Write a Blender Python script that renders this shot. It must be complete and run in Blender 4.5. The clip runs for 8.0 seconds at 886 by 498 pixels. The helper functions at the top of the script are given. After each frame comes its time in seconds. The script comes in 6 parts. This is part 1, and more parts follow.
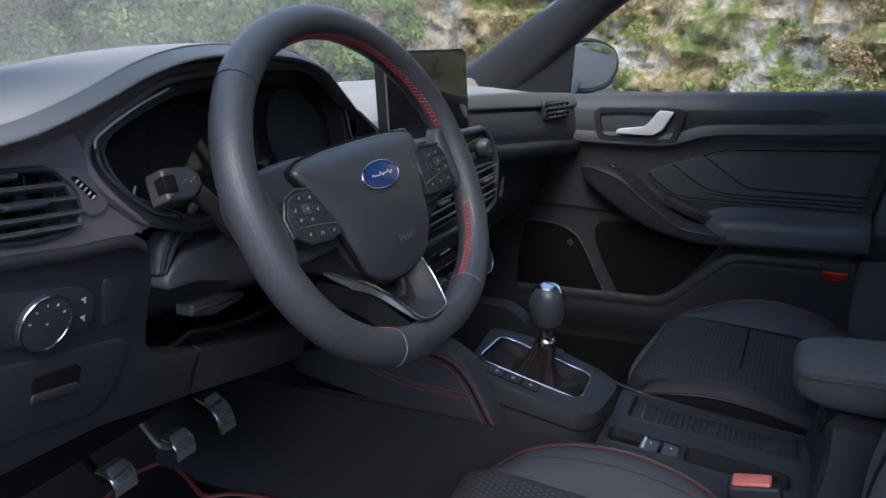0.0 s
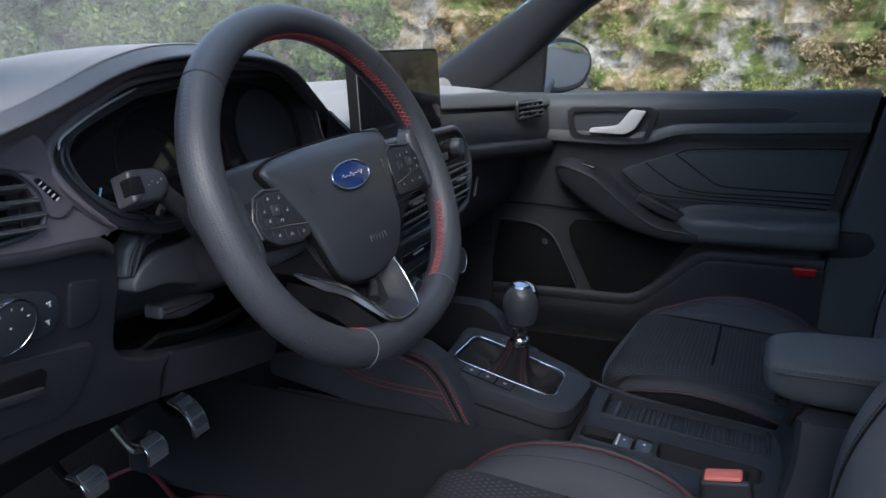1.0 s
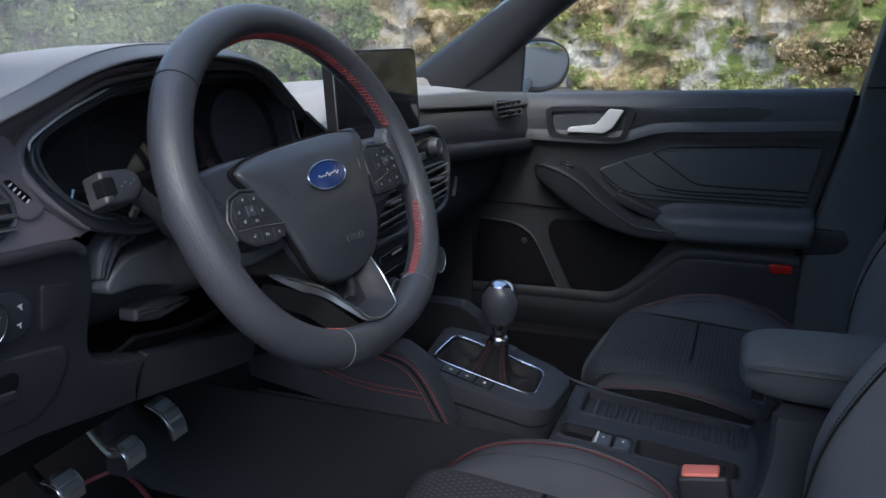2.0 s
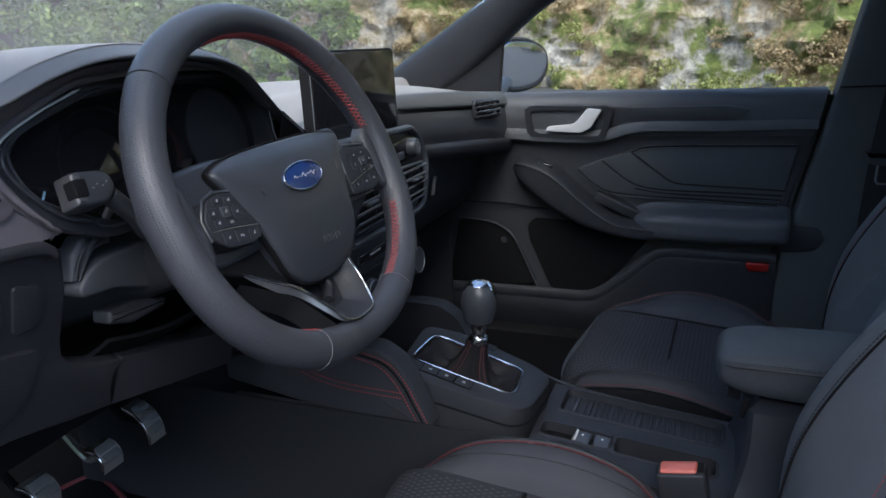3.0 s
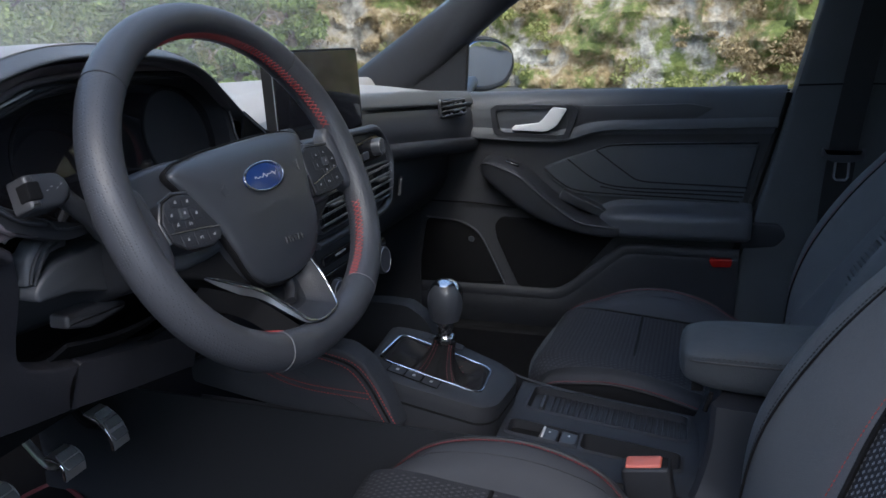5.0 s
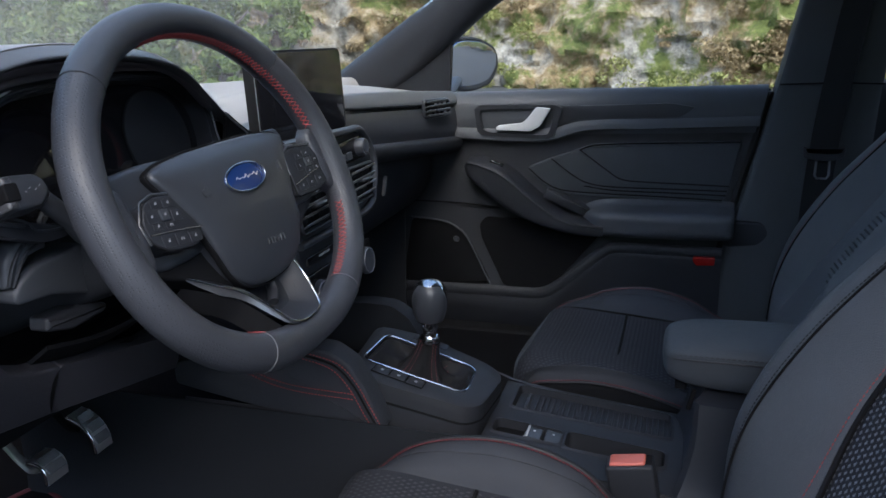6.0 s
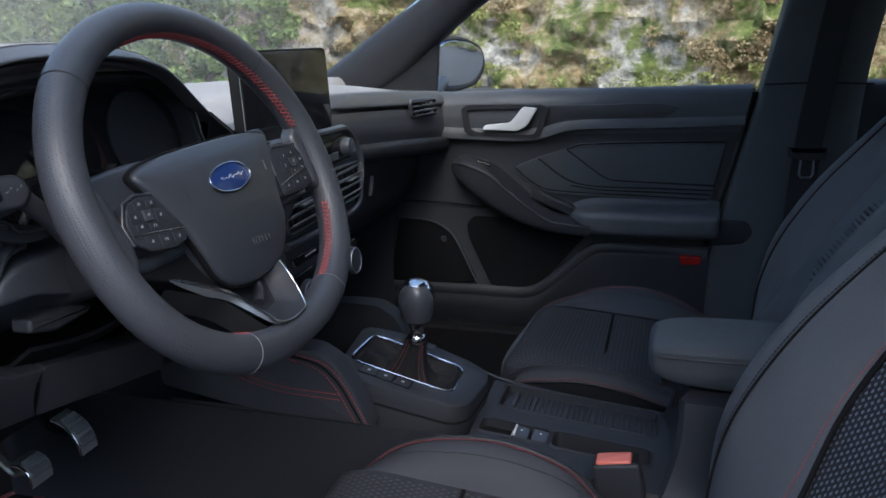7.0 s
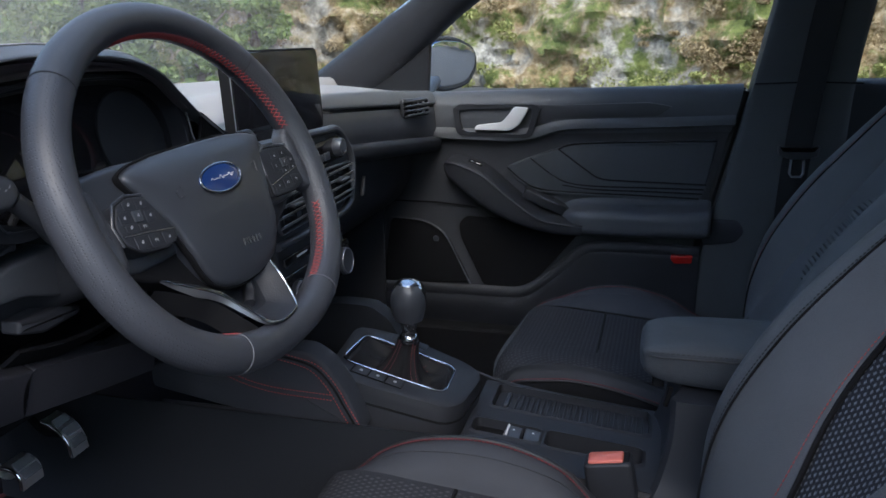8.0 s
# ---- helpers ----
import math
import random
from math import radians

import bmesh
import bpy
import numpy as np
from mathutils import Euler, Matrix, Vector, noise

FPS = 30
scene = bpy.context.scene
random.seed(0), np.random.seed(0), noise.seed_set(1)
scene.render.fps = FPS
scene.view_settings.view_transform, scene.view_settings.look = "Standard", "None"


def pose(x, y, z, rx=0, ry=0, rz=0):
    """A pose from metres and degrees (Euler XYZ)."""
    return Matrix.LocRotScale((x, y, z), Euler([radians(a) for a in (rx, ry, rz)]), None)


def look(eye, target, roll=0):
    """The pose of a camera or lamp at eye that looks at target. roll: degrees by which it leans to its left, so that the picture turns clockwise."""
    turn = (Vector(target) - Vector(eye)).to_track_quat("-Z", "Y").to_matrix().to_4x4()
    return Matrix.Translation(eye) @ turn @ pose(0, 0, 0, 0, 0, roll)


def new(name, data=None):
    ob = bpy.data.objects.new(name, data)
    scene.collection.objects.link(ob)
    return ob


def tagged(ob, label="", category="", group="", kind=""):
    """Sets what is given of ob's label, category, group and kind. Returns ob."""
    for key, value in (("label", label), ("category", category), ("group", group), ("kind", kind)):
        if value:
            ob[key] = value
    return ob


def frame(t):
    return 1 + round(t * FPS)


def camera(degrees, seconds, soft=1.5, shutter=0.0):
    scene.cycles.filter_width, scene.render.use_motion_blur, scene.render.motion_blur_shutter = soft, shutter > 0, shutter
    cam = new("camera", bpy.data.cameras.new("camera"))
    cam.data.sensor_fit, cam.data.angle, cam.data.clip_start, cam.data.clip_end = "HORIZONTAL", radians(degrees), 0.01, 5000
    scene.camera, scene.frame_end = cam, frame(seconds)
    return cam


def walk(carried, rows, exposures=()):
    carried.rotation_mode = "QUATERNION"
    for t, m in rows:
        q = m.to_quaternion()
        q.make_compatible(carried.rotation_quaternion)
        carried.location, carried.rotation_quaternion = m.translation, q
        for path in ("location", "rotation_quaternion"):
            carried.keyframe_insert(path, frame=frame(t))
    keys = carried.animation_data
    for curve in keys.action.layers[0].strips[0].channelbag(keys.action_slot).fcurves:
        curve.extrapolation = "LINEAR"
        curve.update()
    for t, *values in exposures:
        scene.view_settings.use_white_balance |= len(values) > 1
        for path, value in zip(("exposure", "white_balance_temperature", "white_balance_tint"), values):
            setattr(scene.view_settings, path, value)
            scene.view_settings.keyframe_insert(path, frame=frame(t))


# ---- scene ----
from functools import lru_cache

# ---- camera and its way: a slow pan with a few centimetres of slide ----
cam = camera(59.09, 8.0)
cam.data.dof.use_dof, cam.data.dof.focus_distance, cam.data.dof.aperture_fstop = True, 0.95, 20.0
PATH = [
    (0, (-0.9575, -0.2983, 1.0522), (0.7738, 0.5252, 0.4826), -1.90),
    (0.5, (-0.9561, -0.3011, 1.0518), (0.7873, 0.4958, 0.4814), -1.90),
    (1, (-0.9552, -0.3035, 1.0520), (0.7992, 0.4679, 0.4801), -1.91),
    (1.5, (-0.9548, -0.3055, 1.0519), (0.8087, 0.4442, 0.4790), -1.91),
    (3, (-0.9522, -0.3116, 1.0516), (0.8363, 0.3737, 0.4758), -1.91),
    (3.5, (-0.9520, -0.3134, 1.0514), (0.8439, 0.3520, 0.4751), -1.91),
    (4, (-0.9515, -0.3150, 1.0511), (0.8513, 0.3310, 0.4745), -1.91),
    (4.5, (-0.9507, -0.3164, 1.0514), (0.8570, 0.3145, 0.4731), -1.90),
    (6, (-0.9497, -0.3212, 1.0511), (0.8739, 0.2605, 0.4711), -1.93),
    (6.5, (-0.9495, -0.3225, 1.0513), (0.8781, 0.2453, 0.4703), -1.88),
    (7, (-0.9492, -0.3237, 1.0510), (0.8827, 0.2298, 0.4698), -1.87),
    (7.5, (-0.9489, -0.3245, 1.0509), (0.8857, 0.2192, 0.4692), -1.85),
    (8, (-0.9487, -0.3252, 1.0512), (0.8880, 0.2110, 0.4688), -1.87),
]
EXPOSURE = 2.0
walk(cam, [(t, look(*row)) for t, *row in PATH], [(0.0, EXPOSURE, 6500, 10), (8.0, EXPOSURE, 6500, 10)])

# ---- sky and sun: bright overcast in the mountains ----
world = bpy.data.worlds.new("sky")
scene.world = world
world.use_nodes = True
SUN_UP, SUN_ROUND = radians(50), radians(-112)
nt = world.node_tree
sky = nt.nodes.new("ShaderNodeTexSky")
sky.sky_type, sky.sun_disc, sky.sun_elevation, sky.sun_rotation = "NISHITA", False, SUN_UP, SUN_ROUND
nt.links.new(sky.outputs[0], nt.nodes["Background"].inputs[0])
nt.nodes["Background"].inputs[1].default_value = 0.15
sun = new("sun", bpy.data.lights.new("sun", "SUN"))
sun.data.energy, sun.data.angle, sun.data.color = 0.9, radians(45), (1.0, 0.97, 0.92)
toward = Vector((math.sin(SUN_ROUND) * math.cos(SUN_UP), math.cos(SUN_ROUND) * math.cos(SUN_UP), math.sin(SUN_UP)))
sun.matrix_world = look(toward * 40, (0, 0, 0))


# ---- materials ----
def material(name, color, rough=0.5, metal=0.0, grain=0.0, grain_size=0.001, mottle=0.12, mottle_size=0.05, kind="noise", coat=0.0, spec=0.5, emit=None, sheen=0.0):
    """A surface with two scales of variation: fine relief (grain) and a slow mottle of colour and gloss."""
    m = bpy.data.materials.new(name)
    m.use_nodes = True
    n, l = m.node_tree.nodes, m.node_tree.links
    b = n["Principled BSDF"]
    b.inputs["Roughness"].default_value, b.inputs["Metallic"].default_value = rough, metal
    b.inputs["Specular IOR Level"].default_value, b.inputs["Coat Weight"].default_value = spec, coat
    b.inputs["Sheen Weight"].default_value = sheen
    b.inputs["Base Color"].default_value = (*color, 1)
    co = n.new("ShaderNodeTexCoord")
    if mottle:
        big = n.new("ShaderNodeTexNoise")
        big.inputs["Scale"].default_value, big.inputs["Detail"].default_value = 1 / mottle_size, 5
        l.new(co.outputs["Object"], big.inputs["Vector"])
        ramp = n.new("ShaderNodeMixRGB")
        ramp.inputs[1].default_value = (*[c * (1 - mottle) for c in color], 1)
        ramp.inputs[2].default_value = (*[min(1, c * (1 + mottle)) for c in color], 1)
        l.new(big.outputs["Fac"], ramp.inputs[0])
        l.new(ramp.outputs[0], b.inputs["Base Color"])
        ro = n.new("ShaderNodeMapRange")
        ro.inputs["To Min"].default_value, ro.inputs["To Max"].default_value = max(0.02, rough * 0.88), min(1, rough * 1.12)
        l.new(big.outputs["Fac"], ro.inputs["Value"])
        l.new(ro.outputs[0], b.inputs["Roughness"])
    if grain:
        if kind == "leather":
            fine = n.new("ShaderNodeTexVoronoi")
            fine.feature = "DISTANCE_TO_EDGE"
            fine.inputs["Scale"].default_value = 1 / grain_size
            out = fine.outputs["Distance"]
        elif kind == "dots":
            fine = n.new("ShaderNodeTexVoronoi")
            fine.inputs["Scale"].default_value, fine.inputs["Randomness"].default_value = 1 / grain_size, 0.0
            cut = n.new("ShaderNodeMapRange")
            cut.inputs["From Min"].default_value, cut.inputs["From Max"].default_value = 0.18, 0.34
            l.new(fine.outputs["Distance"], cut.inputs["Value"])
            out = cut.outputs[0]
            if mottle:
                hole = n.new("ShaderNodeMixRGB")
                hole.inputs[1].default_value = (*[c * 0.62 for c in color], 1)
                l.new(out, hole.inputs[0])
                l.new(ramp.outputs[0], hole.inputs[2])
                l.new(hole.outputs[0], b.inputs["Base Color"])
        else:
            fine = n.new("ShaderNodeTexNoise")
            fine.inputs["Scale"].default_value, fine.inputs["Detail"].default_value = 1 / grain_size, 3
            out = fine.outputs["Fac"]
        l.new(co.outputs["Object"], fine.inputs["Vector"])
        bump = n.new("ShaderNodeBump")
        bump.inputs["Strength"].default_value, bump.inputs["Distance"].default_value = grain, grain_size * 0.5
        l.new(out, bump.inputs["Height"])
        l.new(bump.outputs[0], b.inputs["Normal"])
    if emit:
        b.inputs["Emission Color"].default_value, b.inputs["Emission Strength"].default_value = (*emit[:3], 1), emit[3]
    return m


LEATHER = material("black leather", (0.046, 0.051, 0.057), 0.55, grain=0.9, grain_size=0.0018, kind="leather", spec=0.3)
# lighter copy of LEATHER: light falling on the backrests is put into the colour
SEATBACK = material("black leather, lit tone", (0.070, 0.073, 0.079), 0.55, grain=0.9, grain_size=0.0018, kind="leather", spec=0.3)
# dash plastic in a half-lit tone; light on the sloping fronts is painted in
BROW = material("grained dash pad, half-lit tone", (0.085, 0.088, 0.093), 0.45, grain=0.3, grain_size=0.0012)
# darker copy of LEATHER, with the shade of cushions and knee pad painted in
CUSHION = material("black leather, shaded tone", (0.034, 0.0365, 0.043), 0.6, grain=0.5, grain_size=0.0014, kind="leather", spec=0.15)
# footwell plastic; also the dark colour of parts with painted-in shade
TUNNEL = material("footwell plastic and painted shade", (0.014, 0.0155, 0.019), 0.6, grain=0.4, grain_size=0.0016, spec=0.2)
DULL = material("satin dark metal", (0.30, 0.30, 0.31), 0.32, 0.9, grain=0.1, grain_size=0.0006)
DECOR = material("satin decor plastic", (0.030, 0.031, 0.036), 0.42, grain=0.2, grain_size=0.0010)
PANEL = material("grey-black door-side panel plastic", (0.0285, 0.0280, 0.0335), 0.5, grain=0.5, grain_size=0.0014, spec=0.35)
LEATHER_FINE = material("smooth rim leather", (0.033, 0.0355, 0.0425), 0.47, grain=0.4, grain_size=0.0012, kind="leather")
LEATHER_DOTS = material("perforated rim leather", (0.035, 0.0372, 0.0445), 0.48, grain=0.30, grain_size=0.0024, kind="dots")
SOFT = material("soft-touch dash plastic", (0.048, 0.052, 0.060), 0.55, grain=0.3, grain_size=0.0010)
# same dash plastic, pale: the sky light from the windscreen is in the colour
TOPPAD = material("dash pad with painted sky light", (0.225, 0.219, 0.216), 0.58, grain=0.3, grain_size=0.0012)
HARD = material("hard grained plastic", (0.019, 0.0205, 0.025), 0.55, grain=0.35, grain_size=0.0014, spec=0.3)
SLATE = material("slate grey plastic", (0.050, 0.051, 0.056), 0.45, grain=0.15, grain_size=0.0008)
SATIN = material("satin black plastic", (0.033, 0.036, 0.043), 0.38, grain=0.1, grain_size=0.0008)
# near-black for joints and gaps, and for sheets that stand in for shade
DARK = material("near-black plastic and painted shade", (0.007, 0.007, 0.008), 0.8, grain=0.2, grain_size=0.001, spec=0.12)
GLOSS = material("piano black plastic", (0.006, 0.006, 0.007), 0.08, mottle=0.05)
SCREEN = material("display glass", (0.009, 0.009, 0.011), 0.06, mottle=0.0)
CHROME = material("polished chrome", (0.52, 0.52, 0.54), 0.20, 1.0, mottle=0.05)
SILVER = material("satin silver paint", (0.58, 0.58, 0.58), 0.35, 0.1, mottle=0.04)
METAL = material("brushed pedal steel", (0.62, 0.61, 0.59), 0.35, 0.85, grain=0.15, grain_size=0.0006)
RUBBER = material("black rubber", (0.012, 0.012, 0.012), 0.75, grain=0.2, grain_size=0.0008)
RED = material("red thread", (0.27, 0.033, 0.033), 0.6, grain=0.2, grain_size=0.0004)
DARKTHREAD = material("dark red thread", (0.07, 0.008, 0.011), 0.65, grain=0.2, grain_size=0.0004)
STITCH = material("red upholstery thread", (0.105, 0.011, 0.016), 0.6, grain=0.2, grain_size=0.0004)
BLACKTHREAD = material("black thread", (0.012, 0.012, 0.014), 0.6, grain=0.2, grain_size=0.0004)
GREYTHREAD = material("grey seam thread", (0.10, 0.10, 0.11), 0.6)
FABRIC = material("woven seat fabric", (0.024, 0.025, 0.030), 0.85, grain=0.8, grain_size=0.0022, kind="leather", spec=0.12)
CARPET = material("black carpet", (0.006, 0.006, 0.007), 1.0, grain=1.0, grain_size=0.002, mottle=0.3, mottle_size=0.01, spec=0.05)
BLUE = material("blue enamel", (0.01, 0.032, 0.13), 0.25, coat=0.6, mottle=0.05)
WHITE = material("white print", (0.62, 0.62, 0.62), 0.5, mottle=0.0)
GREY = material("grey print", (0.28, 0.28, 0.29), 0.5, mottle=0.0)
ORANGE = material("orange-red buckle plastic", (0.48, 0.115, 0.080), 0.35, mottle=0.06)
REDGLASS = material("red door reflector", (0.30, 0.012, 0.010), 0.2, mottle=0.1, mottle_size=0.01)
# colour of the unseen lining, raised so that it bounces fill onto the seats
HEADLINER = material("grey headliner cloth, pale for bounce", (0.26, 0.26, 0.265), 0.95, grain=0.3, grain_size=0.0015)
PAINT = material("blue car paint", (0.01, 0.075, 0.30), 0.22, 0.3, coat=1.0, mottle=0.05)
BOOT = material("soft boot leather", (0.012, 0.012, 0.0135), 0.6, grain=0.3, grain_size=0.001, kind="leather", spec=0.15)
PLUM = material("plum-tinted satin plastic", (0.118, 0.104, 0.115), 0.38, grain=0.1, grain_size=0.0008)
PILLAR = material("black pillar trim", (0.048, 0.053, 0.057), 0.55, grain=0.3, grain_size=0.0012, spec=0.3)
BELT = material("black belt webbing", (0.020, 0.020, 0.022), 0.8, grain=0.5, grain_size=0.0015, spec=0.15)
ASPHALT = material("asphalt", (0.055, 0.055, 0.055), 0.9, grain=0.6, grain_size=0.01, mottle=0.3, mottle_size=0.4)


def glass(name, tint):
    m = bpy.data.materials.new(name)
    m.use_nodes = True
    b = m.node_tree.nodes["Principled BSDF"]
    b.inputs["Base Color"].default_value = (*tint, 1)
    b.inputs["Roughness"].default_value, b.inputs["IOR"].default_value, b.inputs["Transmission Weight"].default_value = 0.0, 1.3, 1.0
    return m


GLASS = glass("window glass", (0.93, 0.97, 0.95))
MIRROR = material("mirror glass", (0.80, 0.82, 0.84), 0.02, 1.0, mottle=0.0)


# ---- mesh helpers ----
def part(name, bm, mat, parent=None, label="", smooth=40):
    """Links a bmesh as one mesh object, under a thing or a part."""
    bmesh.ops.remove_doubles(bm, verts=bm.verts, dist=1e-6)
    bmesh.ops.recalc_face_normals(bm, faces=bm.faces)
    me = bpy.data.meshes.new(name)
    bm.to_mesh(me)
    bm.free()
    me.materials.append(mat)
    if smooth:
        me.shade_smooth()
        me.set_sharp_from_angle(angle=radians(smooth))
    ob = new(name, me)
    if parent:
        ob.parent = parent
    if label:
        ob["label"] = label
    return ob


def thing(name, label, category, m=None, group="", kind=""):
    ob = new(name)
    ob.empty_display_size = 0.05
    if m is not None:
        ob.matrix_world = m
    return tagged(ob, label, category, group, kind)


def basis(o, u, v):
    u, v = Vector(u).normalized(), Vector(v).normalized()
    n = u.cross(v).normalized()
    v = n.cross(u)
    return Matrix(((u.x, v.x, n.x, o[0]), (u.y, v.y, n.y, o[1]), (u.z, v.z, n.z, o[2]), (0, 0, 0, 1)))


def curve(points, n=8, closed=False):
    """Catmull-Rom through the points, n steps a span."""
    p = np.array(points, float)
    if closed:
        q = np.vstack([p[-1], p, p[0], p[1]])
    else:
        q = np.vstack([2 * p[0] - p[1], p, 2 * p[-1] - p[-2]])
    out = []
    for i in range(1, len(q) - 2):
        for k in range(n):
            t = k / n
            a, b, c, d = q[i - 1], q[i], q[i + 1], q[i + 2]
            out.append(0.5 * (2 * b + (c - a) * t + (2 * a - 5 * b + 4 * c - d) * t * t + (3 * b - a - 3 * c + d) * t ** 3))
    if not closed:
        out.append(q[-2])
    return np.array(out)


def rounded(poly, r, n=5):
    """A polygon in the plane with its corners rounded; r: one radius or one a corner."""
    out = []
    k = len(poly)
    for i in range(k):
        p, a, b = Vector(poly[i]), Vector(poly[i - 1]), Vector(poly[(i + 1) % k])
        rad = r[i] if isinstance(r, (list, tuple)) else r
        da, db = (a - p), (b - p)
        cut = min(rad, 0.48 * da.length, 0.48 * db.length)
        s, e = p + da.normalized() * cut, p + db.normalized() * cut
        for j in range(n + 1):
            t = j / n
            out.append(tuple((1 - t) ** 2 * s + 2 * t * (1 - t) * p + t * t * e))
    return out


def grid(rows, closed_u=False, closed_v=False, cap=False):
    """A sheet of quads through rows of places."""
    bm = bmesh.new()
    vs = [[bm.verts.new(p) for p in row] for row in rows]
    a, b = len(vs), len(vs[0])
    for i in range(a if closed_u else a - 1):
        for j in range(b if closed_v else b - 1):
            q = (vs[i][j], vs[i][(j + 1) % b], vs[(i + 1) % a][(j + 1) % b], vs[(i + 1) % a][j])
            if len({tuple(v.co) for v in q}) > 2:
                bm.faces.new(q)
    if cap:
        bm.faces.new(vs[0])
        bm.faces.new(vs[-1])
    return bm


def skin(rows, nu=6, nv=6, thick=0.0, closed_v=False, cap=False):
    """A smooth sheet through a few profiles, with thickness behind it."""
    r = [curve(row, nv, closed_v) for row in rows]
    cols = [curve([row[j] for row in r], nu) for j in range(len(r[0]))]
    full = [[cols[j][i] for j in range(len(cols))] for i in range(len(cols[0]))]
    bm = grid(full, closed_v=closed_v, cap=cap)
    if thick:
        bmesh.ops.recalc_face_normals(bm, faces=bm.faces)
        bmesh.ops.solidify(bm, geom=bm.faces[:], thickness=thick)
    return bm


def slab(poly, depth, m=None, bevel=0.0, seg=3, dome=0.0):
    """An extruded outline: poly in u, v; from n = -depth to n = 0, its front edge rounded; dome: how far the middle stands proud."""
    bm = bmesh.new()
    c = Vector((sum(p[0] for p in poly) / len(poly), sum(p[1] for p in poly) / len(poly)))
    rings = [[(x, y, -depth) for x, y in poly]]
    steps = seg if bevel else 0
    for k in range(steps + 1):
        a = (math.pi / 2) * (k / steps) if steps else 0
        inset, h = bevel * (1 - math.cos(a)), -bevel * (1 - math.sin(a))
        ring = []
        for i, p in enumerate(poly):
            q, s, e = Vector(p), Vector(poly[i - 1]), Vector(poly[(i + 1) % len(poly)])
            d = (e - s)
            nn = Vector((-d.y, d.x)).normalized() if d.length > 1e-9 else Vector((0, 0))
            if nn.dot(c - q) < 0 and not dome < 0:
                nn = nn
            ring.append((q.x + nn.x * inset, q.y + nn.y * inset, h))
        rings.append(ring)
    if dome:
        top = rings[-1]
        for f in (0.8, 0.55, 0.3, 0.1):
            rings.append([(c.x + (x - c.x) * f, c.y + (y - c.y) * f, dome * (1 - f * f)) for x, y, _ in top])
    vs = [[bm.verts.new(p) for p in ring] for ring in rings]
    k = len(poly)
    for a, b in zip(vs, vs[1:]):
        for i in range(k):
            bm.faces.new((a[i], a[(i + 1) % k], b[(i + 1) % k], b[i]))
    bm.faces.new(vs[0])
    bm.faces.new(vs[-1])
    if m is not None:
        bmesh.ops.transform(bm, matrix=m, verts=bm.verts)
    return bm


def ccw(poly):
    area = sum(a[0] * b[1] - b[0] * a[1] for a, b in zip(poly, poly[1:] + poly[:1]))
    return poly if area > 0 else poly[::-1]


def plate(poly, r, depth, m=None, bevel=0.001, dome=0.0, n=5):
    return slab(ccw(rounded(poly, r, n)), depth, m, bevel, 3, dome)


def box(w, d, h, m=None, bevel=0.002, r=0.004):
    """A block w by d with rounded corners, from z = 0 up to h."""
    b = plate([(-w / 2, -d / 2), (w / 2, -d / 2), (w / 2, d / 2), (-w / 2, d / 2)], r, h, None, bevel)
    bmesh.ops.translate(b, vec=(0, 0, h), verts=b.verts)
    if m is not None:
        bmesh.ops.transform(b, matrix=m, verts=b.verts)
    return b


def sweep(path, ru, rn=None, ref=(0, 0, 1), sides=12, closed=False, caps=True):
    """A bar with an oval section along a path; ru and rn: half sizes, numbers or one a point."""
    p = [Vector(q) for q in path]
    rn = ru if rn is None else rn
    k = len(p)
    rows = []
    for i in range(k):
        a, b = p[i - 1] if (i or closed) else p[0], p[(i + 1) % k] if (i < k - 1 or closed) else p[-1]
        t = (b - a).normalized()
        s = t.cross(Vector(ref)).normalized()
        w = s.cross(t).normalized()
        x = ru[i] if isinstance(ru, (list, tuple, np.ndarray)) else ru
        y = rn[i] if isinstance(rn, (list, tuple, np.ndarray)) else rn
        rows.append([p[i] + s * (x * math.cos(2 * math.pi * j / sides)) + w * (y * math.sin(2 * math.pi * j / sides)) for j in range(sides)])
    return grid(rows, closed_u=closed, closed_v=True, cap=caps and not closed)


def lathe(profile, m=None, sides=28):
    """A turned body: profile of (radius, height)."""
    rows = [[(r * math.cos(2 * math.pi * j / sides), r * math.sin(2 * math.pi * j / sides), z) for j in range(sides)] for r, z in profile]
    bm = grid(rows, closed_v=True, cap=True)
    if m is not None:
        bmesh.ops.transform(bm, matrix=m, verts=bm.verts)
    return bm


def join(bms):
    out = bmesh.new()
    for b in bms:
        me = bpy.data.meshes.new("tmp")
        b.to_mesh(me)
        b.free()
        out.from_mesh(me)
        bpy.data.meshes.remove(me)
    return out


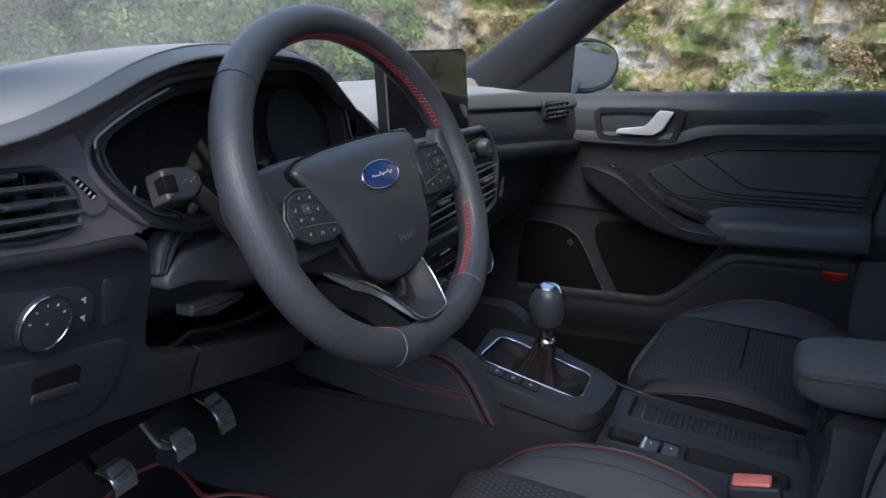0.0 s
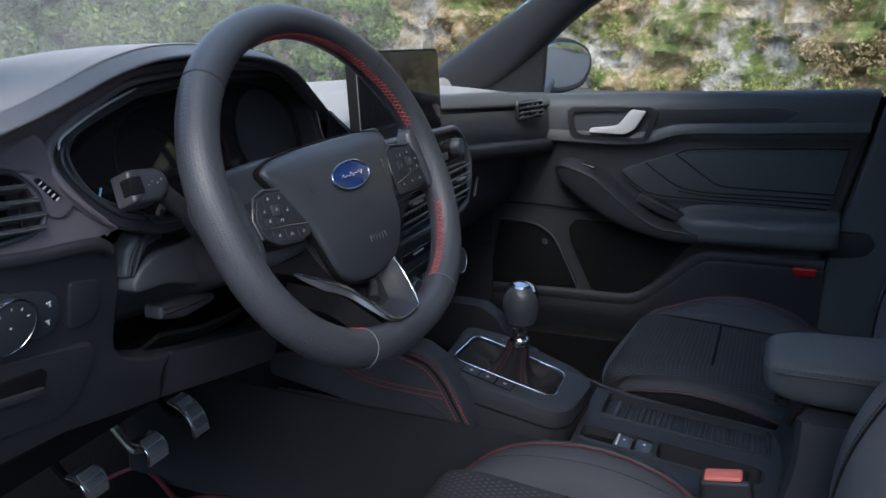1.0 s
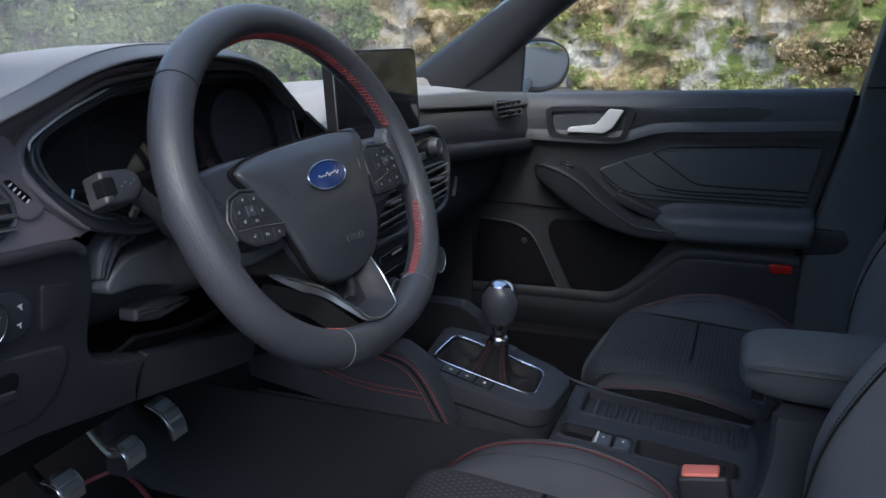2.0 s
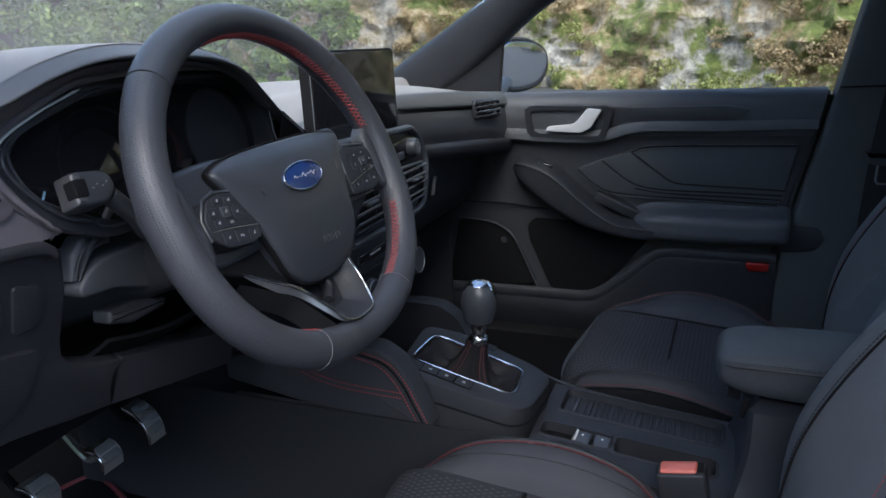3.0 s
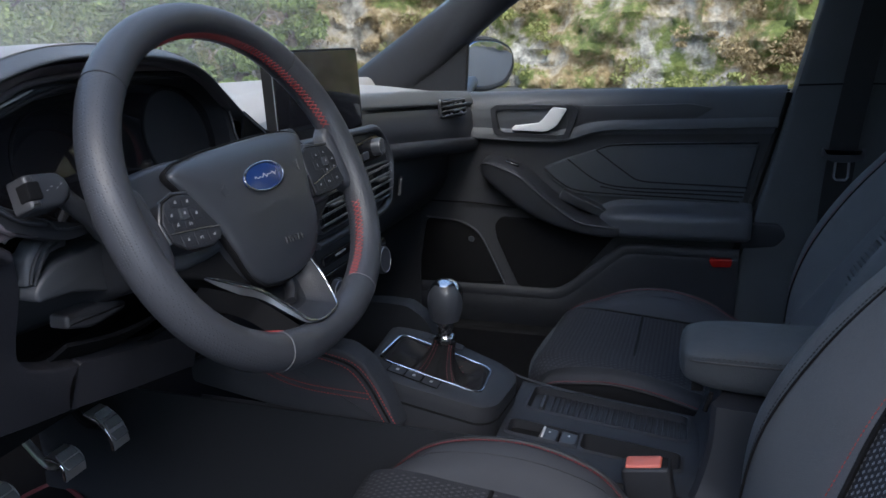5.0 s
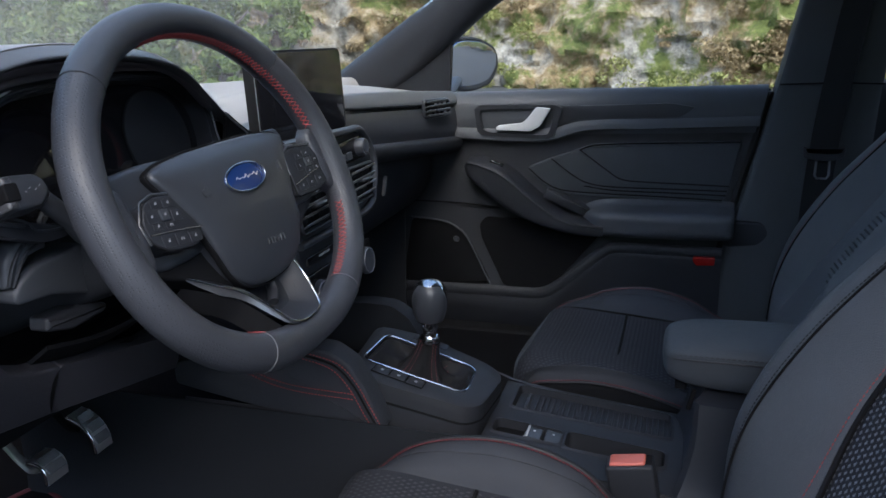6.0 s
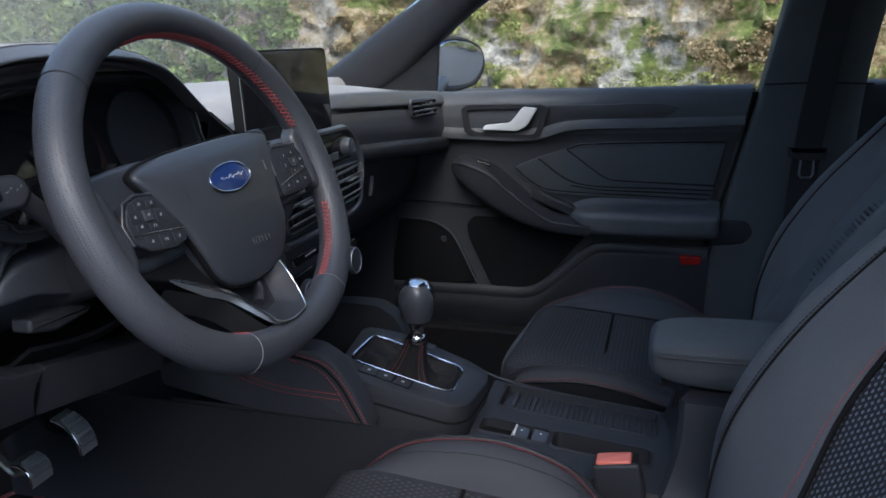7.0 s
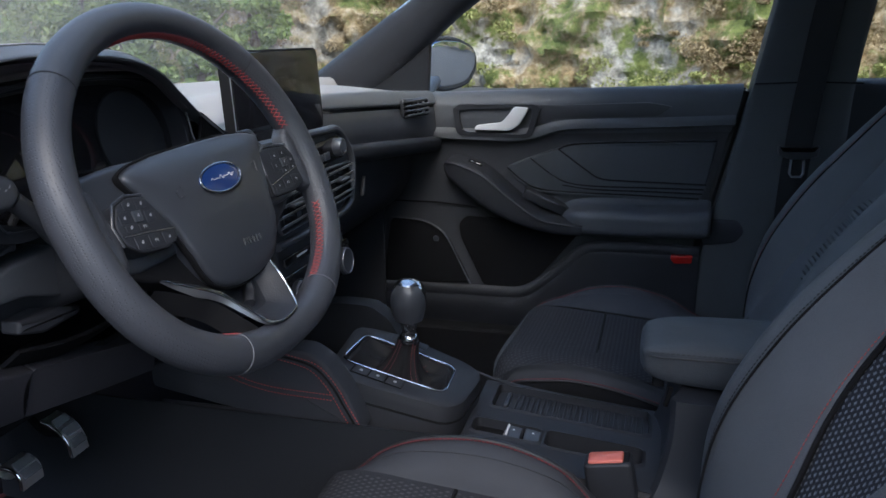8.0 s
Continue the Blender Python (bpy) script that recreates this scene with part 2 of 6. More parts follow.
def seam(path, mat, parent, pitch=0.005, length=0.0032, r=0.0006, lift=(0, 0, 0), name="stitching"):
    """A row of single stitches along a path, each a short thread with pinched ends."""
    p = np.array(path, float) + np.array(lift)
    d = np.r_[0, np.cumsum(np.linalg.norm(np.diff(p, axis=0), axis=1))]
    verts, faces = [], []
    for s in np.arange(pitch / 2, d[-1] - length, pitch):
        a = np.array([np.interp(s, d, p[:, k]) for k in range(3)])
        b = np.array([np.interp(s + length, d, p[:, k]) for k in range(3)])
        t = (b - a) / np.linalg.norm(b - a)
        u = np.cross(t, (0.3, 0.5, 0.8))
        u /= np.linalg.norm(u)
        w = np.cross(t, u)
        base = len(verts)
        for f, q in ((0, 0.3), (0.25, 1), (0.75, 1), (1, 0.3)):
            for j in range(5):
                g = 2 * math.pi * j / 5
                verts.append(a + (b - a) * f + (u * math.cos(g) + w * math.sin(g)) * r * q)
        for i in range(3):
            for j in range(5):
                faces.append((base + i * 5 + j, base + i * 5 + (j + 1) % 5, base + (i + 1) * 5 + (j + 1) % 5, base + (i + 1) * 5 + j))
        faces += [tuple(base + j for j in range(5)), tuple(base + 15 + j for j in range(5))]
    me = bpy.data.meshes.new(name)
    me.from_pydata([tuple(v) for v in verts], [], faces)
    me.materials.append(mat)
    ob = new(name, me)
    ob.parent = parent
    ob["kind"] = "stuff"
    return ob


# ---- outside: road, rock cut, bushes ----
def noise_at(p, s, octaves=4):
    return noise.fractal(Vector(p) * s, 1.0, 2.0, octaves)


def rock_material():
    m = bpy.data.materials.new("limestone and soil")
    m.use_nodes = True
    n, l = m.node_tree.nodes, m.node_tree.links
    b = n["Principled BSDF"]
    b.inputs["Roughness"].default_value = 0.9
    co = n.new("ShaderNodeTexCoord")

    def tex(scale, detail=6, rough=0.6):
        t = n.new("ShaderNodeTexNoise")
        t.inputs["Scale"].default_value, t.inputs["Detail"].default_value, t.inputs["Roughness"].default_value = scale, detail, rough
        l.new(co.outputs["Object"], t.inputs["Vector"])
        return t.outputs["Fac"]

    def ramp(src, *stops):
        r = n.new("ShaderNodeValToRGB")
        while len(r.color_ramp.elements) < len(stops):
            r.color_ramp.elements.new(0.5)
        for e, (pos, col) in zip(r.color_ramp.elements, stops):
            e.position, e.color = pos, (*col, 1)
        l.new(src, r.inputs[0])
        return r.outputs[0]

    def mix(f, a, c):
        x = n.new("ShaderNodeMixRGB")
        l.new(f, x.inputs[0])
        l.new(a, x.inputs[1])
        l.new(c, x.inputs[2])
        return x.outputs[0]

    stone = ramp(tex(8.0, 10, 0.75), (0.36, (0.10, 0.09, 0.075)), (0.5, (0.29, 0.268, 0.23)), (0.64, (0.50, 0.46, 0.39)))
    soil = ramp(tex(9.0, 10, 0.75), (0.34, (0.10, 0.065, 0.03)), (0.5, (0.27, 0.19, 0.095)), (0.66, (0.52, 0.43, 0.30)))
    green = ramp(tex(9.0), (0.3, (0.05, 0.07, 0.015)), (0.7, (0.16, 0.18, 0.045)))
    where = ramp(tex(0.75, 5), (0.42, (0, 0, 0)), (0.50, (1, 1, 1)))
    moss = ramp(tex(1.5, 6, 0.7), (0.50, (0, 0, 0)), (0.58, (1, 1, 1)))
    l.new(mix(moss, mix(where, stone, soil), green), b.inputs["Base Color"])
    bump = n.new("ShaderNodeBump")
    bump.inputs["Distance"].default_value = 0.05
    l.new(tex(14.0), bump.inputs["Height"])
    l.new(bump.outputs[0], b.inputs["Normal"])
    return m


def leaf_material(name, dark, light):
    m = bpy.data.materials.new(name)
    m.use_nodes = True
    n, l = m.node_tree.nodes, m.node_tree.links
    b = n["Principled BSDF"]
    b.inputs["Roughness"].default_value = 0.7
    g = n.new("ShaderNodeNewGeometry")
    r = n.new("ShaderNodeMixRGB")
    r.inputs[1].default_value, r.inputs[2].default_value = (*dark, 1), (*light, 1)
    l.new(g.outputs["Random Per Island"], r.inputs[0])
    l.new(r.outputs[0], b.inputs["Base Color"])
    return m


LEAF = leaf_material("broad leaves", (0.065, 0.11, 0.022), (0.22, 0.29, 0.07))
GRASS = leaf_material("bank grass", (0.13, 0.14, 0.035), (0.33, 0.33, 0.11))
DRY = leaf_material("dry grass", (0.11, 0.07, 0.028), (0.40, 0.30, 0.16))
BARK = material("bark", (0.10, 0.08, 0.06), 0.9, grain=0.8, grain_size=0.02)
ROCK = rock_material()

GROUND_Z = 0.10
bm = bmesh.new()
q = 400
for x, y in ((-q, -q), (q, -q), (q, q), (-q, q)):
    bm.verts.new((x, y, GROUND_Z))
bm.faces.new(bm.verts)
tagged(part("ground", bm, ASPHALT, smooth=0), "grey asphalt road on which the car stands", "road", kind="structure")


def face_x(y):
    """How far off the rock cut stands: it bends towards the road ahead."""
    return 9.0 + 0.10 * min(max(0, y - 5), 10) ** 2 + 0.25 * math.sin(y * 0.7)


ys = list(np.arange(-60, -8, 0.8)) + list(np.arange(-8, 9, 0.085)) + list(np.arange(9, 24, 0.3))
zs = list(np.arange(-0.3, 2.4, 0.07)) + list(np.arange(2.4, 5.4, 0.4))
rows = []
for y in ys:
    row = []
    for z in zs:
        p = (face_x(y) + 0.30 * max(0, z), y, GROUND_Z + z)
        off = 0.5 * noise_at(p, 0.55) + 0.32 * abs(noise_at(p, 1.6)) + 0.15 * noise_at(p, 4.0) + 0.07 * abs(noise_at(p, 9.0))
        row.append((p[0] - off, y + 0.1 * noise_at(p, 2.2), p[2]))
    rows.append(row)
tagged(part("rock_face", grid(rows), ROCK, smooth=60), "grey and tan limestone cut with soil and moss beside the road", "rock face", kind="structure")


def blades(name, spots, count, size, spread, mat, label, category, seed, flat=0.5):
    """Loose leaves scattered in clumps: each a small folded blade."""
    rnd = random.Random(seed)
    verts, faces = [], []
    for cx, cy, cz, cr in spots:
        for _ in range(count):
            d = Vector((rnd.gauss(0, 1), rnd.gauss(0, 1), rnd.gauss(0, 1)))
            d = d.normalized() * cr * (0.35 + 0.65 * rnd.random() ** 0.5)
            c = Vector((cx, cy, cz)) + Vector((d.x, d.y, d.z * flat)) * spread
            u = Vector((rnd.gauss(0, 1), rnd.gauss(0, 1), rnd.gauss(0, 1))).normalized()
            w = u.cross(Vector((rnd.gauss(0, 1), rnd.gauss(0, 1), 1))).normalized()
            s = size * (0.6 + 0.8 * rnd.random())
            k = len(verts)
            verts += [c - u * s, c + w * s * 0.45, c + u * s, c - w * s * 0.45]
            faces += [(k, k + 1, k + 2), (k, k + 2, k + 3)]
    me = bpy.data.meshes.new(name)
    me.from_pydata([tuple(v) for v in verts], [], faces)
    me.materials.append(mat)
    return tagged(new(name, me), label, category, kind="stuff")


rnd = random.Random(5)
spots, dry = [], []
for _ in range(520):
    y, z = rnd.uniform(-9, 9), 0.1 + 2.4 * rnd.random() ** 1.2
    n = noise_at((0, y, z), 0.8)
    stone = math.exp(-((y - 1.0) / 0.7) ** 2)
    if rnd.random() < stone * 0.8:
        continue
    spot = (face_x(y) + 0.30 * z - 0.30, y, z, rnd.uniform(0.06, 0.24))
    (spots if n > 0.06 or z < 0.35 else dry).append(spot)
blades("bank_grass", spots, 170, 0.022, 1.0, GRASS, "yellow-green tufts of grass on the rock cut", "grass", 3)
blades("dry_grass", dry, 170, 0.021, 1.0, DRY, "dry brown grass on the rock cut", "grass", 4)


def tree(name, x, y, h, r, seed, label):
    rn = random.Random(seed)
    t = thing(name, label, "tree", pose(x, y, GROUND_Z), "roadside trees")
    pts = [(0, 0, -0.1), (0.05, 0.03, h * 0.3), (-0.04, 0.06, h * 0.6), (0.02, 0, h * 0.9)]
    bms = [sweep(curve(pts, 4), list(np.linspace(0.12, 0.03, 13)), sides=8)]
    for k in range(7):
        a, z = rn.uniform(0, 6.28), h * rn.uniform(0.25, 0.8)
        e = (math.cos(a) * r * 0.7, math.sin(a) * r * 0.7, z + 0.4 * r)
        bms.append(sweep(curve([(0, 0, z), (e[0] * 0.5, e[1] * 0.5, z + 0.1 * r), e], 3), list(np.linspace(0.045, 0.012, 7)), sides=6))
    part("trunk", join(bms), BARK, t)
    clumps = []
    for _ in range(46):
        a, b = rn.uniform(0, 6.28), rn.random() ** 0.5
        z = rn.uniform(0.04, 1.0)
        w = r * (1.05 - 0.5 * z)
        clumps.append((math.cos(a) * w * b, math.sin(a) * w * b, 0.15 + h * z, r * rn.uniform(0.16, 0.34)))
    crown = blades("crown", clumps, 260, 0.048, 1.0, LEAF, "green broad leaves", "", seed, 0.8)
    del crown["kind"]
    crown.parent = t


for k, (x, y, h, r) in enumerate(((7.0, 8.8, 2.2, 1.1), (8.3, 9.8, 2.4, 1.3), (6.6, 10.4, 2.6, 1.5), (9.6, 10.6, 2.8, 1.5), (8.0, 12.2, 3.2, 1.9), (10.6, 13.2, 3.4, 2.1), (5.6, 9.4, 2.6, 1.3), (8.2, 7.4, 1.5, 0.6), (7.3, 5.9, 1.7, 0.55), (7.7, 5.2, 1.5, 0.5), (8.1, 4.6, 1.2, 0.4), (10.2, 8.8, 2.6, 1.2), (11.6, 10.4, 3.0, 1.6), (4.6, 12.5, 3.2, 2.0), (2.0, 15.0, 3.4, 2.2), (3.0, -24.0, 5.0, 2.4), (6.4, -15.5, 4.5, 2.4), (4.8, -12.3, 4.0, 2.0))):
    tree("tree", x, y, h, r, 40 + k, "leafy green roadside tree beyond the windscreen")

# far wooded slope behind the trees
rows = []
for i in range(60):
    x = -40 + i * 1.5
    rows.append([(x + noise_at((x, j, 0), 0.4), 26 + 0.9 * j + 2.0 * noise_at((x, j, 3), 0.3), GROUND_Z + j * 0.42 - 0.4) for j in range(24)])
FAR = material("far woods", (0.05, 0.085, 0.028), 0.95, grain=1.0, grain_size=0.4, mottle=0.6, mottle_size=1.2)
tagged(part("far_woods", grid(rows), FAR), "green wooded slope far behind the road", "woods", kind="structure")

# unseen slope across the road, behind the camera, added to block low sky light
rows = []
for i in range(60):
    y = -45 + i * 1.5
    rows.append([(-13 - 0.5 * j - 1.2 * noise_at((y, j, 7), 0.4), y + noise_at((y, j, 9), 0.4), GROUND_Z + j * 0.5 - 0.4) for j in range(17)])
tagged(part("near_woods", grid(rows), FAR), "unseen green slope added to block low sky light", "woods", kind="structure")

# ---- shell of the car: floor, roof, pillars, glass ----
shell = thing("car_body", "dark-lined body shell of a blue hatchback car", "car body", kind="structure")
FLOOR_Z = 0.37


def block(name, x0, x1, y0, y1, z0, z1, mat, parent, bevel=0.004, label=""):
    b = box(x1 - x0, y1 - y0, z1 - z0, pose((x0 + x1) / 2, (y0 + y1) / 2, z0), bevel, bevel * 2)
    return part(name, b, mat, parent, label)


block("floor_pan", -0.70, 0.72, -1.9, 0.86, FLOOR_Z - 0.05, FLOOR_Z, CARPET, shell)
block("firewall", -0.74, 0.74, 0.80, 0.86, FLOOR_Z, 0.90, CARPET, shell)
block("rear_wall", -0.72, 0.72, -1.95, -1.88, FLOOR_Z, 1.0, HEADLINER, shell)
block("driver_sill", -0.80, -0.66, -0.6, 0.7, 0.28, 0.46, DARK, shell, 0.02)
block("passenger_sill", 0.60, 0.80, -0.7, 0.75, 0.28, 0.375, DARK, shell, 0.02)
roof_rows = [[(x, y, 1.33 + 0.06 * (1 - (x / 0.62) ** 2) - 0.10 * max(0, (y + 0.3)) - 0.04 * max(0, -1.2 - y)) for x in np.linspace(-0.6, 0.6, 9)] for y in (-1.9, -1.4, -0.9, -0.5, -0.12)]
# unseen roof lining, also a pale reflector for the cabin
part("roof_lining", skin(roof_rows, 4, 2, 0.02), HEADLINER, shell)
for side in (-1, 1):
    part("roof_rail", sweep(curve([(side * 0.61, -0.12, 1.29), (side * 0.63, -0.6, 1.33), (side * 0.61, -1.9, 1.24)], 6), 0.045, 0.04, sides=10), HEADLINER, shell)
part("rear_quarter", grid([[(x, y, z) for y in (-1.9, -1.35)] for x, z in ((0.72, 0.4), (0.72, 0.9), (0.63, 1.3))]), HEADLINER, shell)
part("rear_quarter", grid([[(x, y, z) for y in (-1.9, -1.35)] for x, z in ((-0.72, 0.4), (-0.72, 0.9), (-0.63, 1.3))]), HEADLINER, shell)
part("bonnet", skin([[(x, y, 0.90 - 0.10 * (y - 0.9) - 0.05 * (x / 0.7) ** 2) for x in np.linspace(-0.75, 0.75, 7)] for y in (0.86, 1.2, 1.6, 1.8)], 3, 2, 0.02), PAINT, shell)
# driver's A-pillar, out of sight, shades the dash as it should
part("a_pillar_driver", sweep(curve([(-0.70, 0.44, 0.90), (-0.66, 0.17, 1.10), (-0.60, -0.14, 1.30)], 6), 0.045, 0.035, sides=10), HARD, shell)
part("b_pillar_driver", sweep(curve([(-0.72, -0.62, 0.40), (-0.72, -0.64, 0.90), (-0.63, -0.72, 1.31)], 6), 0.05, 0.07, sides=10), HARD, shell)
# windscreen
ws = part("windscreen", skin([[(x * (0.69 - 0.10 * t), 0.76 - 0.84 * t - 0.30 * x * x * (1 - 0.8 * t), 0.90 + 0.40 * t) for x in np.linspace(-1, 1, 7)] for t in (0, 0.5, 1)], 4, 3, 0.004), GLASS, shell)
ws.visible_shadow = False


# road wheels that carry the car
def road_wheel(x, y):
    w = thing("road_wheel", "black tyre on a dark alloy rim under the car", "wheel", pose(x, y, GROUND_Z + 0.315, 0, 90, 0), "road wheels")
    part("tyre", lathe([(0.21, -0.10), (0.29, -0.105), (0.315, -0.085), (0.315, 0.085), (0.29, 0.105), (0.21, 0.10)], None, 48), RUBBER, w, "black rubber tyre")
    part("rim", lathe([(0.215, -0.085), (0.205, -0.03), (0.03, -0.04), (0.03, 0.04), (0.205, 0.03), (0.215, 0.085)], None, 40), METAL, w, "dark alloy rim")


for sx in (-1, 1):
    for y in (1.25, -1.45):
        road_wheel(sx * 0.70, y)


# ---- steering wheel ----
TILT_W = radians(23)
WHEEL = basis((-0.366, 0.0402, 0.9001), (1, 0, 0), (0, math.sin(TILT_W), math.cos(TILT_W)))
wheel = thing("steering_wheel", "black leather steering wheel with flat bottom and red stitching", "steering wheel", WHEEL)
RIM_C, RIM_W, RIM_UP, RIM_DOWN = (-0.002, 0.0205), 0.1695, 0.144, 0.147


def rim_point(a, dr=0.0, dn=0.0):
    """A place on the rim's middle line at the angle a (degrees from the right, upwards); squarer in its lower half."""
    c, s = math.cos(radians(a)), math.sin(radians(a))
    k, h = (2.0, RIM_UP) if s >= 0 else (2.24, RIM_DOWN)
    r = (abs(c / RIM_W) ** k + abs(s / h) ** k) ** (-1 / k) + dr
    return Vector((RIM_C[0] + r * c, RIM_C[1] + r * s, dn))


def rim_half(a):
    """Half widths of the rim's section at an angle: fuller at the thumb rests and the lower corners."""
    thumb = math.exp(-((a - 35) / 14) ** 2) + math.exp(-((a - 143) / 14) ** 2)
    low = math.exp(-((a - 240) / 25) ** 2) + math.exp(-((a - 300) / 25) ** 2) + math.exp(-((a + 60) / 25) ** 2)
    thin = math.exp(-((a - 268) / 13) ** 4)
    return 0.0146 + 0.0010 * thumb + 0.0018 * low, 0.0158 + 0.001 * low - 0.0040 * thin


def rim_part(name, a0, a1, mat, label=""):
    n = max(8, int(abs(a1 - a0) / 3))
    angles = [a0 + (a1 - a0) * k / n for k in range(n + 1)]
    half = [rim_half(a) for a in angles]
    return part(name, sweep([rim_point(a) for a in angles], [h[0] for h in half], [h[1] for h in half], sides=24), mat, wheel, label)


SEAMS = [37, 142, 240, 301]
rim_part("rim_top", 37.2, 141.8, LEATHER_FINE, "smooth black leather")
rim_part("rim_side", 142.2, 239.8, LEATHER_DOTS, "perforated black leather")
rim_part("rim_bottom", 240.2, 300.8, LEATHER_FINE, "smooth black leather")
rim_part("rim_side", -58.8, 36.8, LEATHER_DOTS, "perforated black leather")
for a in SEAMS:
    h = rim_half(a)
    p, q = rim_point(a - 1), rim_point(a + 1)
    t = (q - p).normalized()
    s = t.cross(Vector((0, 0, 1))).normalized()
    ring = [rim_point(a) + s * (h[0] * 1.004 * math.cos(g)) + Vector((0, 0, h[1] * 1.004 * math.sin(g))) for g in np.linspace(0, 2 * math.pi, 25)[:-1]]
    part("rim_seam", sweep(ring, 0.0005, ref=t, sides=6, closed=True), GREYTHREAD if a > 180 else BLACKTHREAD, wheel, "thread seam round the rim")


def cross_stitch(a0, a1, parent, mat):
    """A chain of crossed threads along the rim's inner side, on a dark joint."""
    bms = []
    n = max(3, int(abs(a1 - a0) / 1.75))
    step = (a1 - a0) / n

    def on(a, g):
        h = rim_half(a)
        base = rim_point(a)
        inward = Vector((RIM_C[0] - base.x, RIM_C[1] - base.y, 0)).normalized()
        return base + inward * (h[0] * 1.025 * math.cos(g)) + Vector((0, 0, h[1] * 1.025 * math.sin(g)))

    for k in range(n):
        a = a0 + step * k
        for g0, g1 in ((-0.08, 0.44), (0.44, -0.08)):
            p, q = on(a, g0), on(a + step * 1.05, g1)
            bms.append(sweep([p, on(a + step * 0.5, 0.17), q], [0.0004, 0.0006, 0.0004], ref=(0.3, 0.4, 1), sides=5))
    ob = part("stitching", join(bms), mat, parent, "red crossed stitching", 0)
    ob["kind"] = "stuff"


for a0, a1 in ((112, 9), (-22, -58), (240, 233)):
    cross_stitch(a0, a1, wheel, RED)

# hub: the airbag cover, its crown folded along a soft line across the middle
half_pad = [(0.0, 0.056), (0.05, 0.0555), (0.085, 0.0525), (0.103, 0.0465), (0.0935, 0.030), (0.0735, -0.009), (0.0690, -0.0275), (0.0600, -0.048), (0.0520, -0.058), (0.040, -0.066), (0.018, -0.0705), (0.0, -0.0715)]
pad = half_pad + [(-x, y) for x, y in half_pad[-2:0:-1]]
pad_o = rounded(ccw(pad), 0.007, 3)


def pad_drop(y, f=1.0):
    """How far the cover falls back above and below its middle fold; its edge (f = 1) falls less than its crown."""
    k = y + 0.003
    return 1.1 * max(0.0, k) ** 2 + (1 - f) * 0.17 * max(0.0, -k - 0.004) + f * 0.2 * max(0.0, -y - 0.03)


rings = []
for f, h in ((1.0, -0.046), (1.0, -0.0045), (0.996, -0.0022), (0.985, -0.0006), (0.95, 0.0010), (0.86, 0.0030), (0.72, 0.0048), (0.55, 0.0060), (0.38, 0.0067), (0.2, 0.0071), (0.02, 0.0072)):
    ring = []
    for x, y in pad_o:
        u, v = x * f, -0.004 + (y + 0.004) * f
        ring.append((u, v, h - pad_drop(v, f * f)))
    rings.append(ring)
part("airbag_cover", grid(rings, closed_v=True, cap=True), SATIN, wheel, "smooth black airbag cover", 50)
part("cover_gap", sweep([(x * 1.012, y * 1.012 + 0.0002, -0.0065 - pad_drop(y)) for x, y in pad_o], 0.0014, 0.0030, sides=6, closed=True), DARK, wheel)


def ring_plate(a, b, w, n=40):
    path = [(a * math.cos(2 * math.pi * k / n), b * math.sin(2 * math.pi * k / n), 0) for k in range(n)]
    return sweep(path, w, w * 0.9, sides=8, closed=True)


BADGE = pose(-0.001, 0.0195, 0.0082, -2)
badge = part("badge", plate([(0.0300 * math.cos(g), 0.0120 * math.sin(g)) for g in np.linspace(0, 2 * math.pi, 41)[:-1]], 0.0005, 0.007, BADGE, 0.001, 0.0012, 1), BLUE, wheel, "blue enamel oval")
b = ring_plate(0.0304, 0.0123, 0.0009)
bmesh.ops.transform(b, matrix=BADGE, verts=b.verts)
part("ring", b, CHROME, badge, "chrome ring")
flow = [(-0.0175 + 0.0022 * k, 0.0022 * math.sin(2.1 * k) * (0.5 + 0.5 * math.cos(0.9 * k)), 0.0014) for k in range(17)]
part("script", sweep([BADGE @ Vector(p) for p in curve(flow, 5)], 0.00028, sides=6), SILVER, badge, "silver squiggle")
EMBOSS = [(0.0, 0.006, 16), (0.0052, 0.006, 0), (0.0100, 0.006, 0), (0.0112, 0.003, 70), (0.0160, 0.006, 0), (0.0178, 0.003, 40), (0.0222, 0.006, 14), (0.0285, 0.006, 0), (0.0300, 0.003, 80)]
for dx, h, turn in EMBOSS:
    part("embossed_stroke", box(0.0008, h, 0.0012, pose(-0.006 + dx, -0.039 - 0.10 * dx, 0.0030 - 0.06 * dx, 0, 0, -turn), 0.0002, 0.0003), DECOR, wheel)
for sx in (-1, 1):
    horn = pose(sx * 0.058, 0.019, 0.0052, 0, 0, -sx * 12)
    part("horn_mark", sweep([horn @ Vector(q) for q in ((-0.004, 0.003, 0), (-0.001, 0.003, 0), (0.004, 0.005, 0), (0.004, -0.005, 0), (-0.001, -0.003, 0), (-0.004, -0.003, 0))], 0.0004, sides=5, closed=True), DECOR, wheel)


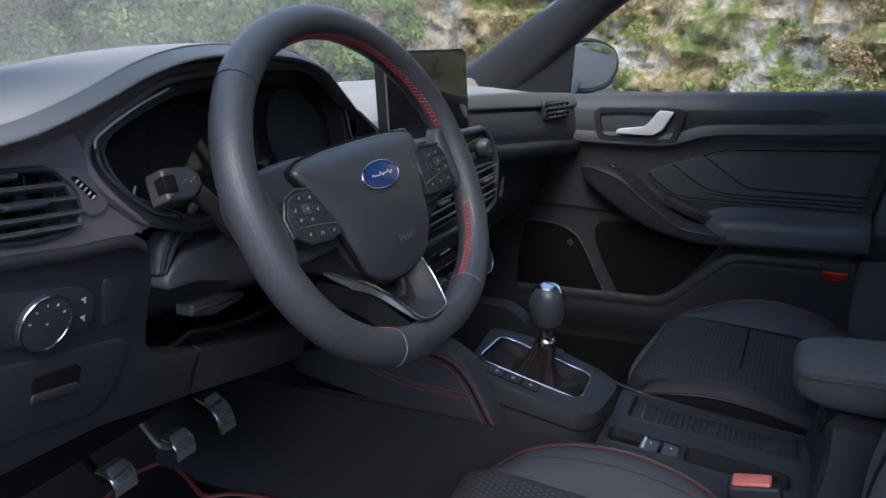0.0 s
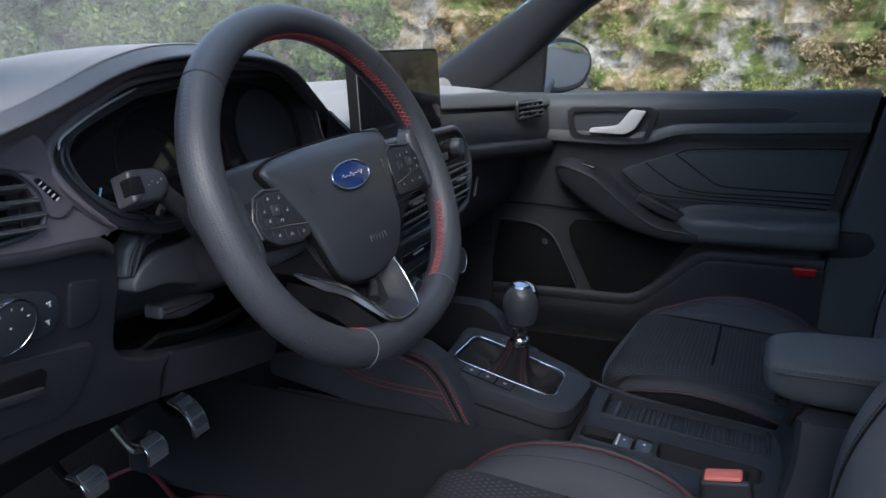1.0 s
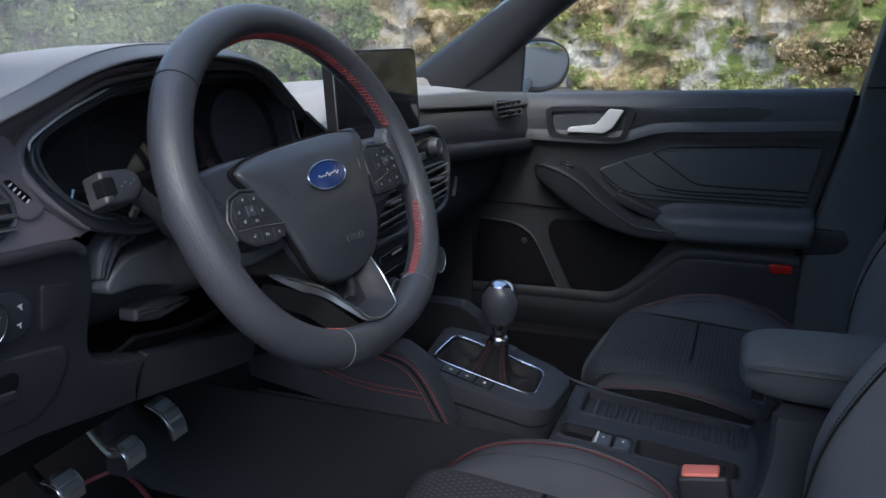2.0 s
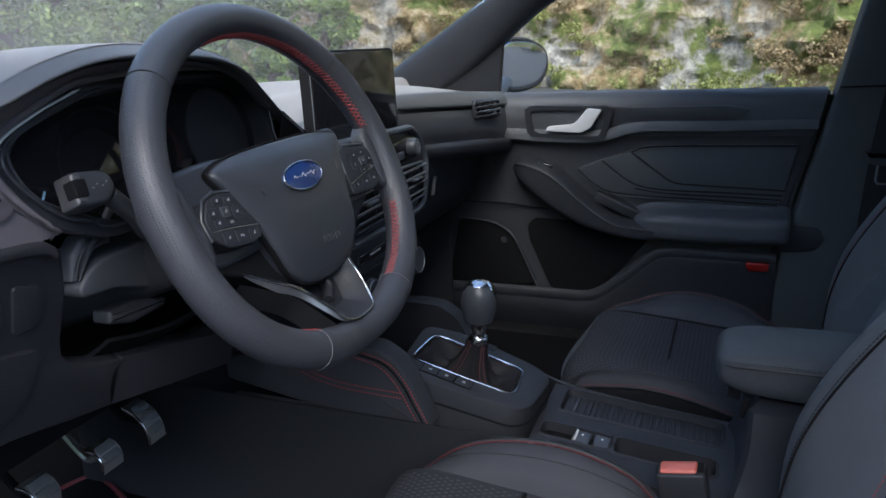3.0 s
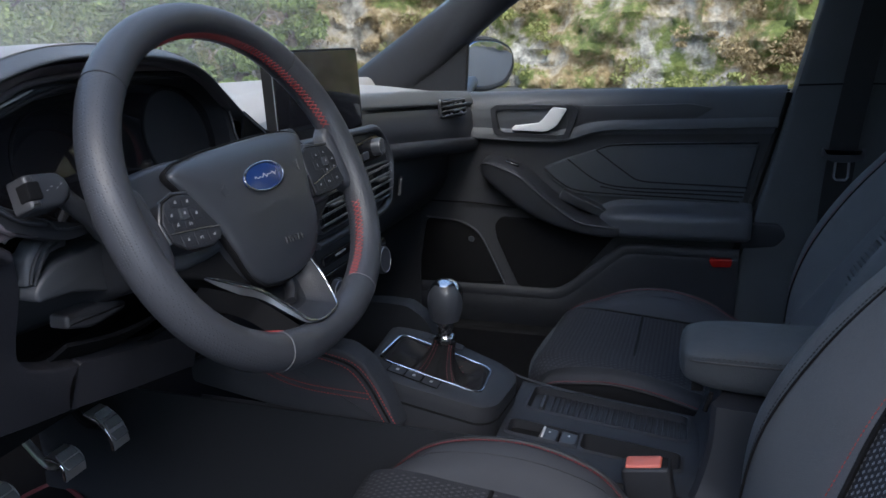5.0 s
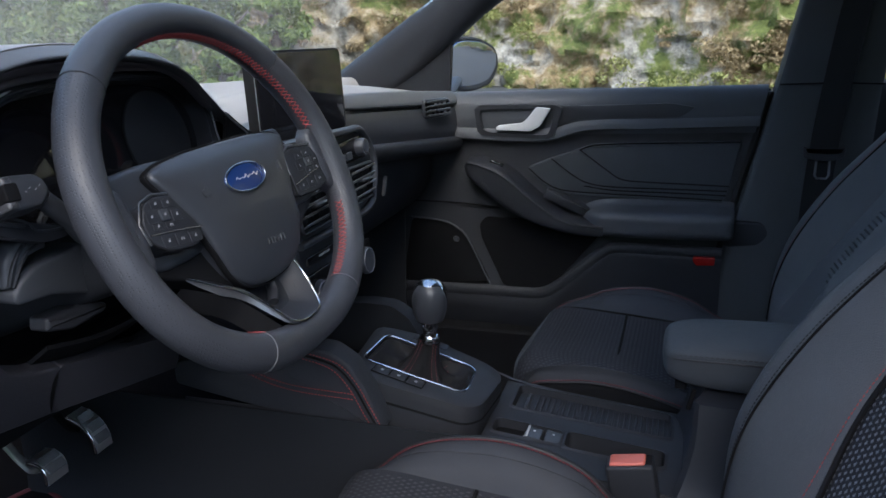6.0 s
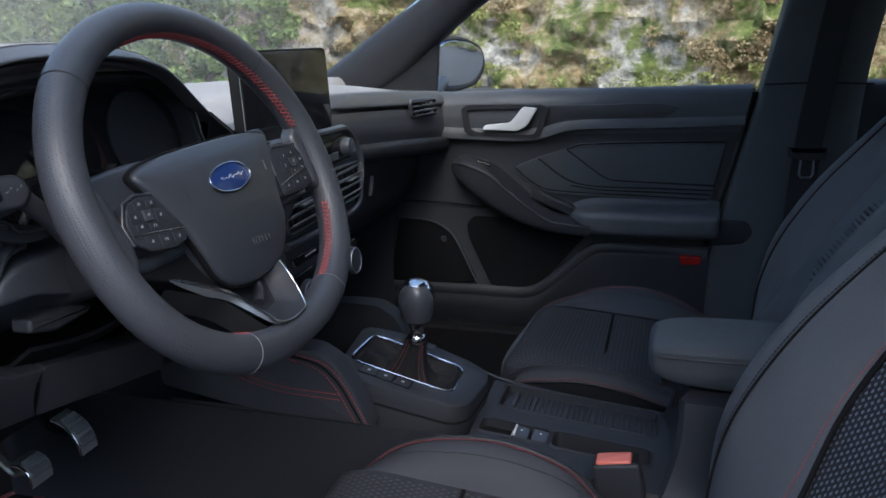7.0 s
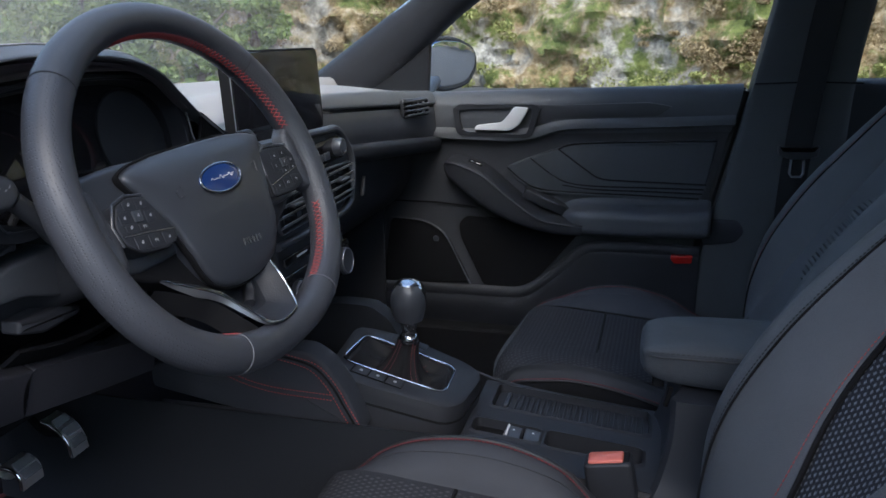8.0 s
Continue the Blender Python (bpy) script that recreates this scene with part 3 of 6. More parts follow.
# spokes and switch pods
def icon_shape(kind, m):
    """A small printed sign on a key."""
    if kind == "arrow":
        return [plate([(-0.0013, -0.0010), (0.0013, -0.0010), (0, 0.0012)], 0.0002, 0.0003, m @ pose(0, 0, 0.0003), 0.0001)]
    if kind == "bars":
        return [box(0.0028, 0.0004, 0.0003, m @ pose(0, d, 0), 0.0001, 0.0002) for d in (-0.0012, 0, 0.0012)]
    if kind == "hook":
        return [sweep([m @ Vector(q) for q in ((-0.0014, -0.001, 0.0002), (-0.0014, 0.001, 0.0002), (0.001, 0.001, 0.0002), (0.0014, -0.0010, 0.0002))], 0.00028, sides=5)]
    return [box(0.0022, 0.0014, 0.0003, m, 0.0001, 0.0003), box(0.0012, 0.0007, 0.0003, m @ pose(0.0007, 0.0013, 0), 0.0001, 0.0002)]


SIGNS = {-1: ("block", "block", "block", "block", "block", "block", "hook", "block", "hook", "block"), 1: ("arrow", "arrow", "hook", "block", "bars", "hook", "arrow", "hook", "hook", "block")}
for sx in (-1, 1):
    arm = [(sx * x, y) for x, y in ((0.152, 0.034), (0.146, 0.0480), (0.134, 0.0555), (0.106, 0.0575), (0.083, 0.0580), (0.05, 0.056), (0.040, -0.020), (0.085, -0.024), (0.118, -0.024), (0.145, -0.016), (0.146, 0.0))]
    if sx > 0:
        arm = [(x, y) for x, y in ((0.150, 0.026), (0.140, 0.034), (0.105, 0.040), (0.05, 0.048), (0.040, -0.020), (0.085, -0.024), (0.120, -0.024), (0.146, -0.018), (0.151, 0.0))]
    part("spoke", plate(arm, 0.007, 0.030, pose(0, 0, -0.0125), 0.005, 0.0015), SATIN, wheel)
    root = [(sx * x, y) for x, y in ((0.160, 0.050), (0.141, 0.042 if sx < 0 else 0.038), (0.137, 0.0), (0.140, -0.018), (0.160, -0.030))]
    part("spoke_root", plate(root, 0.006, 0.016, pose(0, 0, 0.0030), 0.006, 0.001), LEATHER_DOTS, wheel, "leather root of the spoke")
    lower = [(sx * x, y) for x, y in ((0.138, -0.010), (0.134, -0.022), (0.116, -0.031), (0.098, -0.038), (0.074, -0.053), (0.052, -0.064), (0.030, -0.060), (0.040, -0.015))]
    # shade under the pods is painted; the left plate is the darker copy
    part("lower_plate", plate(lower, 0.006, 0.018, pose(0, 0, -0.0165), 0.003), DARK if sx < 0 else HARD, wheel, "underside plate of the spoke, shade put into its colour")
    pod = [(sx * x, y) for x, y in ((0.098, 0.0265), (0.114, 0.0300), (0.129, 0.0270), (0.1385, 0.014), (0.1370, -0.002), (0.125, -0.0112), (0.097, -0.0152), (0.083, -0.0110), (0.081, -0.004))]
    lift = 0.0
    if sx > 0:
        pod = [(0.0830, 0.0271), (0.0960, 0.0308), (0.1365, 0.0265), (0.1465, 0.0085), (0.1430, -0.0135), (0.118, -0.0180), (0.0775, -0.0162), (0.080, 0.005)]
        lift = -0.0025
    base = part("switch_pod", plate(pod, 0.004, 0.020, pose(0, 0, 0.0040 + lift), 0.0012), HARD, wheel, "dark switch pod")
    part("pod_rim", sweep([(x, y, 0.0022 + lift) for x, y in ccw(rounded(pod, 0.004, 4))], 0.0008, sides=6, closed=True), DARK, base)
    if sx < 0:
        part("pod_flank", sweep([(sx * x, y, 0.0026) for x, y in ((0.098, 0.0285), (0.116, 0.0320), (0.131, 0.0285), (0.1408, 0.014), (0.1392, -0.002))], 0.0012, 0.0010, sides=6), SATIN, base, "thin satin border")
    else:
        part("pod_flank", sweep([(x, y, 0.0010) for x, y in ((0.0790, 0.006), (0.0815, 0.0272), (0.0955, 0.0324), (0.137, 0.0282))], 0.0012, 0.0010, sides=6), SATIN, base, "thin satin border")
    keys = [(0.118, 0.0245, 0.011, 0.0062), (0.105, 0.0225, 0.011, 0.0062), (0.1275, 0.0165, 0.0105, 0.0088), (0.1145, 0.0150, 0.0085, 0.0080), (0.1010, 0.0120, 0.0105, 0.0090), (0.1255, 0.0085, 0.0105, 0.0050), (0.1120, 0.0062, 0.0105, 0.0050), (0.1220, -0.0040, 0.0125, 0.0098), (0.1075, -0.0062, 0.0125, 0.0100), (0.0925, -0.0080, 0.0125, 0.0090)]
    for (x, y, w, h), sign in zip(keys, SIGNS[sx]):
        centre = (w, h) == (0.0085, 0.0080)
        turn = sx * 6
        if sx > 0:
            x, y, w, turn = 0.113 + (x - 0.110) * 1.22, y - 0.0025 - 0.13 * (x - 0.110), w * 1.2, -3
        key = part("button", box(w, h, 0.0018 if centre else 0.0006, pose(sx * x, y, 0.0038 + lift, 0, 0, turn), 0.0003, 0.0010), SATIN if centre else HARD, base)
        m = pose(sx * x, y, (0.0057 if centre else 0.0045) + lift, 0, 0, turn) @ Matrix.Scale(0.95, 4)
        part("icon", join(icon_shape(sign, m)), GREY, key, "pale printed mark", 0)
    line = [(-0.0815, -0.0035), (-0.11, 0.0012), (-0.1375, 0.0045)] if sx < 0 else [(0.0785, -0.0050), (0.112, 0.0000), (0.1455, 0.0035)]
    part("pod_line", sweep([(x, y, 0.0045 + lift) for x, y in line], [0.0007, 0.0005, 0.0004], sides=6), CHROME, base, "thin bright line")

# lower spoke: a bowl inside a bright U-shaped trim
trim = [(-0.105, -0.0355, -0.012), (-0.094, -0.0420, -0.010), (-0.0775, -0.0540, -0.005), (-0.066, -0.0622, -0.003), (-0.0551, -0.0730, -0.001), (-0.043, -0.094, 0.0055), (-0.0352, -0.1060, 0.0085), (-0.025, -0.1115, 0.0095), (-0.0105, -0.1140, 0.0098), (0.010, -0.1130, 0.0090), (0.0190, -0.1095, 0.0070), (0.0275, -0.096, 0.0015), (0.0325, -0.082, -0.003), (0.0330, -0.066, -0.007)]
low = curve(trim, 5)
part("lower_trim", sweep(low, [0.0005 + 0.0013 * min(1, k / 8) * (1 if k < 36 else 0.55) for k in range(len(low))], 0.0010, sides=8), CHROME, wheel, "satin chrome U-shaped trim")
band = []
for s in (0, 0.5, 1):
    band.append([(x - 0.0050 * s * w, y - 0.0052 * s * w, n - 0.0035 * s * w - 0.0003) for (x, y, n), w in zip(low[:34], np.interp(range(34), (0, 10, 20, 33), (0.15, 1.0, 0.75, 0.25)))])
part("trim_band", grid(band), DULL, wheel, "brushed flank of the trim")
bowl = []
for f, d in ((1.0, 0.0006), (0.93, 0.003), (0.82, 0.009), (0.66, 0.020), (0.45, 0.028), (0.2, 0.032), (0.05, 0.033)):
    bowl.append([(-0.006 + (x + 0.006) * f, -0.068 + (y + 0.068) * f, n * f - d) for x, y, n in low])
part("lower_spoke", grid(bowl[:4]), HARD, wheel, "black lower spoke")
# bowl's inner rings in a darker tone: the hollow's shade as colour
part("spoke_hollow", grid(bowl[3:]), TUNNEL, wheel, "floor of the lower spoke, shade put into its colour")
part("bowl_rib", sweep(curve([(0.004, -0.066, -0.022), (0.003, -0.080, -0.021), (-0.010, -0.090, -0.018)], 5), 0.004, 0.006, sides=10), HARD, wheel, "rib inside the lower spoke")
wing = [[(x - 0.004 - 0.010 * s, y - 0.005 - 0.008 * s, n - 0.005 - 0.014 * s) for x, y, n in low[:34]] for s in (0, 0.5, 1)]
part("spoke_flank", grid(wing), DARK, wheel)
wing = [[(x + 0.012 * s, y - 0.004 * s, n - 0.016 * s) for x, y, n in low[-18:]] for s in (0, 0.5, 1)]
part("spoke_flank", grid(wing), DARK, wheel)
# hub behind the cover
part("hub", lathe([(0.045, -0.06), (0.045, -0.03), (0.04, -0.022), (0.02, -0.02)]), DARK, wheel)

# ---- steering column with its stalks ----
COLUMN = basis((-0.37, 0.048, 0.90), (1, 0, 0), (0, math.sin(TILT_W), math.cos(TILT_W)))
column = thing("steering_column", "black steering column shroud with two stalks and a tilt lever", "steering column", COLUMN)
rows = []
for n, w, up, dn in ((-0.040, 0.052, 0.044, -0.035), (-0.065, 0.068, 0.046, -0.036), (-0.13, 0.083, 0.046, -0.030), (-0.25, 0.088, 0.046, -0.026)):
    rows.append([(-w, up * 0.6, n), (-w * 0.6, up, n), (w * 0.6, up, n), (w, up * 0.6, n), (w, dn * 0.6, n), (w * 0.6, dn, n), (-w * 0.6, dn, n), (-w, dn * 0.6, n)])
part("shroud", skin(rows, 4, 4, 0, True), HARD, column)
stalk = part("indicator_stalk", sweep(curve([(-0.070, 0.010, -0.085), (-0.098, 0.022, -0.075), (-0.118, 0.036, -0.062), (-0.142, 0.058, -0.054)], 5), [0.0085] * 10 + [0.0075] * 6, sides=12), SATIN, column)
part("stalk_head", plate([(-0.176, 0.053), (-0.150, 0.051), (-0.138, 0.060), (-0.139, 0.071), (-0.146, 0.076), (-0.171, 0.079)], 0.005, 0.020, pose(0, 0, -0.045), 0.004), SATIN, stalk, "ribbed stalk head")
part("end_cap", plate([(-0.1790, 0.0545), (-0.1690, 0.0538), (-0.1655, 0.0775), (-0.1740, 0.0785)], 0.003, 0.018, pose(0, 0, -0.0442), 0.003), SLATE, stalk, "grey end cap")
part("stalk_button", plate([(-0.1785, 0.060), (-0.167, 0.059), (-0.165, 0.072), (-0.1765, 0.073)], 0.002, 0.010, pose(0, 0, -0.043), 0.001), DARK, stalk)
for k in range(4):
    part("icon", box(0.0020, 0.0006, 0.0003, pose(-0.160 + 0.0045 * k, 0.064 + 0.002 * (k % 2), -0.0448, 0, 0, 15 * k), 0.0001, 0.0002), GREY, stalk, "grey printed mark")
wiper = part("wiper_stalk", sweep(curve([(0.07, 0.020, -0.065), (0.10, 0.040, -0.055), (0.125, 0.050, -0.050)], 5), 0.009, sides=12), SATIN, column)
part("stalk_head", plate([(0.080, 0.043), (0.165, 0.040), (0.178, 0.046), (0.170, 0.057), (0.090, 0.059)], 0.005, 0.014, pose(0, 0, -0.036), 0.003), SATIN, wiper)
for k in range(5):
    part("icon", box(0.0040, 0.0036, 0.0003, pose(0.125 + 0.0095 * k, 0.0490, -0.0358), 0.0001, 0.0012), GREY, wiper, "grey printed mark")
# near-black so that the hollow's shade is in its colour
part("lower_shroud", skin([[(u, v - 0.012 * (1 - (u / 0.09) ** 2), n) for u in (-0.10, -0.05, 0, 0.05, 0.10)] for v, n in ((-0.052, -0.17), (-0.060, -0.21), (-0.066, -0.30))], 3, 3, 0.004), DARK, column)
# skirt and cloth gaiter where the column leaves the dashboard
LOCAL = COLUMN.inverted()
cowl = [(-0.524, 0.8591), (-0.5133, 0.8687), (-0.4972, 0.8752), (-0.4651, 0.8762), (-0.435, 0.8827), (-0.3868, 0.8827), (-0.3761, 0.8355), (-0.4125, 0.8226), (-0.4865, 0.8473), (-0.5219, 0.8505)]
part("lower_cowl", plate(cowl, 0.006, 0.030, LOCAL @ basis((0, 0.150, 0), (1, 0, 0), (0, 0, 1)), 0.003, 0.001), SOFT, column, "satin black lower column cowl")
gaiter = [(-0.4739, 0.9128), (-0.4812, 0.8827), (-0.4936, 0.8858), (-0.5082, 0.8743), (-0.5175, 0.8619), (-0.5259, 0.864), (-0.5217, 0.8837), (-0.5103, 0.8951), (-0.4895, 0.9003)]
part("gaiter", plate(gaiter, 0.003, 0.016, LOCAL @ basis((0, 0.1545, 0), (1, 0, 0), (0, 0, 1)), 0.004, 0.002), SOFT, column, "folded cloth gaiter")
for fold in ([(-0.4791, 0.9086), (-0.4895, 0.892), (-0.504, 0.8858), (-0.5144, 0.8733), (-0.5207, 0.864)], [(-0.4853, 0.8993), (-0.5051, 0.892), (-0.5175, 0.8795), (-0.5238, 0.866)]):
    part("gaiter_fold", sweep([LOCAL @ Vector((x, 0.1535, z)) for x, z in curve(fold, 5)], 0.0016, 0.0018, sides=8), HARD, column, "crease of the gaiter")
part("tilt_lever", plate([(-0.484, 0.824), (-0.437, 0.823), (-0.414, 0.812), (-0.418, 0.806), (-0.458, 0.804), (-0.486, 0.813)], 0.003, 0.018, LOCAL @ basis((0, 0.165, 0), (1, 0, 0), (0, 0, 1)), 0.004), DECOR, column, "grey column tilt lever")


# ---- dashboard ----
dash = thing("dashboard", "black soft-touch dashboard with instrument hood and air vents", "dashboard")
# top: front edge (brow), crest, far edge under the windscreen, station by station across the car
TOP = [(-0.76, 0.12, 0.991, 0.994), (-0.66, 0.12, 0.997, 1.012), (-0.62, 0.12, 1.0035, 1.020), (-0.58, 0.12, 1.0145, 1.028), (-0.54, 0.12, 1.027, 1.0335), (-0.50, 0.12, 1.0345, 1.036), (-0.46, 0.12, 1.036, 1.0365), (-0.415, 0.12, 1.0332, 1.0362), (-0.36, 0.12, 1.0265, 1.034), (-0.315, 0.124, 1.0130, 1.0215), (-0.275, 0.130, 0.988, 0.998), (-0.235, 0.138, 0.964, 0.973), (-0.19, 0.145, 0.940, 0.950), (-0.15, 0.165, 0.930, 0.946), (-0.10, 0.19, 0.926, 0.948), (0.13, 0.20, 0.928, 0.950), (0.40, 0.20, 0.908, 0.928), (0.58, 0.19, 0.890, 0.904), (0.70, 0.18, 0.878, 0.886)]
rows = [[(x, y + 0.0150, z + 0.0014), (x, y + 0.0165, z + 0.0020), (x, y + 0.045, (z + 0.002) * 0.5 + c * 0.5), (x, y + 0.09, c), (x, y + 0.17, c - 0.012), (x, 0.50 - 0.25 * x * x, 0.5 * c + 0.475), (x * 0.98, 0.74 - 0.62 * x * x, 0.5 * c + 0.43)] for x, y, z, c in TOP]
# top takes the lit tone, the band below it the half-lit one
part("upper_pad", skin(rows, 5, 4), TOPPAD, dash, "grained soft-touch top, sky light put into its pale colour")
# the front band below the crease, a flat slope with a tucked lower edge
rows = [[(x, y + 0.0155, z + 0.0012), (x, y + 0.0130, z + 0.0006), (x, y + 0.0065, z - 0.0028), (x, y + 0.0012, z - 0.0056), (x, y, z - 0.0072), (x, y + 0.002, z - 0.0086), (x, y + 0.016, z - 0.0095)] for x, y, z, c in TOP]
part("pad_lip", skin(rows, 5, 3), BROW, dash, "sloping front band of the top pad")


def ring_outline(pts, r):
    return ccw(rounded(pts, r, 6))


def bezel(outer, inner, m, mat, parent, name, depth=0.01, label=""):
    """A frame between two outlines with the same corner count."""
    o, i = ring_outline(*outer), ring_outline(*inner)
    rows = [[(x, y, -depth) for x, y in o], [(x, y, 0.0) for x, y in o], [(x * 0.3 + u * 0.7, y * 0.3 + v * 0.7, 0.001) for (x, y), (u, v) in zip(o, i)], [(x, y, 0) for x, y in i], [(x, y, -depth * 2.5) for x, y in i]]
    b = grid(rows, closed_v=True)
    bmesh.ops.transform(b, matrix=m, verts=b.verts)
    return part(name, b, mat, parent, label)


# dark flank of the hood beside the cluster
rows = []
for x in (-0.234, -0.215, -0.19, -0.165, -0.14, -0.11):
    y, z = (float(np.interp(x, [q[0] for q in TOP], [q[k] for q in TOP])) for k in (1, 2))
    rows.append([(x, y + 0.003, z - 0.004), (x, y + 0.006, z - 0.02), (x, y + 0.012, z - 0.05), (x, y + 0.02, 0.85)])
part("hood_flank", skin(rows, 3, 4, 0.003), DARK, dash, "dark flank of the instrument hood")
# instrument cluster, facing the driver, leaning back a little
CL = basis((-0.383, 0.160, 0.958), (1, 0, 0), (0, 0.25, 1))
out = [(-0.204, 0.009), (-0.186, 0.0275), (-0.106, 0.0515), (-0.03, 0.0565), (0.07, 0.052), (0.115, 0.042), (0.142, 0.016), (0.143, -0.022), (0.125, -0.068), (-0.115, -0.068), (-0.152, -0.052), (-0.192, -0.026)]
inn = [(x * 0.94 + (0.013 if x < 0 else 0), y * 0.85 - 0.002) for x, y in out]
cluster = thing("instrument_cluster", "dark instrument cluster behind a gloss black frame", "instrument cluster", CL)
# front surround between the hood's edge and the cluster frame
def lip_at(x):
    y, z = (float(np.interp(x, [q[0] for q in TOP], [q[k] for q in TOP])) for k in (1, 2))
    return Vector((x, y + 0.006, z - 0.011))


def side_at(u, v):
    return Vector((-0.60 + u, 0.1495, 0.945 + v))


RIDGE = [(0.125, 0.036), (0.105, 0.0470), (0.070, 0.0530), (0.020, 0.0565), (-0.035, 0.0575), (-0.0966, 0.0545), (-0.1267, 0.0467), (-0.1586, 0.0354), (-0.1825, 0.0262), (-0.1924, 0.0190), (-0.1980, 0.0100), (-0.1980, -0.0012), (-0.1904, -0.017), (-0.1772, -0.0345), (-0.1617, -0.049), (-0.1420, -0.0575)]
EDGE = [lip_at(x) for x in (-0.255, -0.27, -0.305, -0.355, -0.415, -0.49, -0.535, -0.585, -0.64, -0.72, -0.80)] + [side_at(*q) for q in ((-0.020, 0.043), (0.014, 0.008), (0.034, -0.017), (0.060, -0.034), (0.086, -0.045))]
hood = []
for (u, v), a in zip(RIDGE, EDGE):
    e = CL @ Vector((u, v, 0.0105))
    hood.append([a + Vector((0, 0.012, 0.0015)), a, a * 0.66 + e * 0.34 + Vector((0, 0.001, -0.001)), a * 0.33 + e * 0.67, e, e + Vector((0, 0.015, 0))])
part("hood_surround", skin(hood, 5, 3), PLUM, dash, "plum-tinted surround under the hood")
bezel((out, 0.014), (inn, 0.013), pose(0, 0, 0.006), HARD, cluster, "cluster_frame", 0.008, "black frame")
ridge = curve(RIDGE[:-1], 5)
part("outer_ridge", sweep([(x + 0.0022 * (x < -0.17), y - 0.002, 0.0105) for x, y in ridge], [0.0034 * min(1, 0.15 + k / 8, 0.15 + (len(ridge) - 1 - k) / 14) for k in range(len(ridge))], 0.0030, sides=10), PLUM, cluster, "satin outer ridge")
part("inner_ridge", sweep([((x + 0.007) * 0.963, y * 0.86 - 0.0012, 0.0085) for x, y in curve(RIDGE, 5)], 0.0019, 0.0022, sides=10), SATIN, cluster, "thin satin inner ridge")
part("inner_line", sweep([(x * 1.01, y * 1.02, 0.0110) for x, y in curve(inn, 5, True)], 0.0010, sides=6, closed=True), SATIN, cluster)
part("cluster_glass", plate([(x * 0.99, y * 0.99) for x, y in inn], 0.013, 0.004, pose(0, 0, -0.012), 0.0005), SCREEN, cluster, "unlit dark instrument glass")
# sky reflection on the gloss frame, drawn as a silver line
bright = curve([(-0.1869, 0.0115, 0.0118), (-0.1802, 0.0198, 0.0120), (-0.1431, 0.0343, 0.0120), (-0.0992, 0.0463, 0.0118)], 6)
part("bright_line", sweep(bright, [0.0003] + [0.0010] * 17 + [0.0003], sides=6), SILVER, cluster, "painted sky reflection on the frame")
for gx in (-0.075, 0.075):
    part("gauge_ring", (lambda b: (bmesh.ops.translate(b, vec=(gx, -0.012, -0.0115), verts=b.verts), b)[1])(ring_plate(0.047, 0.047, 0.0012)), DARK, cluster)
    # right dial in a lighter tone: the reflection on its glass is painted
    part("gauge_dial", lathe([(0.046, -0.0118), (0.045, -0.0112), (0.001, -0.0112)], pose(gx, -0.012, 0)), HARD if gx > 0 else SCREEN, cluster)
for k in range(5):
    part("dial_mark", box(0.006, 0.0022, 0.0004, pose(-0.150 + 0.004 * (k % 2), -0.030 - 0.006 * k, -0.0119, 0, 0, 30), 0.0001, 0.0004), GREY if k else WHITE, cluster)
part("needle", box(0.012, 0.0016, 0.0006, pose(-0.146, -0.0255, -0.0116, 0, 0, 55), 0.0002, 0.0004), material("pale blue needle", (0.25, 0.5, 0.65), 0.4, mottle=0), cluster, "pale blue needle")

# fascia beside the door: vent, ledge, light switch, flap
VENT_L = [(-0.10, 0.031), (-0.012, 0.021), (0.004, 0.003), (0.006, -0.016), (-0.006, -0.023), (-0.032, -0.0235), (-0.10, -0.010)]


def even(pts, r, c, n=64):
    """A rounded outline, sampled evenly by angle round its middle c."""
    o = [Vector((x - c[0], y - c[1])) for x, y in ccw(rounded(pts, r, 4))]
    out = []
    for k in range(n):
        g = 2 * math.pi * k / n - math.pi
        d = Vector((math.cos(g), math.sin(g)))
        best = 0.001
        for a, b in zip(o, o[1:] + o[:1]):
            e = b - a
            den = e.x * d.y - e.y * d.x
            if abs(den) > 1e-12:
                t = (a.y * d.x - a.x * d.y) / den
                if -1e-6 <= t <= 1 + 1e-6:
                    best = max(best, (a + e * t).dot(d))
        out.append((c[0] + best * d.x, c[1] + best * d.y))
    return out


def opening(outer, ro, inner, ri, c, deep=0.02, lip=0.004):
    """A flat surround with an opening through it."""
    o, i = even(outer, ro, c), even(inner, ri, c)
    j = [(x + (u - x) * 0.06, y + (v - y) * 0.06) for (x, y), (u, v) in zip(i, o)]
    return grid([[(x, y, -deep) for x, y in o], [(x, y, 0) for x, y in o], [(x, y, 0) for x, y in j], [(x, y, -0.001) for x, y in i], [(x, y, -deep) for x, y in i]], closed_v=True)


def span(poly, y):
    """From where to where an outline reaches at the height y."""
    xs = []
    for (x0, y0), (x1, y1) in zip(poly, poly[1:] + poly[:1]):
        if (y0 - y) * (y1 - y) <= 0 and abs(y1 - y0) > 1e-9:
            xs.append(x0 + (x1 - x0) * (y - y0) / (y1 - y0))
    return (min(xs) + 0.0015, max(xs) - 0.0015) if xs else (poly[0][0], poly[0][0] + 0.003)


SLAT = material("satin vent slat", (0.075, 0.078, 0.084), 0.3, grain=0.1, grain_size=0.0008)


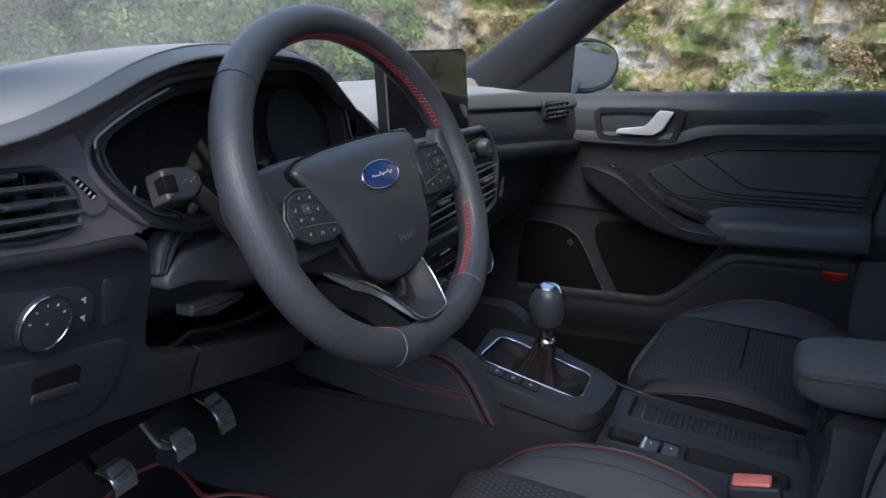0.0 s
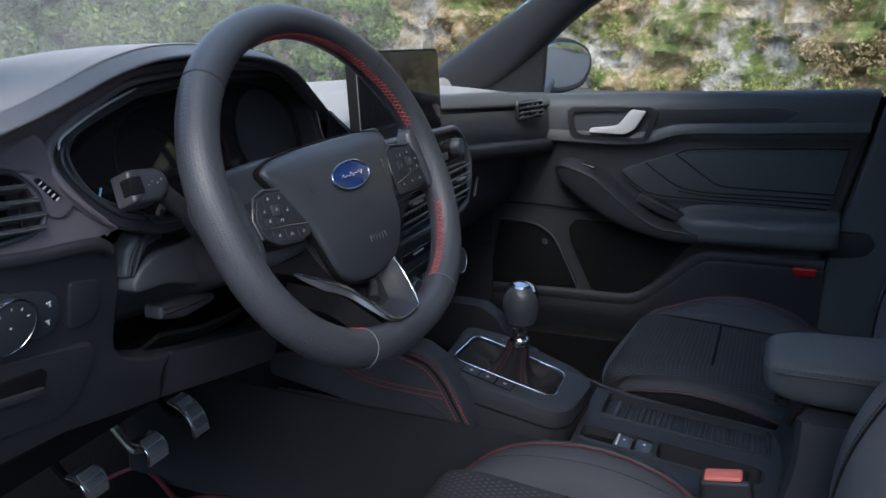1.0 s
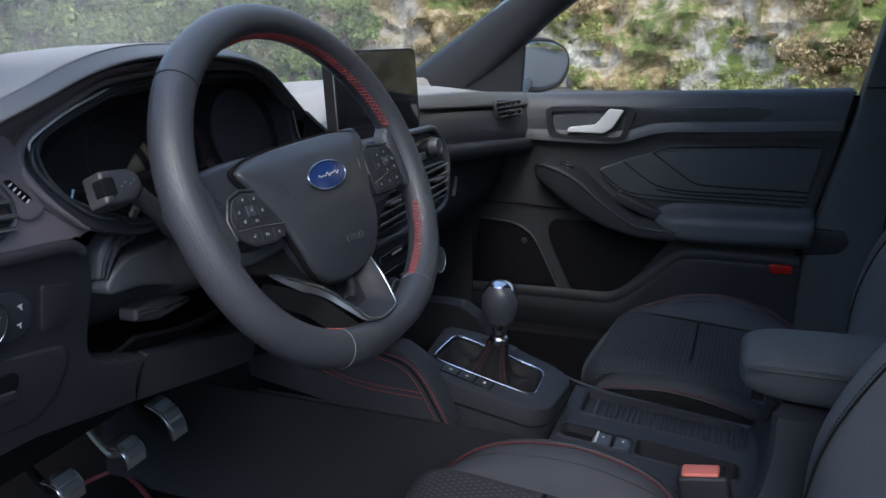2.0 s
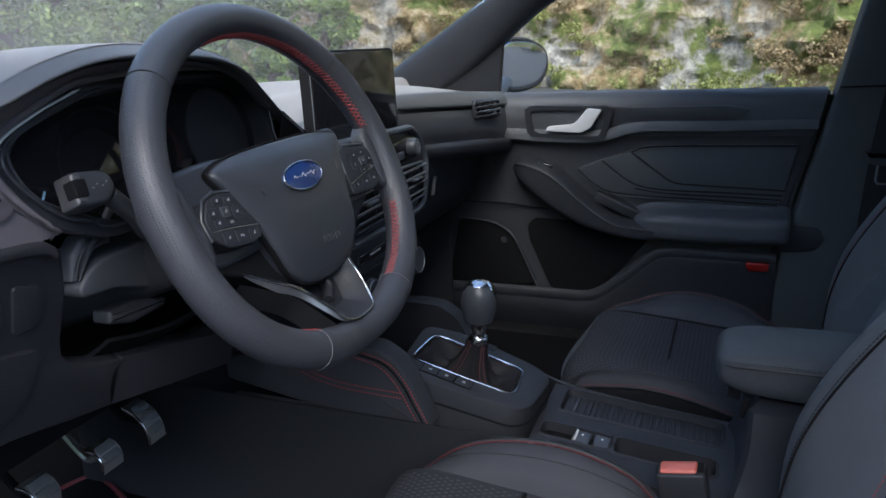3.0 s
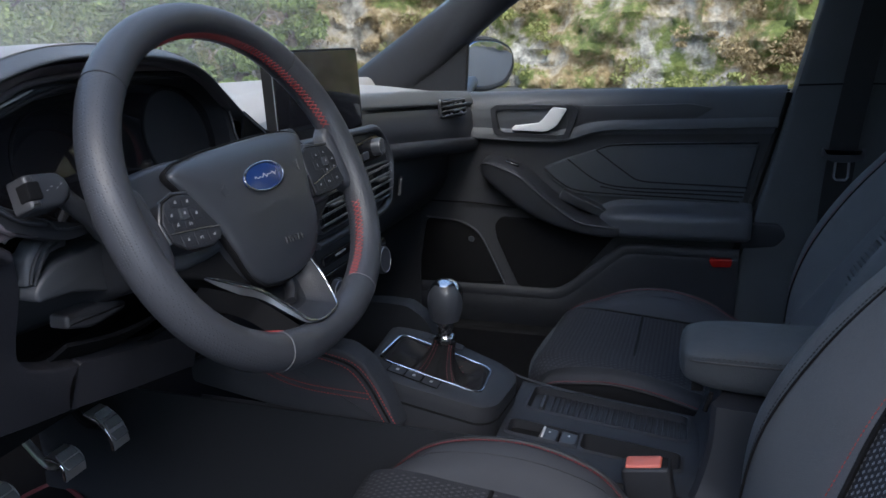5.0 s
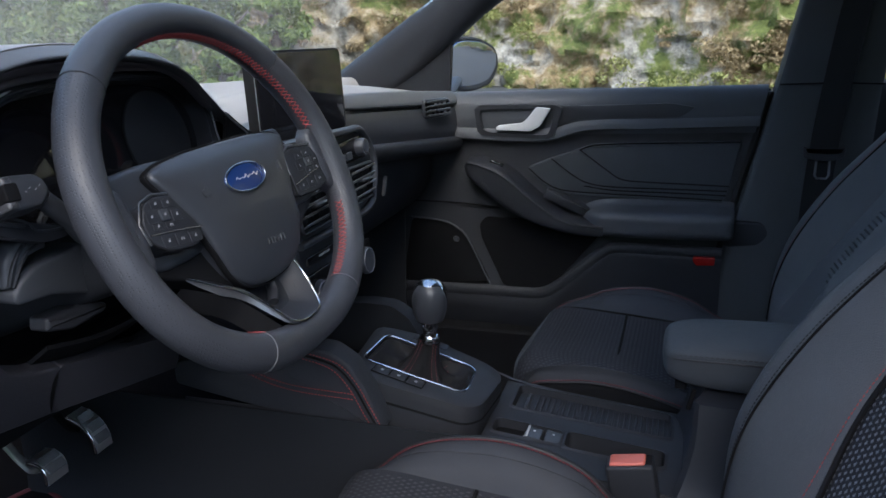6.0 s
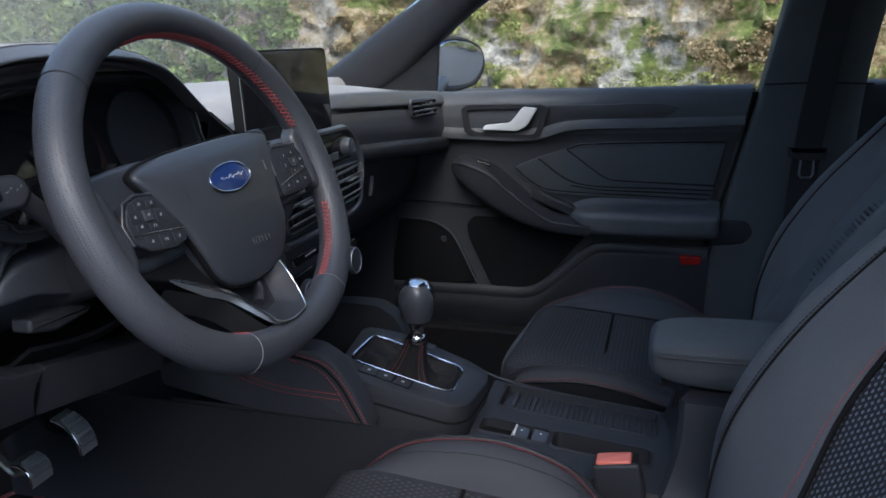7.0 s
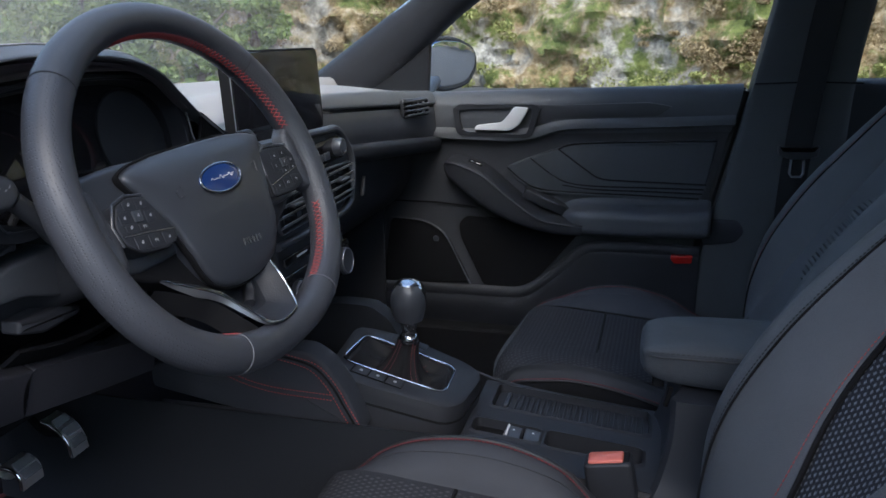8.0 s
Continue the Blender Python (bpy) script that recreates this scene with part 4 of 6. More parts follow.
def vent(name, pts, m, slats, tilt, thumb, label):
    """An air outlet: dark box, frame, slats across, blades behind, thumb slide."""
    v = thing(name, label, "air vent", m)
    part("duct", plate(pts, 0.004, 0.006, pose(0, 0, -0.030), 0.001), DARK, v)
    o = ccw(rounded(pts, 0.008, 4))
    c = Vector((sum(p[0] for p in o) / len(o), sum(p[1] for p in o) / len(o)))
    part("vent_frame", sweep([(x, y, 0) for x, y in o], 0.0022, 0.004, sides=8, closed=True), SATIN, v)
    lo, hi = min(p[1] for p in pts), max(p[1] for p in pts)
    for k in range(slats):
        f = (k + 0.7) / (slats + 0.4)
        y = lo + (hi - lo) * f
        x0, x1 = span(o, y)
        part("slat", box(x1 - x0, 0.011, 0.0022, pose((x0 + x1) / 2, y, 0.002, 66, 0, tilt), 0.0008, 0.0012), SLAT, v)
        # thin bright strip added as the highlight on each slat's front edge
        part("slat_edge", box(x1 - x0 - 0.002, 0.0011, 0.0010, pose((x0 + x1) / 2, y + 0.0024, 0.0068, 0, 0, tilt), 0.0003, 0.0004), DULL, v, "highlight painted along the slat edge")
    for k in range(5):
        x = min(p[0] for p in o) + (max(p[0] for p in o) - min(p[0] for p in o)) * (k + 0.6) / 5.2
        y0, y1 = span([(b, a) for a, b in o], x)
        part("blade", box(0.0014, (y1 - y0) * 0.9, 0.012, pose(x, (y0 + y1) / 2, -0.017), 0.0004, 0.0005), SATIN, v)
    if thumb:
        part("thumb_slide", box(0.030, 0.0045, 0.010, pose(thumb[0], thumb[1], 0.002, 0, 0, tilt), 0.002, 0.003), SATIN, v, "satin thumb slide")
    return v


LF = basis((-0.60, 0.1475, 0.945), (1, 0, 0), (0, 0, 1))
b = opening([(-0.16, 0.056), (-0.05, 0.052), (-0.006, 0.052), (0.016, 0.036), (0.020, 0.012), (0.040, -0.013), (0.072, -0.030), (0.066, -0.042), (-0.02, -0.032), (-0.16, -0.012)], 0.006, VENT_L, 0.008, (-0.045, 0.008), 0.03)
bmesh.ops.transform(b, matrix=LF, verts=b.verts)
part("vent_fascia", b, PLUM, dash, "plum-tinted satin black fascia")
left = vent("air_vent", VENT_L, LF, 5, -6, (-0.040, 0.003), "black slatted air vent in the dashboard end")
part("wheel_plate", plate([(-0.011, 0.021), (0.003, 0.0185), (0.022, -0.004), (0.029, -0.010), (0.025, -0.0160), (0.016, -0.018), (0.009, -0.015)], 0.003, 0.006, pose(0, 0, 0.003), 0.0015), PLUM, left, "grey plate of the vent wheel")
part("vent_wheel", plate([(0.000, 0.0125), (0.0045, 0.0135), (0.020, -0.003), (0.0145, -0.0058)], 0.0025, 0.004, pose(0, 0, 0.0045), 0.001), GLOSS, left, "gloss black thumb wheel")
for k in range(5):
    part("icon", box(0.0034, 0.0010, 0.0004, pose(0.0040 + 0.0028 * k, 0.0095 - 0.0033 * k, 0.0046, 0, 0, 30), 0.0001, 0.0003), WHITE, left, "white printed mark")

rows = []
for x, z in ((-0.76, 0.932), (-0.655, 0.9190), (-0.607, 0.9118), (-0.57, 0.9085), (-0.552, 0.9055), (-0.543, 0.8995)):
    rows.append([(x, 0.170, z + 0.005), (x, 0.152, z + 0.001), (x, 0.1462, z - 0.0008), (x, 0.1440, z - 0.0032), (x, 0.1445, z - 0.0072), (x, 0.1475, z - 0.0105), (x, 0.160, z - 0.0125)])
part("ledge", skin(rows, 4, 3, 0.003), PANEL, dash, "flat ledge under the vent")
PB = basis((-0.60, 0.15, 0.905), (1, 0, 0), (0, -0.3, 1))
low = thing("lower_dash_panel", "hard black lower dashboard panel with flap and light switch", "dash panel", PB)
part("panel", plate([(-0.16, 0.02), (0.056, -0.006), (0.070, -0.014), (0.0785, -0.049), (0.077, -0.095), (0.079, -0.111), (0.091, -0.1265), (0.120, -0.141), (0.152, -0.1495), (0.1440, -0.160), (0.1415, -0.175), (0.1455, -0.1968), (0.097, -0.186), (0.033, -0.170), (-0.056, -0.163), (-0.16, -0.155)], 0.005, 0.02, pose(0, 0, -0.002), 0.003), PANEL, low)
part("knee_panel", plate([(0.1530, -0.1498), (0.184, -0.158), (0.23, -0.1705), (0.34, -0.200), (0.34, -0.246), (0.241, -0.222), (0.1450, -0.197), (0.1410, -0.175), (0.1435, -0.160)], 0.003, 0.02, pose(0, 0, -0.0035), 0.001), PANEL, low, "knee panel under the column")
switch = thing("light_switch", "round black headlight switch with a bright rim", "switch", PB)
part("switch_plate", plate([(-0.16, 0.015), (0.002, -0.027), (0.016, -0.036), (0.018, -0.056), (0.009, -0.066), (-0.16, -0.036)], 0.007, 0.004, pose(0, 0, 0.0015), 0.001), SATIN, switch, "satin black plate")
part("dial", lathe([(0.0210, 0.0), (0.0210, 0.003), (0.0203, 0.0048), (0.019, 0.005), (0.0005, 0.005)], pose(-0.0268, -0.0435, 0.001)), SATIN, switch)
part("dial_rim", (lambda b: (bmesh.ops.translate(b, vec=(-0.0268, -0.0435, 0.0056), verts=b.verts), b)[1])(ring_plate(0.0205, 0.0205, 0.0009)), CHROME, switch, "thin bright rim")
for k, a in enumerate((20, 55, 90, 125, 160)):
    part("icon", box(0.0022, 0.0008, 0.0003, pose(-0.0268 + 0.0145 * math.cos(radians(a)), -0.0435 + 0.0145 * math.sin(radians(a)), 0.0060, 0, 0, a), 0.0001, 0.0003), WHITE, switch, "white printed mark")
part("icon", box(0.0016, 0.0016, 0.0003, pose(-0.0268, -0.0435, 0.0060), 0.0001, 0.001), WHITE, switch, "white printed mark")
for y in (-0.038, -0.053):
    part("icon", box(0.004, 0.0012, 0.0003, pose(0.0065, y, 0.0020, 0, 0, 10), 0.0001, 0.0003), WHITE, switch, "white printed mark")
    part("icon", box(0.0012, 0.004, 0.0003, pose(0.0075, y - 0.002, 0.0020, 0, 0, 20), 0.0001, 0.0003), WHITE, switch, "white printed mark")
part("blanking_cover", plate([(0.026, -0.030), (0.053, -0.037), (0.056, -0.064), (0.045, -0.071), (0.028, -0.071)], 0.005, 0.004, pose(0, 0, 0.0005), 0.001), PANEL, low)
flap = part("flap", plate([(-0.16, -0.045), (0.050, -0.091), (0.056, -0.101), (0.046, -0.134), (0.024, -0.149), (-0.056, -0.132), (-0.16, -0.118)], 0.008, 0.004, pose(0, 0, 0.001), 0.0018), PANEL, low, "storage flap")
part("flap_handle", plate([(-0.033, -0.087), (0.004, -0.092), (0.009, -0.098), (0.006, -0.116), (-0.036, -0.107)], 0.003, 0.003, pose(0, 0, 0.0022), 0.0012), DARK, flap, "recessed grip")
part("grip_lip", plate([(-0.034, -0.100), (0.005, -0.108), (0.006, -0.116), (-0.036, -0.107)], 0.002, 0.004, pose(0, 0, 0.0045), 0.0012), PANEL, flap)
# plain near-black sheet for the darkness under the dash
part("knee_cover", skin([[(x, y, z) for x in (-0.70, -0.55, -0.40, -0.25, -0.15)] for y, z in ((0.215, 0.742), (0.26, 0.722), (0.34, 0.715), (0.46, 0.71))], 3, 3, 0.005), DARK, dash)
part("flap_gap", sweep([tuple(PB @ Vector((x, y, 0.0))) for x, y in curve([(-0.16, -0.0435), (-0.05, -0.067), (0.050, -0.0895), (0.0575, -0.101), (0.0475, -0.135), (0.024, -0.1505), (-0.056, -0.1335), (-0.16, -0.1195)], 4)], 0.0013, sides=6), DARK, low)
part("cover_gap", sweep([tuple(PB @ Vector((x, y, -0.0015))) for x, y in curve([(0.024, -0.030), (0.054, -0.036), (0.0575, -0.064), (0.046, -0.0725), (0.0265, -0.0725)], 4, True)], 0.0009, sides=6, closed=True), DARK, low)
# near-black block added behind the column hollow as its shade
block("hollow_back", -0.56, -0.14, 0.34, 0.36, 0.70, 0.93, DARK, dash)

# ---- centre display ----
DP = basis((0, 0.165, 0.955), (1, 0, 0), (0, 0.05, 1))
display = thing("touch_screen", "free-standing dark touch screen on the dashboard", "screen", DP)
part("screen_case", plate([(-0.130, -0.062), (0.116, -0.062), (0.120, 0.052), (-0.124, 0.060)], 0.010, 0.014, None, 0.002), DARK, display, "black case")
part("screen_glass", plate([(-0.127, -0.058), (0.113, -0.058), (0.117, 0.049), (-0.121, 0.057)], 0.009, 0.001, pose(0, 0, 0.0012), 0.0004), SCREEN, display, "unlit glossy glass")
part("screen_edge", sweep([(-0.1300, -0.055, 0.0004), (-0.1245, 0.05, 0.0004)], 0.0007, 0.0007, sides=8), DULL, display, "pale metal edge")
part("screen_foot", box(0.16, 0.02, 0.05, pose(0, -0.095, -0.02), 0.003, 0.006), SATIN, display)

# ---- centre stack: volume row, vents, climate controls ----
ST = basis((0, 0.115, 0.85), (1, 0, 0), (0, 0.1, 1))
stack = thing("centre_stack", "black centre stack with radio row, air vents and climate panel", "centre stack", ST)
part("stack_body", plate([(-0.150, 0.062), (0.072, 0.050), (0.106, 0.020), (0.108, -0.018), (0.080, -0.052), (0.040, -0.066), (0.040, -0.15), (-0.155, -0.15)], 0.016, 0.09, pose(0, 0, -0.006), 0.004), HARD, stack)
part("stack_rim", sweep(curve([(-0.15, 0.060, -0.004), (0.02, 0.052, -0.004), (0.075, 0.045, -0.004), (0.106, 0.005, -0.004), (0.092, -0.040, -0.004), (0.050, -0.066, -0.004), (-0.15, -0.062, -0.004)], 6), 0.005, 0.006, sides=10), SATIN, stack)
part("radio_strip", plate([(-0.14, 0.036), (0.064, 0.040), (0.086, 0.025), (0.074, 0.008), (-0.14, 0.010)], 0.008, 0.004, None, 0.001), GLOSS, stack, "gloss black button row")
for k in range(4):
    part("button", box(0.018, 0.010, 0.002, pose(-0.05 + 0.022 * k, 0.018, 0.0), 0.0006, 0.002), SATIN, stack)
knob = part("volume_knob", lathe([(0.0125, 0), (0.0122, 0.010), (0.0115, 0.0122), (0.0095, 0.0126), (0.0005, 0.0122)], pose(0.050, 0.025, 0.0)), SATIN, stack)
part("knob_ring", (lambda b: (bmesh.ops.translate(b, vec=(0.050, 0.025, 0.0122), verts=b.verts), b)[1])(ring_plate(0.0090, 0.0090, 0.0007)), CHROME, knob, "chrome ring")
for x0, x1 in ((-0.146, -0.058), (0.0, 0.088)):
    vent("air_vent", [(x0, 0.002), (x1, -0.002), (x1 - 0.012 * (x1 > 0), -0.048), (x0, -0.048)], ST @ pose(0, 0, 0.0), 4, 0, ((x0 + x1) / 2, -0.02), "black slatted air vent in the centre stack")
part("disc_slot", plate([(-0.145, -0.078), (0.03, -0.082), (0.03, -0.092), (-0.145, -0.09)], 0.002, 0.003, None, 0.0008), GLOSS, stack, "gloss black slot bar")
part("slot_label", box(0.030, 0.0026, 0.0004, pose(-0.100, -0.0835, 0.0002), 0.0001, 0.0004), GREY, stack)
part("climate_panel", plate([(-0.155, -0.100), (0.045, -0.104), (0.045, -0.148), (-0.155, -0.146)], 0.006, 0.004, pose(0, 0, -0.001), 0.001), GLOSS, stack, "gloss black climate panel")
for x in (-0.128, 0.016):
    k2 = part("climate_knob", lathe([(0.0195, 0), (0.0190, 0.006), (0.0165, 0.0072), (0.0160, 0.0066), (0.0005, 0.0064)], pose(x, -0.130, 0.0)), SATIN, stack)
    part("knob_ring", (lambda b: (bmesh.ops.translate(b, vec=(x, -0.130, 0.0070), verts=b.verts), b)[1])(ring_plate(0.0172, 0.0172, 0.0008)), DULL, k2, "chrome ring")
for k in range(5):
    b = part("button", box(0.014, 0.014, 0.002, pose(-0.092 + 0.017 * k, -0.122, -0.001), 0.0006, 0.002), SATIN, stack)
    part("icon", box(0.005, 0.0014, 0.0003, pose(-0.092 + 0.017 * k, -0.120, 0.0012), 0.0001, 0.0003), WHITE, b, "white printed mark")

# ---- passenger side of the dashboard ----
def pass_y(x):
    return 0.192 - 0.033 * max(0.0, (x - 0.28) / 0.37) ** 1.6


XS = (0.10, 0.20, 0.30, 0.42, 0.54, 0.62, 0.668)
def line_z(x):
    """Height of the joint under the padded top."""
    return 0.913 - 0.095 * (x - 0.12)


def lip_z(x):
    """Height of the crease over the lower lip."""
    return 0.842 - 0.115 * (x - 0.25)


def top_z(x):
    return float(np.interp(x, [q[0] for q in TOP], [q[2] for q in TOP])) + 0.007


rows = [[(x, pass_y(x) + 0.014, top_z(x) + 0.002), (x, pass_y(x) + 0.006, top_z(x)), (x, pass_y(x), top_z(x) - 0.007), (x, pass_y(x) - 0.005, line_z(x) + 0.008), (x, pass_y(x) - 0.004, line_z(x) + 0.002), (x, pass_y(x) + 0.004, line_z(x))] for x in XS]
part("pad_front", skin(rows, 3, 4, 0.003), BROW, dash, "padded front of the dash top")
rows = [[(x, pass_y(x) + 0.003, line_z(x) + 0.001), (x, pass_y(x) + 0.003, line_z(x) - 0.006)] for x in XS]
part("shadow_strip", skin(rows, 3, 2, 0.003), GLOSS, dash, "thin gloss black strip")
rows = [[(x, pass_y(x) + d, line_z(x) * (1 - f) + lip_z(x) * f) for d, f in ((0.000, 0.08), (-0.005, 0.3), (-0.006, 0.7), (-0.002, 1.0))] for x in XS]
part("decor_panel", skin(rows, 3, 4, 0.004), DECOR, dash, "satin dark decor panel")
rows = [[(x, pass_y(x) + d, lip_z(x) + dz) for d, dz in ((-0.002, 0.0), (-0.011, -0.002), (-0.015, -0.010), (-0.010, -0.026), (0.006, -0.034), (0.03, -0.036))] for x in XS]
part("lower_lip", skin(rows, 3, 4, 0.004), HARD, dash)
glove = thing("glovebox", "black glovebox with a recessed latch", "glovebox")
rows = [[(x, 0.215 + d - 0.02 * max(0, x - 0.4), z) for d, z in ((0.0, 0.815), (0.004, 0.77), (0.015, 0.70), (0.06, 0.645), (0.14, 0.62))] for x in (0.10, 0.25, 0.40, 0.55, 0.66)]
part("lid", skin(rows, 3, 4, 0.006), HARD, glove)
part("latch", plate([(0, 0), (0.012, 0.030), (0.020, 0.036), (0.012, 0.006)], 0.004, 0.006, basis((0.335, 0.196, 0.735), (1, 0, 0), (0, 0, 1)), 0.002), SATIN, glove, "grey latch")
PV = basis((0.548, 0.1600, 0.869), (1, -0.22, 0), (0, 0, 1))
vent("air_vent", [(-0.052, 0.020), (0.045, 0.014), (0.048, -0.020), (-0.048, -0.014)], PV, 4, -2, (0.0, -0.004), "black slatted air vent at the passenger end")
part("footwell_trim", skin([[(0.64 - 0.03 * k, y, z) for k, z in ((0, 0.80), (0.3, 0.62), (1.0, 0.40))] for y in (0.268, 0.32, 0.42, 0.58)], 3, 3, 0.005), HARD, dash)
block("dash_core", -0.56, 0.64, 0.36, 0.60, 0.62, 0.87, DARK, dash)


# ---- centre console ----
console = thing("centre_console", "black centre console with tray, shifter surround and cup well", "console")
TZ = 0.512
# side walls
for sx, mat in ((-1, HARD), (1, HARD)):
    rows = [[(sx * (w + d), y, z) for d, z in ((0.004, top), (0.012, top - 0.02), (0.016, top - 0.06), (0.018, FLOOR_Z))] for y, top, w in ((-0.60, TZ - 0.05, 0.098), (-0.34, TZ - 0.024, 0.098), (-0.12, TZ, 0.100), (-0.02, 0.535, 0.112), (0.10, 0.548, 0.122), (0.22, 0.556, 0.126), (0.32, 0.556, 0.126))]
    part("console_side", skin(rows, 4, 3, 0.004), mat, console)


def deck(x0, x1, y0, y1, z, holes):
    """A flat deck with rectangular wells cut out, made of strips."""
    xs = sorted({x0, x1, *[h[0] for h in holes], *[h[1] for h in holes]})
    ys = sorted({y0, y1, *[h[2] for h in holes], *[h[3] for h in holes]})
    bm = bmesh.new()
    for a, b in zip(xs, xs[1:]):
        for c, d in zip(ys, ys[1:]):
            if not any(h[0] <= (a + b) / 2 <= h[1] and h[2] <= (c + d) / 2 <= h[3] for h in holes):
                bm.faces.new([bm.verts.new(p) for p in ((a, c, z), (b, c, z), (b, d, z), (a, d, z))])
    bmesh.ops.remove_doubles(bm, verts=bm.verts, dist=1e-5)
    r = bmesh.ops.solidify(bm, geom=bm.faces[:], thickness=0.003)
    return bm


TRAY = (0.026, 0.093, -0.322, -0.104)
WELL = (-0.050, -0.010, -0.316, -0.190)
SWITCH = (-0.047, -0.012, -0.184, -0.092)
SLOPE = Matrix(((1, 0, 0, 0), (0, 1, 0, 0), (0, 0.10, 1, 0.010), (0, 0, 0, 1)))
top_deck = part("deck", deck(-0.103, 0.103, -0.60, -0.082, TZ, [TRAY, WELL, SWITCH]), HARD, console, smooth=30)


def well(name, h, depth, mat, parent, floor_mat, lip=0.0025):
    x0, x1, y0, y1 = h
    o = [(x0, y0), (x1, y0), (x1, y1), (x0, y1)]
    ring = ccw(rounded(o, 0.010, 4))
    rows = [[(x + (0.004 if x > (x0 + x1) / 2 else -0.004), y + (0.004 if y > (y0 + y1) / 2 else -0.004), TZ + 0.0005) for x, y in ring], [(x, y, TZ + lip) for x, y in ring], [(x, y, TZ) for x, y in ring], [(x * 0.97 + 0.03 * (x0 + x1) / 2, y * 0.985 + 0.015 * (y0 + y1) / 2, TZ - depth) for x, y in ring]]
    w = part(name, grid(rows, closed_v=True), mat, parent)
    part("well_floor", plate(o, 0.008, 0.002, pose(0, 0, TZ - depth + 0.001), 0.0004), floor_mat, w)
    return w


tray = well("phone_tray", TRAY, 0.010, HARD, console, HARD)
for k in range(24):
    y = -0.134 - 0.0078 * k
    part("rib", sweep([(0.0275, y, TZ - 0.0085), (0.0915, y, TZ - 0.0085)], 0.0017, 0.0018, sides=6), HARD, tray)
part("tray_stop", box(0.040, 0.005, 0.010, pose(0.060, -0.122, TZ - 0.011), 0.0015, 0.002), SATIN, tray, "satin bar across the tray")
coins = well("coin_well", WELL, 0.05, HARD, console, DARK)
sw = well("brake_switch_well", SWITCH, 0.012, HARD, console, DARK)
for y, lab in ((-0.146, "parking brake switch"), (-0.172, "small black switch")):
    b = part("switch", box(0.030, 0.022, 0.012, pose(-0.030, y, TZ - 0.011, 4, 0, 0), 0.002, 0.003), SATIN, sw, lab)
    part("icon", lathe([(0.0016, 0), (0.0014, 0.0004), (0.0002, 0.0004)], pose(-0.026, y - 0.001, TZ + 0.0016)), WHITE, b, "white printed dot")
part("switch_lip", box(0.028, 0.003, 0.014, pose(-0.029, -0.1335, TZ - 0.010, 25, 0, 0), 0.001, 0.001), SILVER, sw, "bright edge of the brake switch")
for o in (top_deck, tray, coins, sw):
    for q in (o, *o.children_recursive):
        q.data.transform(SLOPE)

# shifter surround, rising towards the dash
BZ = basis((0.0, 0.010, 0.580), (1, 0, 0), (0, 1, 0.27))
surround = thing("shifter_surround", "black shifter surround with chrome frame and buttons", "console trim", BZ)
plan = [(-0.078, 0.088), (0.062, 0.100), (0.078, 0.04), (0.060, -0.080), (0.040, -0.104), (-0.050, -0.096), (-0.072, -0.080), (-0.088, 0.04)]
ring = ccw(rounded(plan, 0.020, 5))
hole = ccw(rounded([(-0.048, 0.079), (0.038, 0.076), (0.031, -0.064), (-0.043, -0.068)], 0.016, 5))


def resample(p, n):
    """An outline sampled evenly by angle round the origin."""
    out = []
    for g in np.linspace(0, 2 * math.pi, n, endpoint=False) - math.pi:
        best = None
        for (x0, y0), (x1, y1) in zip(p, p[1:] + p[:1]):
            c, e = math.cos(g), math.sin(g)
            den = (x1 - x0) * e - (y1 - y0) * c
            if abs(den) < 1e-12:
                continue
            t = (y0 * c - x0 * e) / den
            if -1e-9 <= t <= 1 + 1e-9:
                rr = (x0 + t * (x1 - x0)) * c + (y0 + t * (y1 - y0)) * e
                if rr > 0 and (best is None or rr > best):
                    best = rr
        out.append((best * math.cos(g), best * math.sin(g)))
    return out


R0, H0 = resample(ring, 64), resample(hole, 64)
rows = [[(x * 1.16, y * 1.12, -0.075) for x, y in R0], [(x * 1.10, y * 1.06, -0.040) for x, y in R0], [(x * 1.03, y * 1.02, -0.012) for x, y in R0], [(x, y, -0.003) for x, y in R0], [(x * 0.94, y * 0.94, 0.0) for x, y in R0], [(x * 1.06, y * 1.04, 0.0) for x, y in H0], [(x, y, 0.0) for x, y in H0], [(x, y, -0.02) for x, y in H0]]
part("surround_body", grid(rows[2:], closed_v=True), HARD, surround)
part("surround_skirt", grid(rows[:3], closed_v=True), HARD, surround, "matt black lower skirt")
part("skirt_joint", sweep([(x * 1.067, y * 1.041, -0.0255) for x, y in R0], 0.0012, 0.0016, sides=6, closed=True), DARK, surround)
part("chrome_frame", sweep([(x * 1.03, y * 1.02, 0.0008) for x, y in H0], 0.0015, 0.0014, sides=8, closed=True), CHROME, surround, "satin chrome frame")
for k, y in enumerate((0.046, 0.022, -0.003)):
    b = part("button", plate([(-0.070, y - 0.011), (-0.052, y - 0.011), (-0.051, y + 0.011), (-0.070, y + 0.011)], 0.002, 0.003, pose(0, 0, 0.0014), 0.0006), HARD, surround)
    part("button_gap", sweep([(u, y + v, 0.0006) for u, v in ((-0.0705, -0.0118), (-0.0512, -0.0118), (-0.0502, 0.0118), (-0.0708, 0.0118))], 0.0008, 0.0010, sides=6, closed=True), DARK, b)
    part("icon", box(0.005, 0.0045, 0.0003, pose(-0.060, y, 0.0012, 0, 0, 0), 0.0001, 0.0015), GREY, b, "grey printed mark")
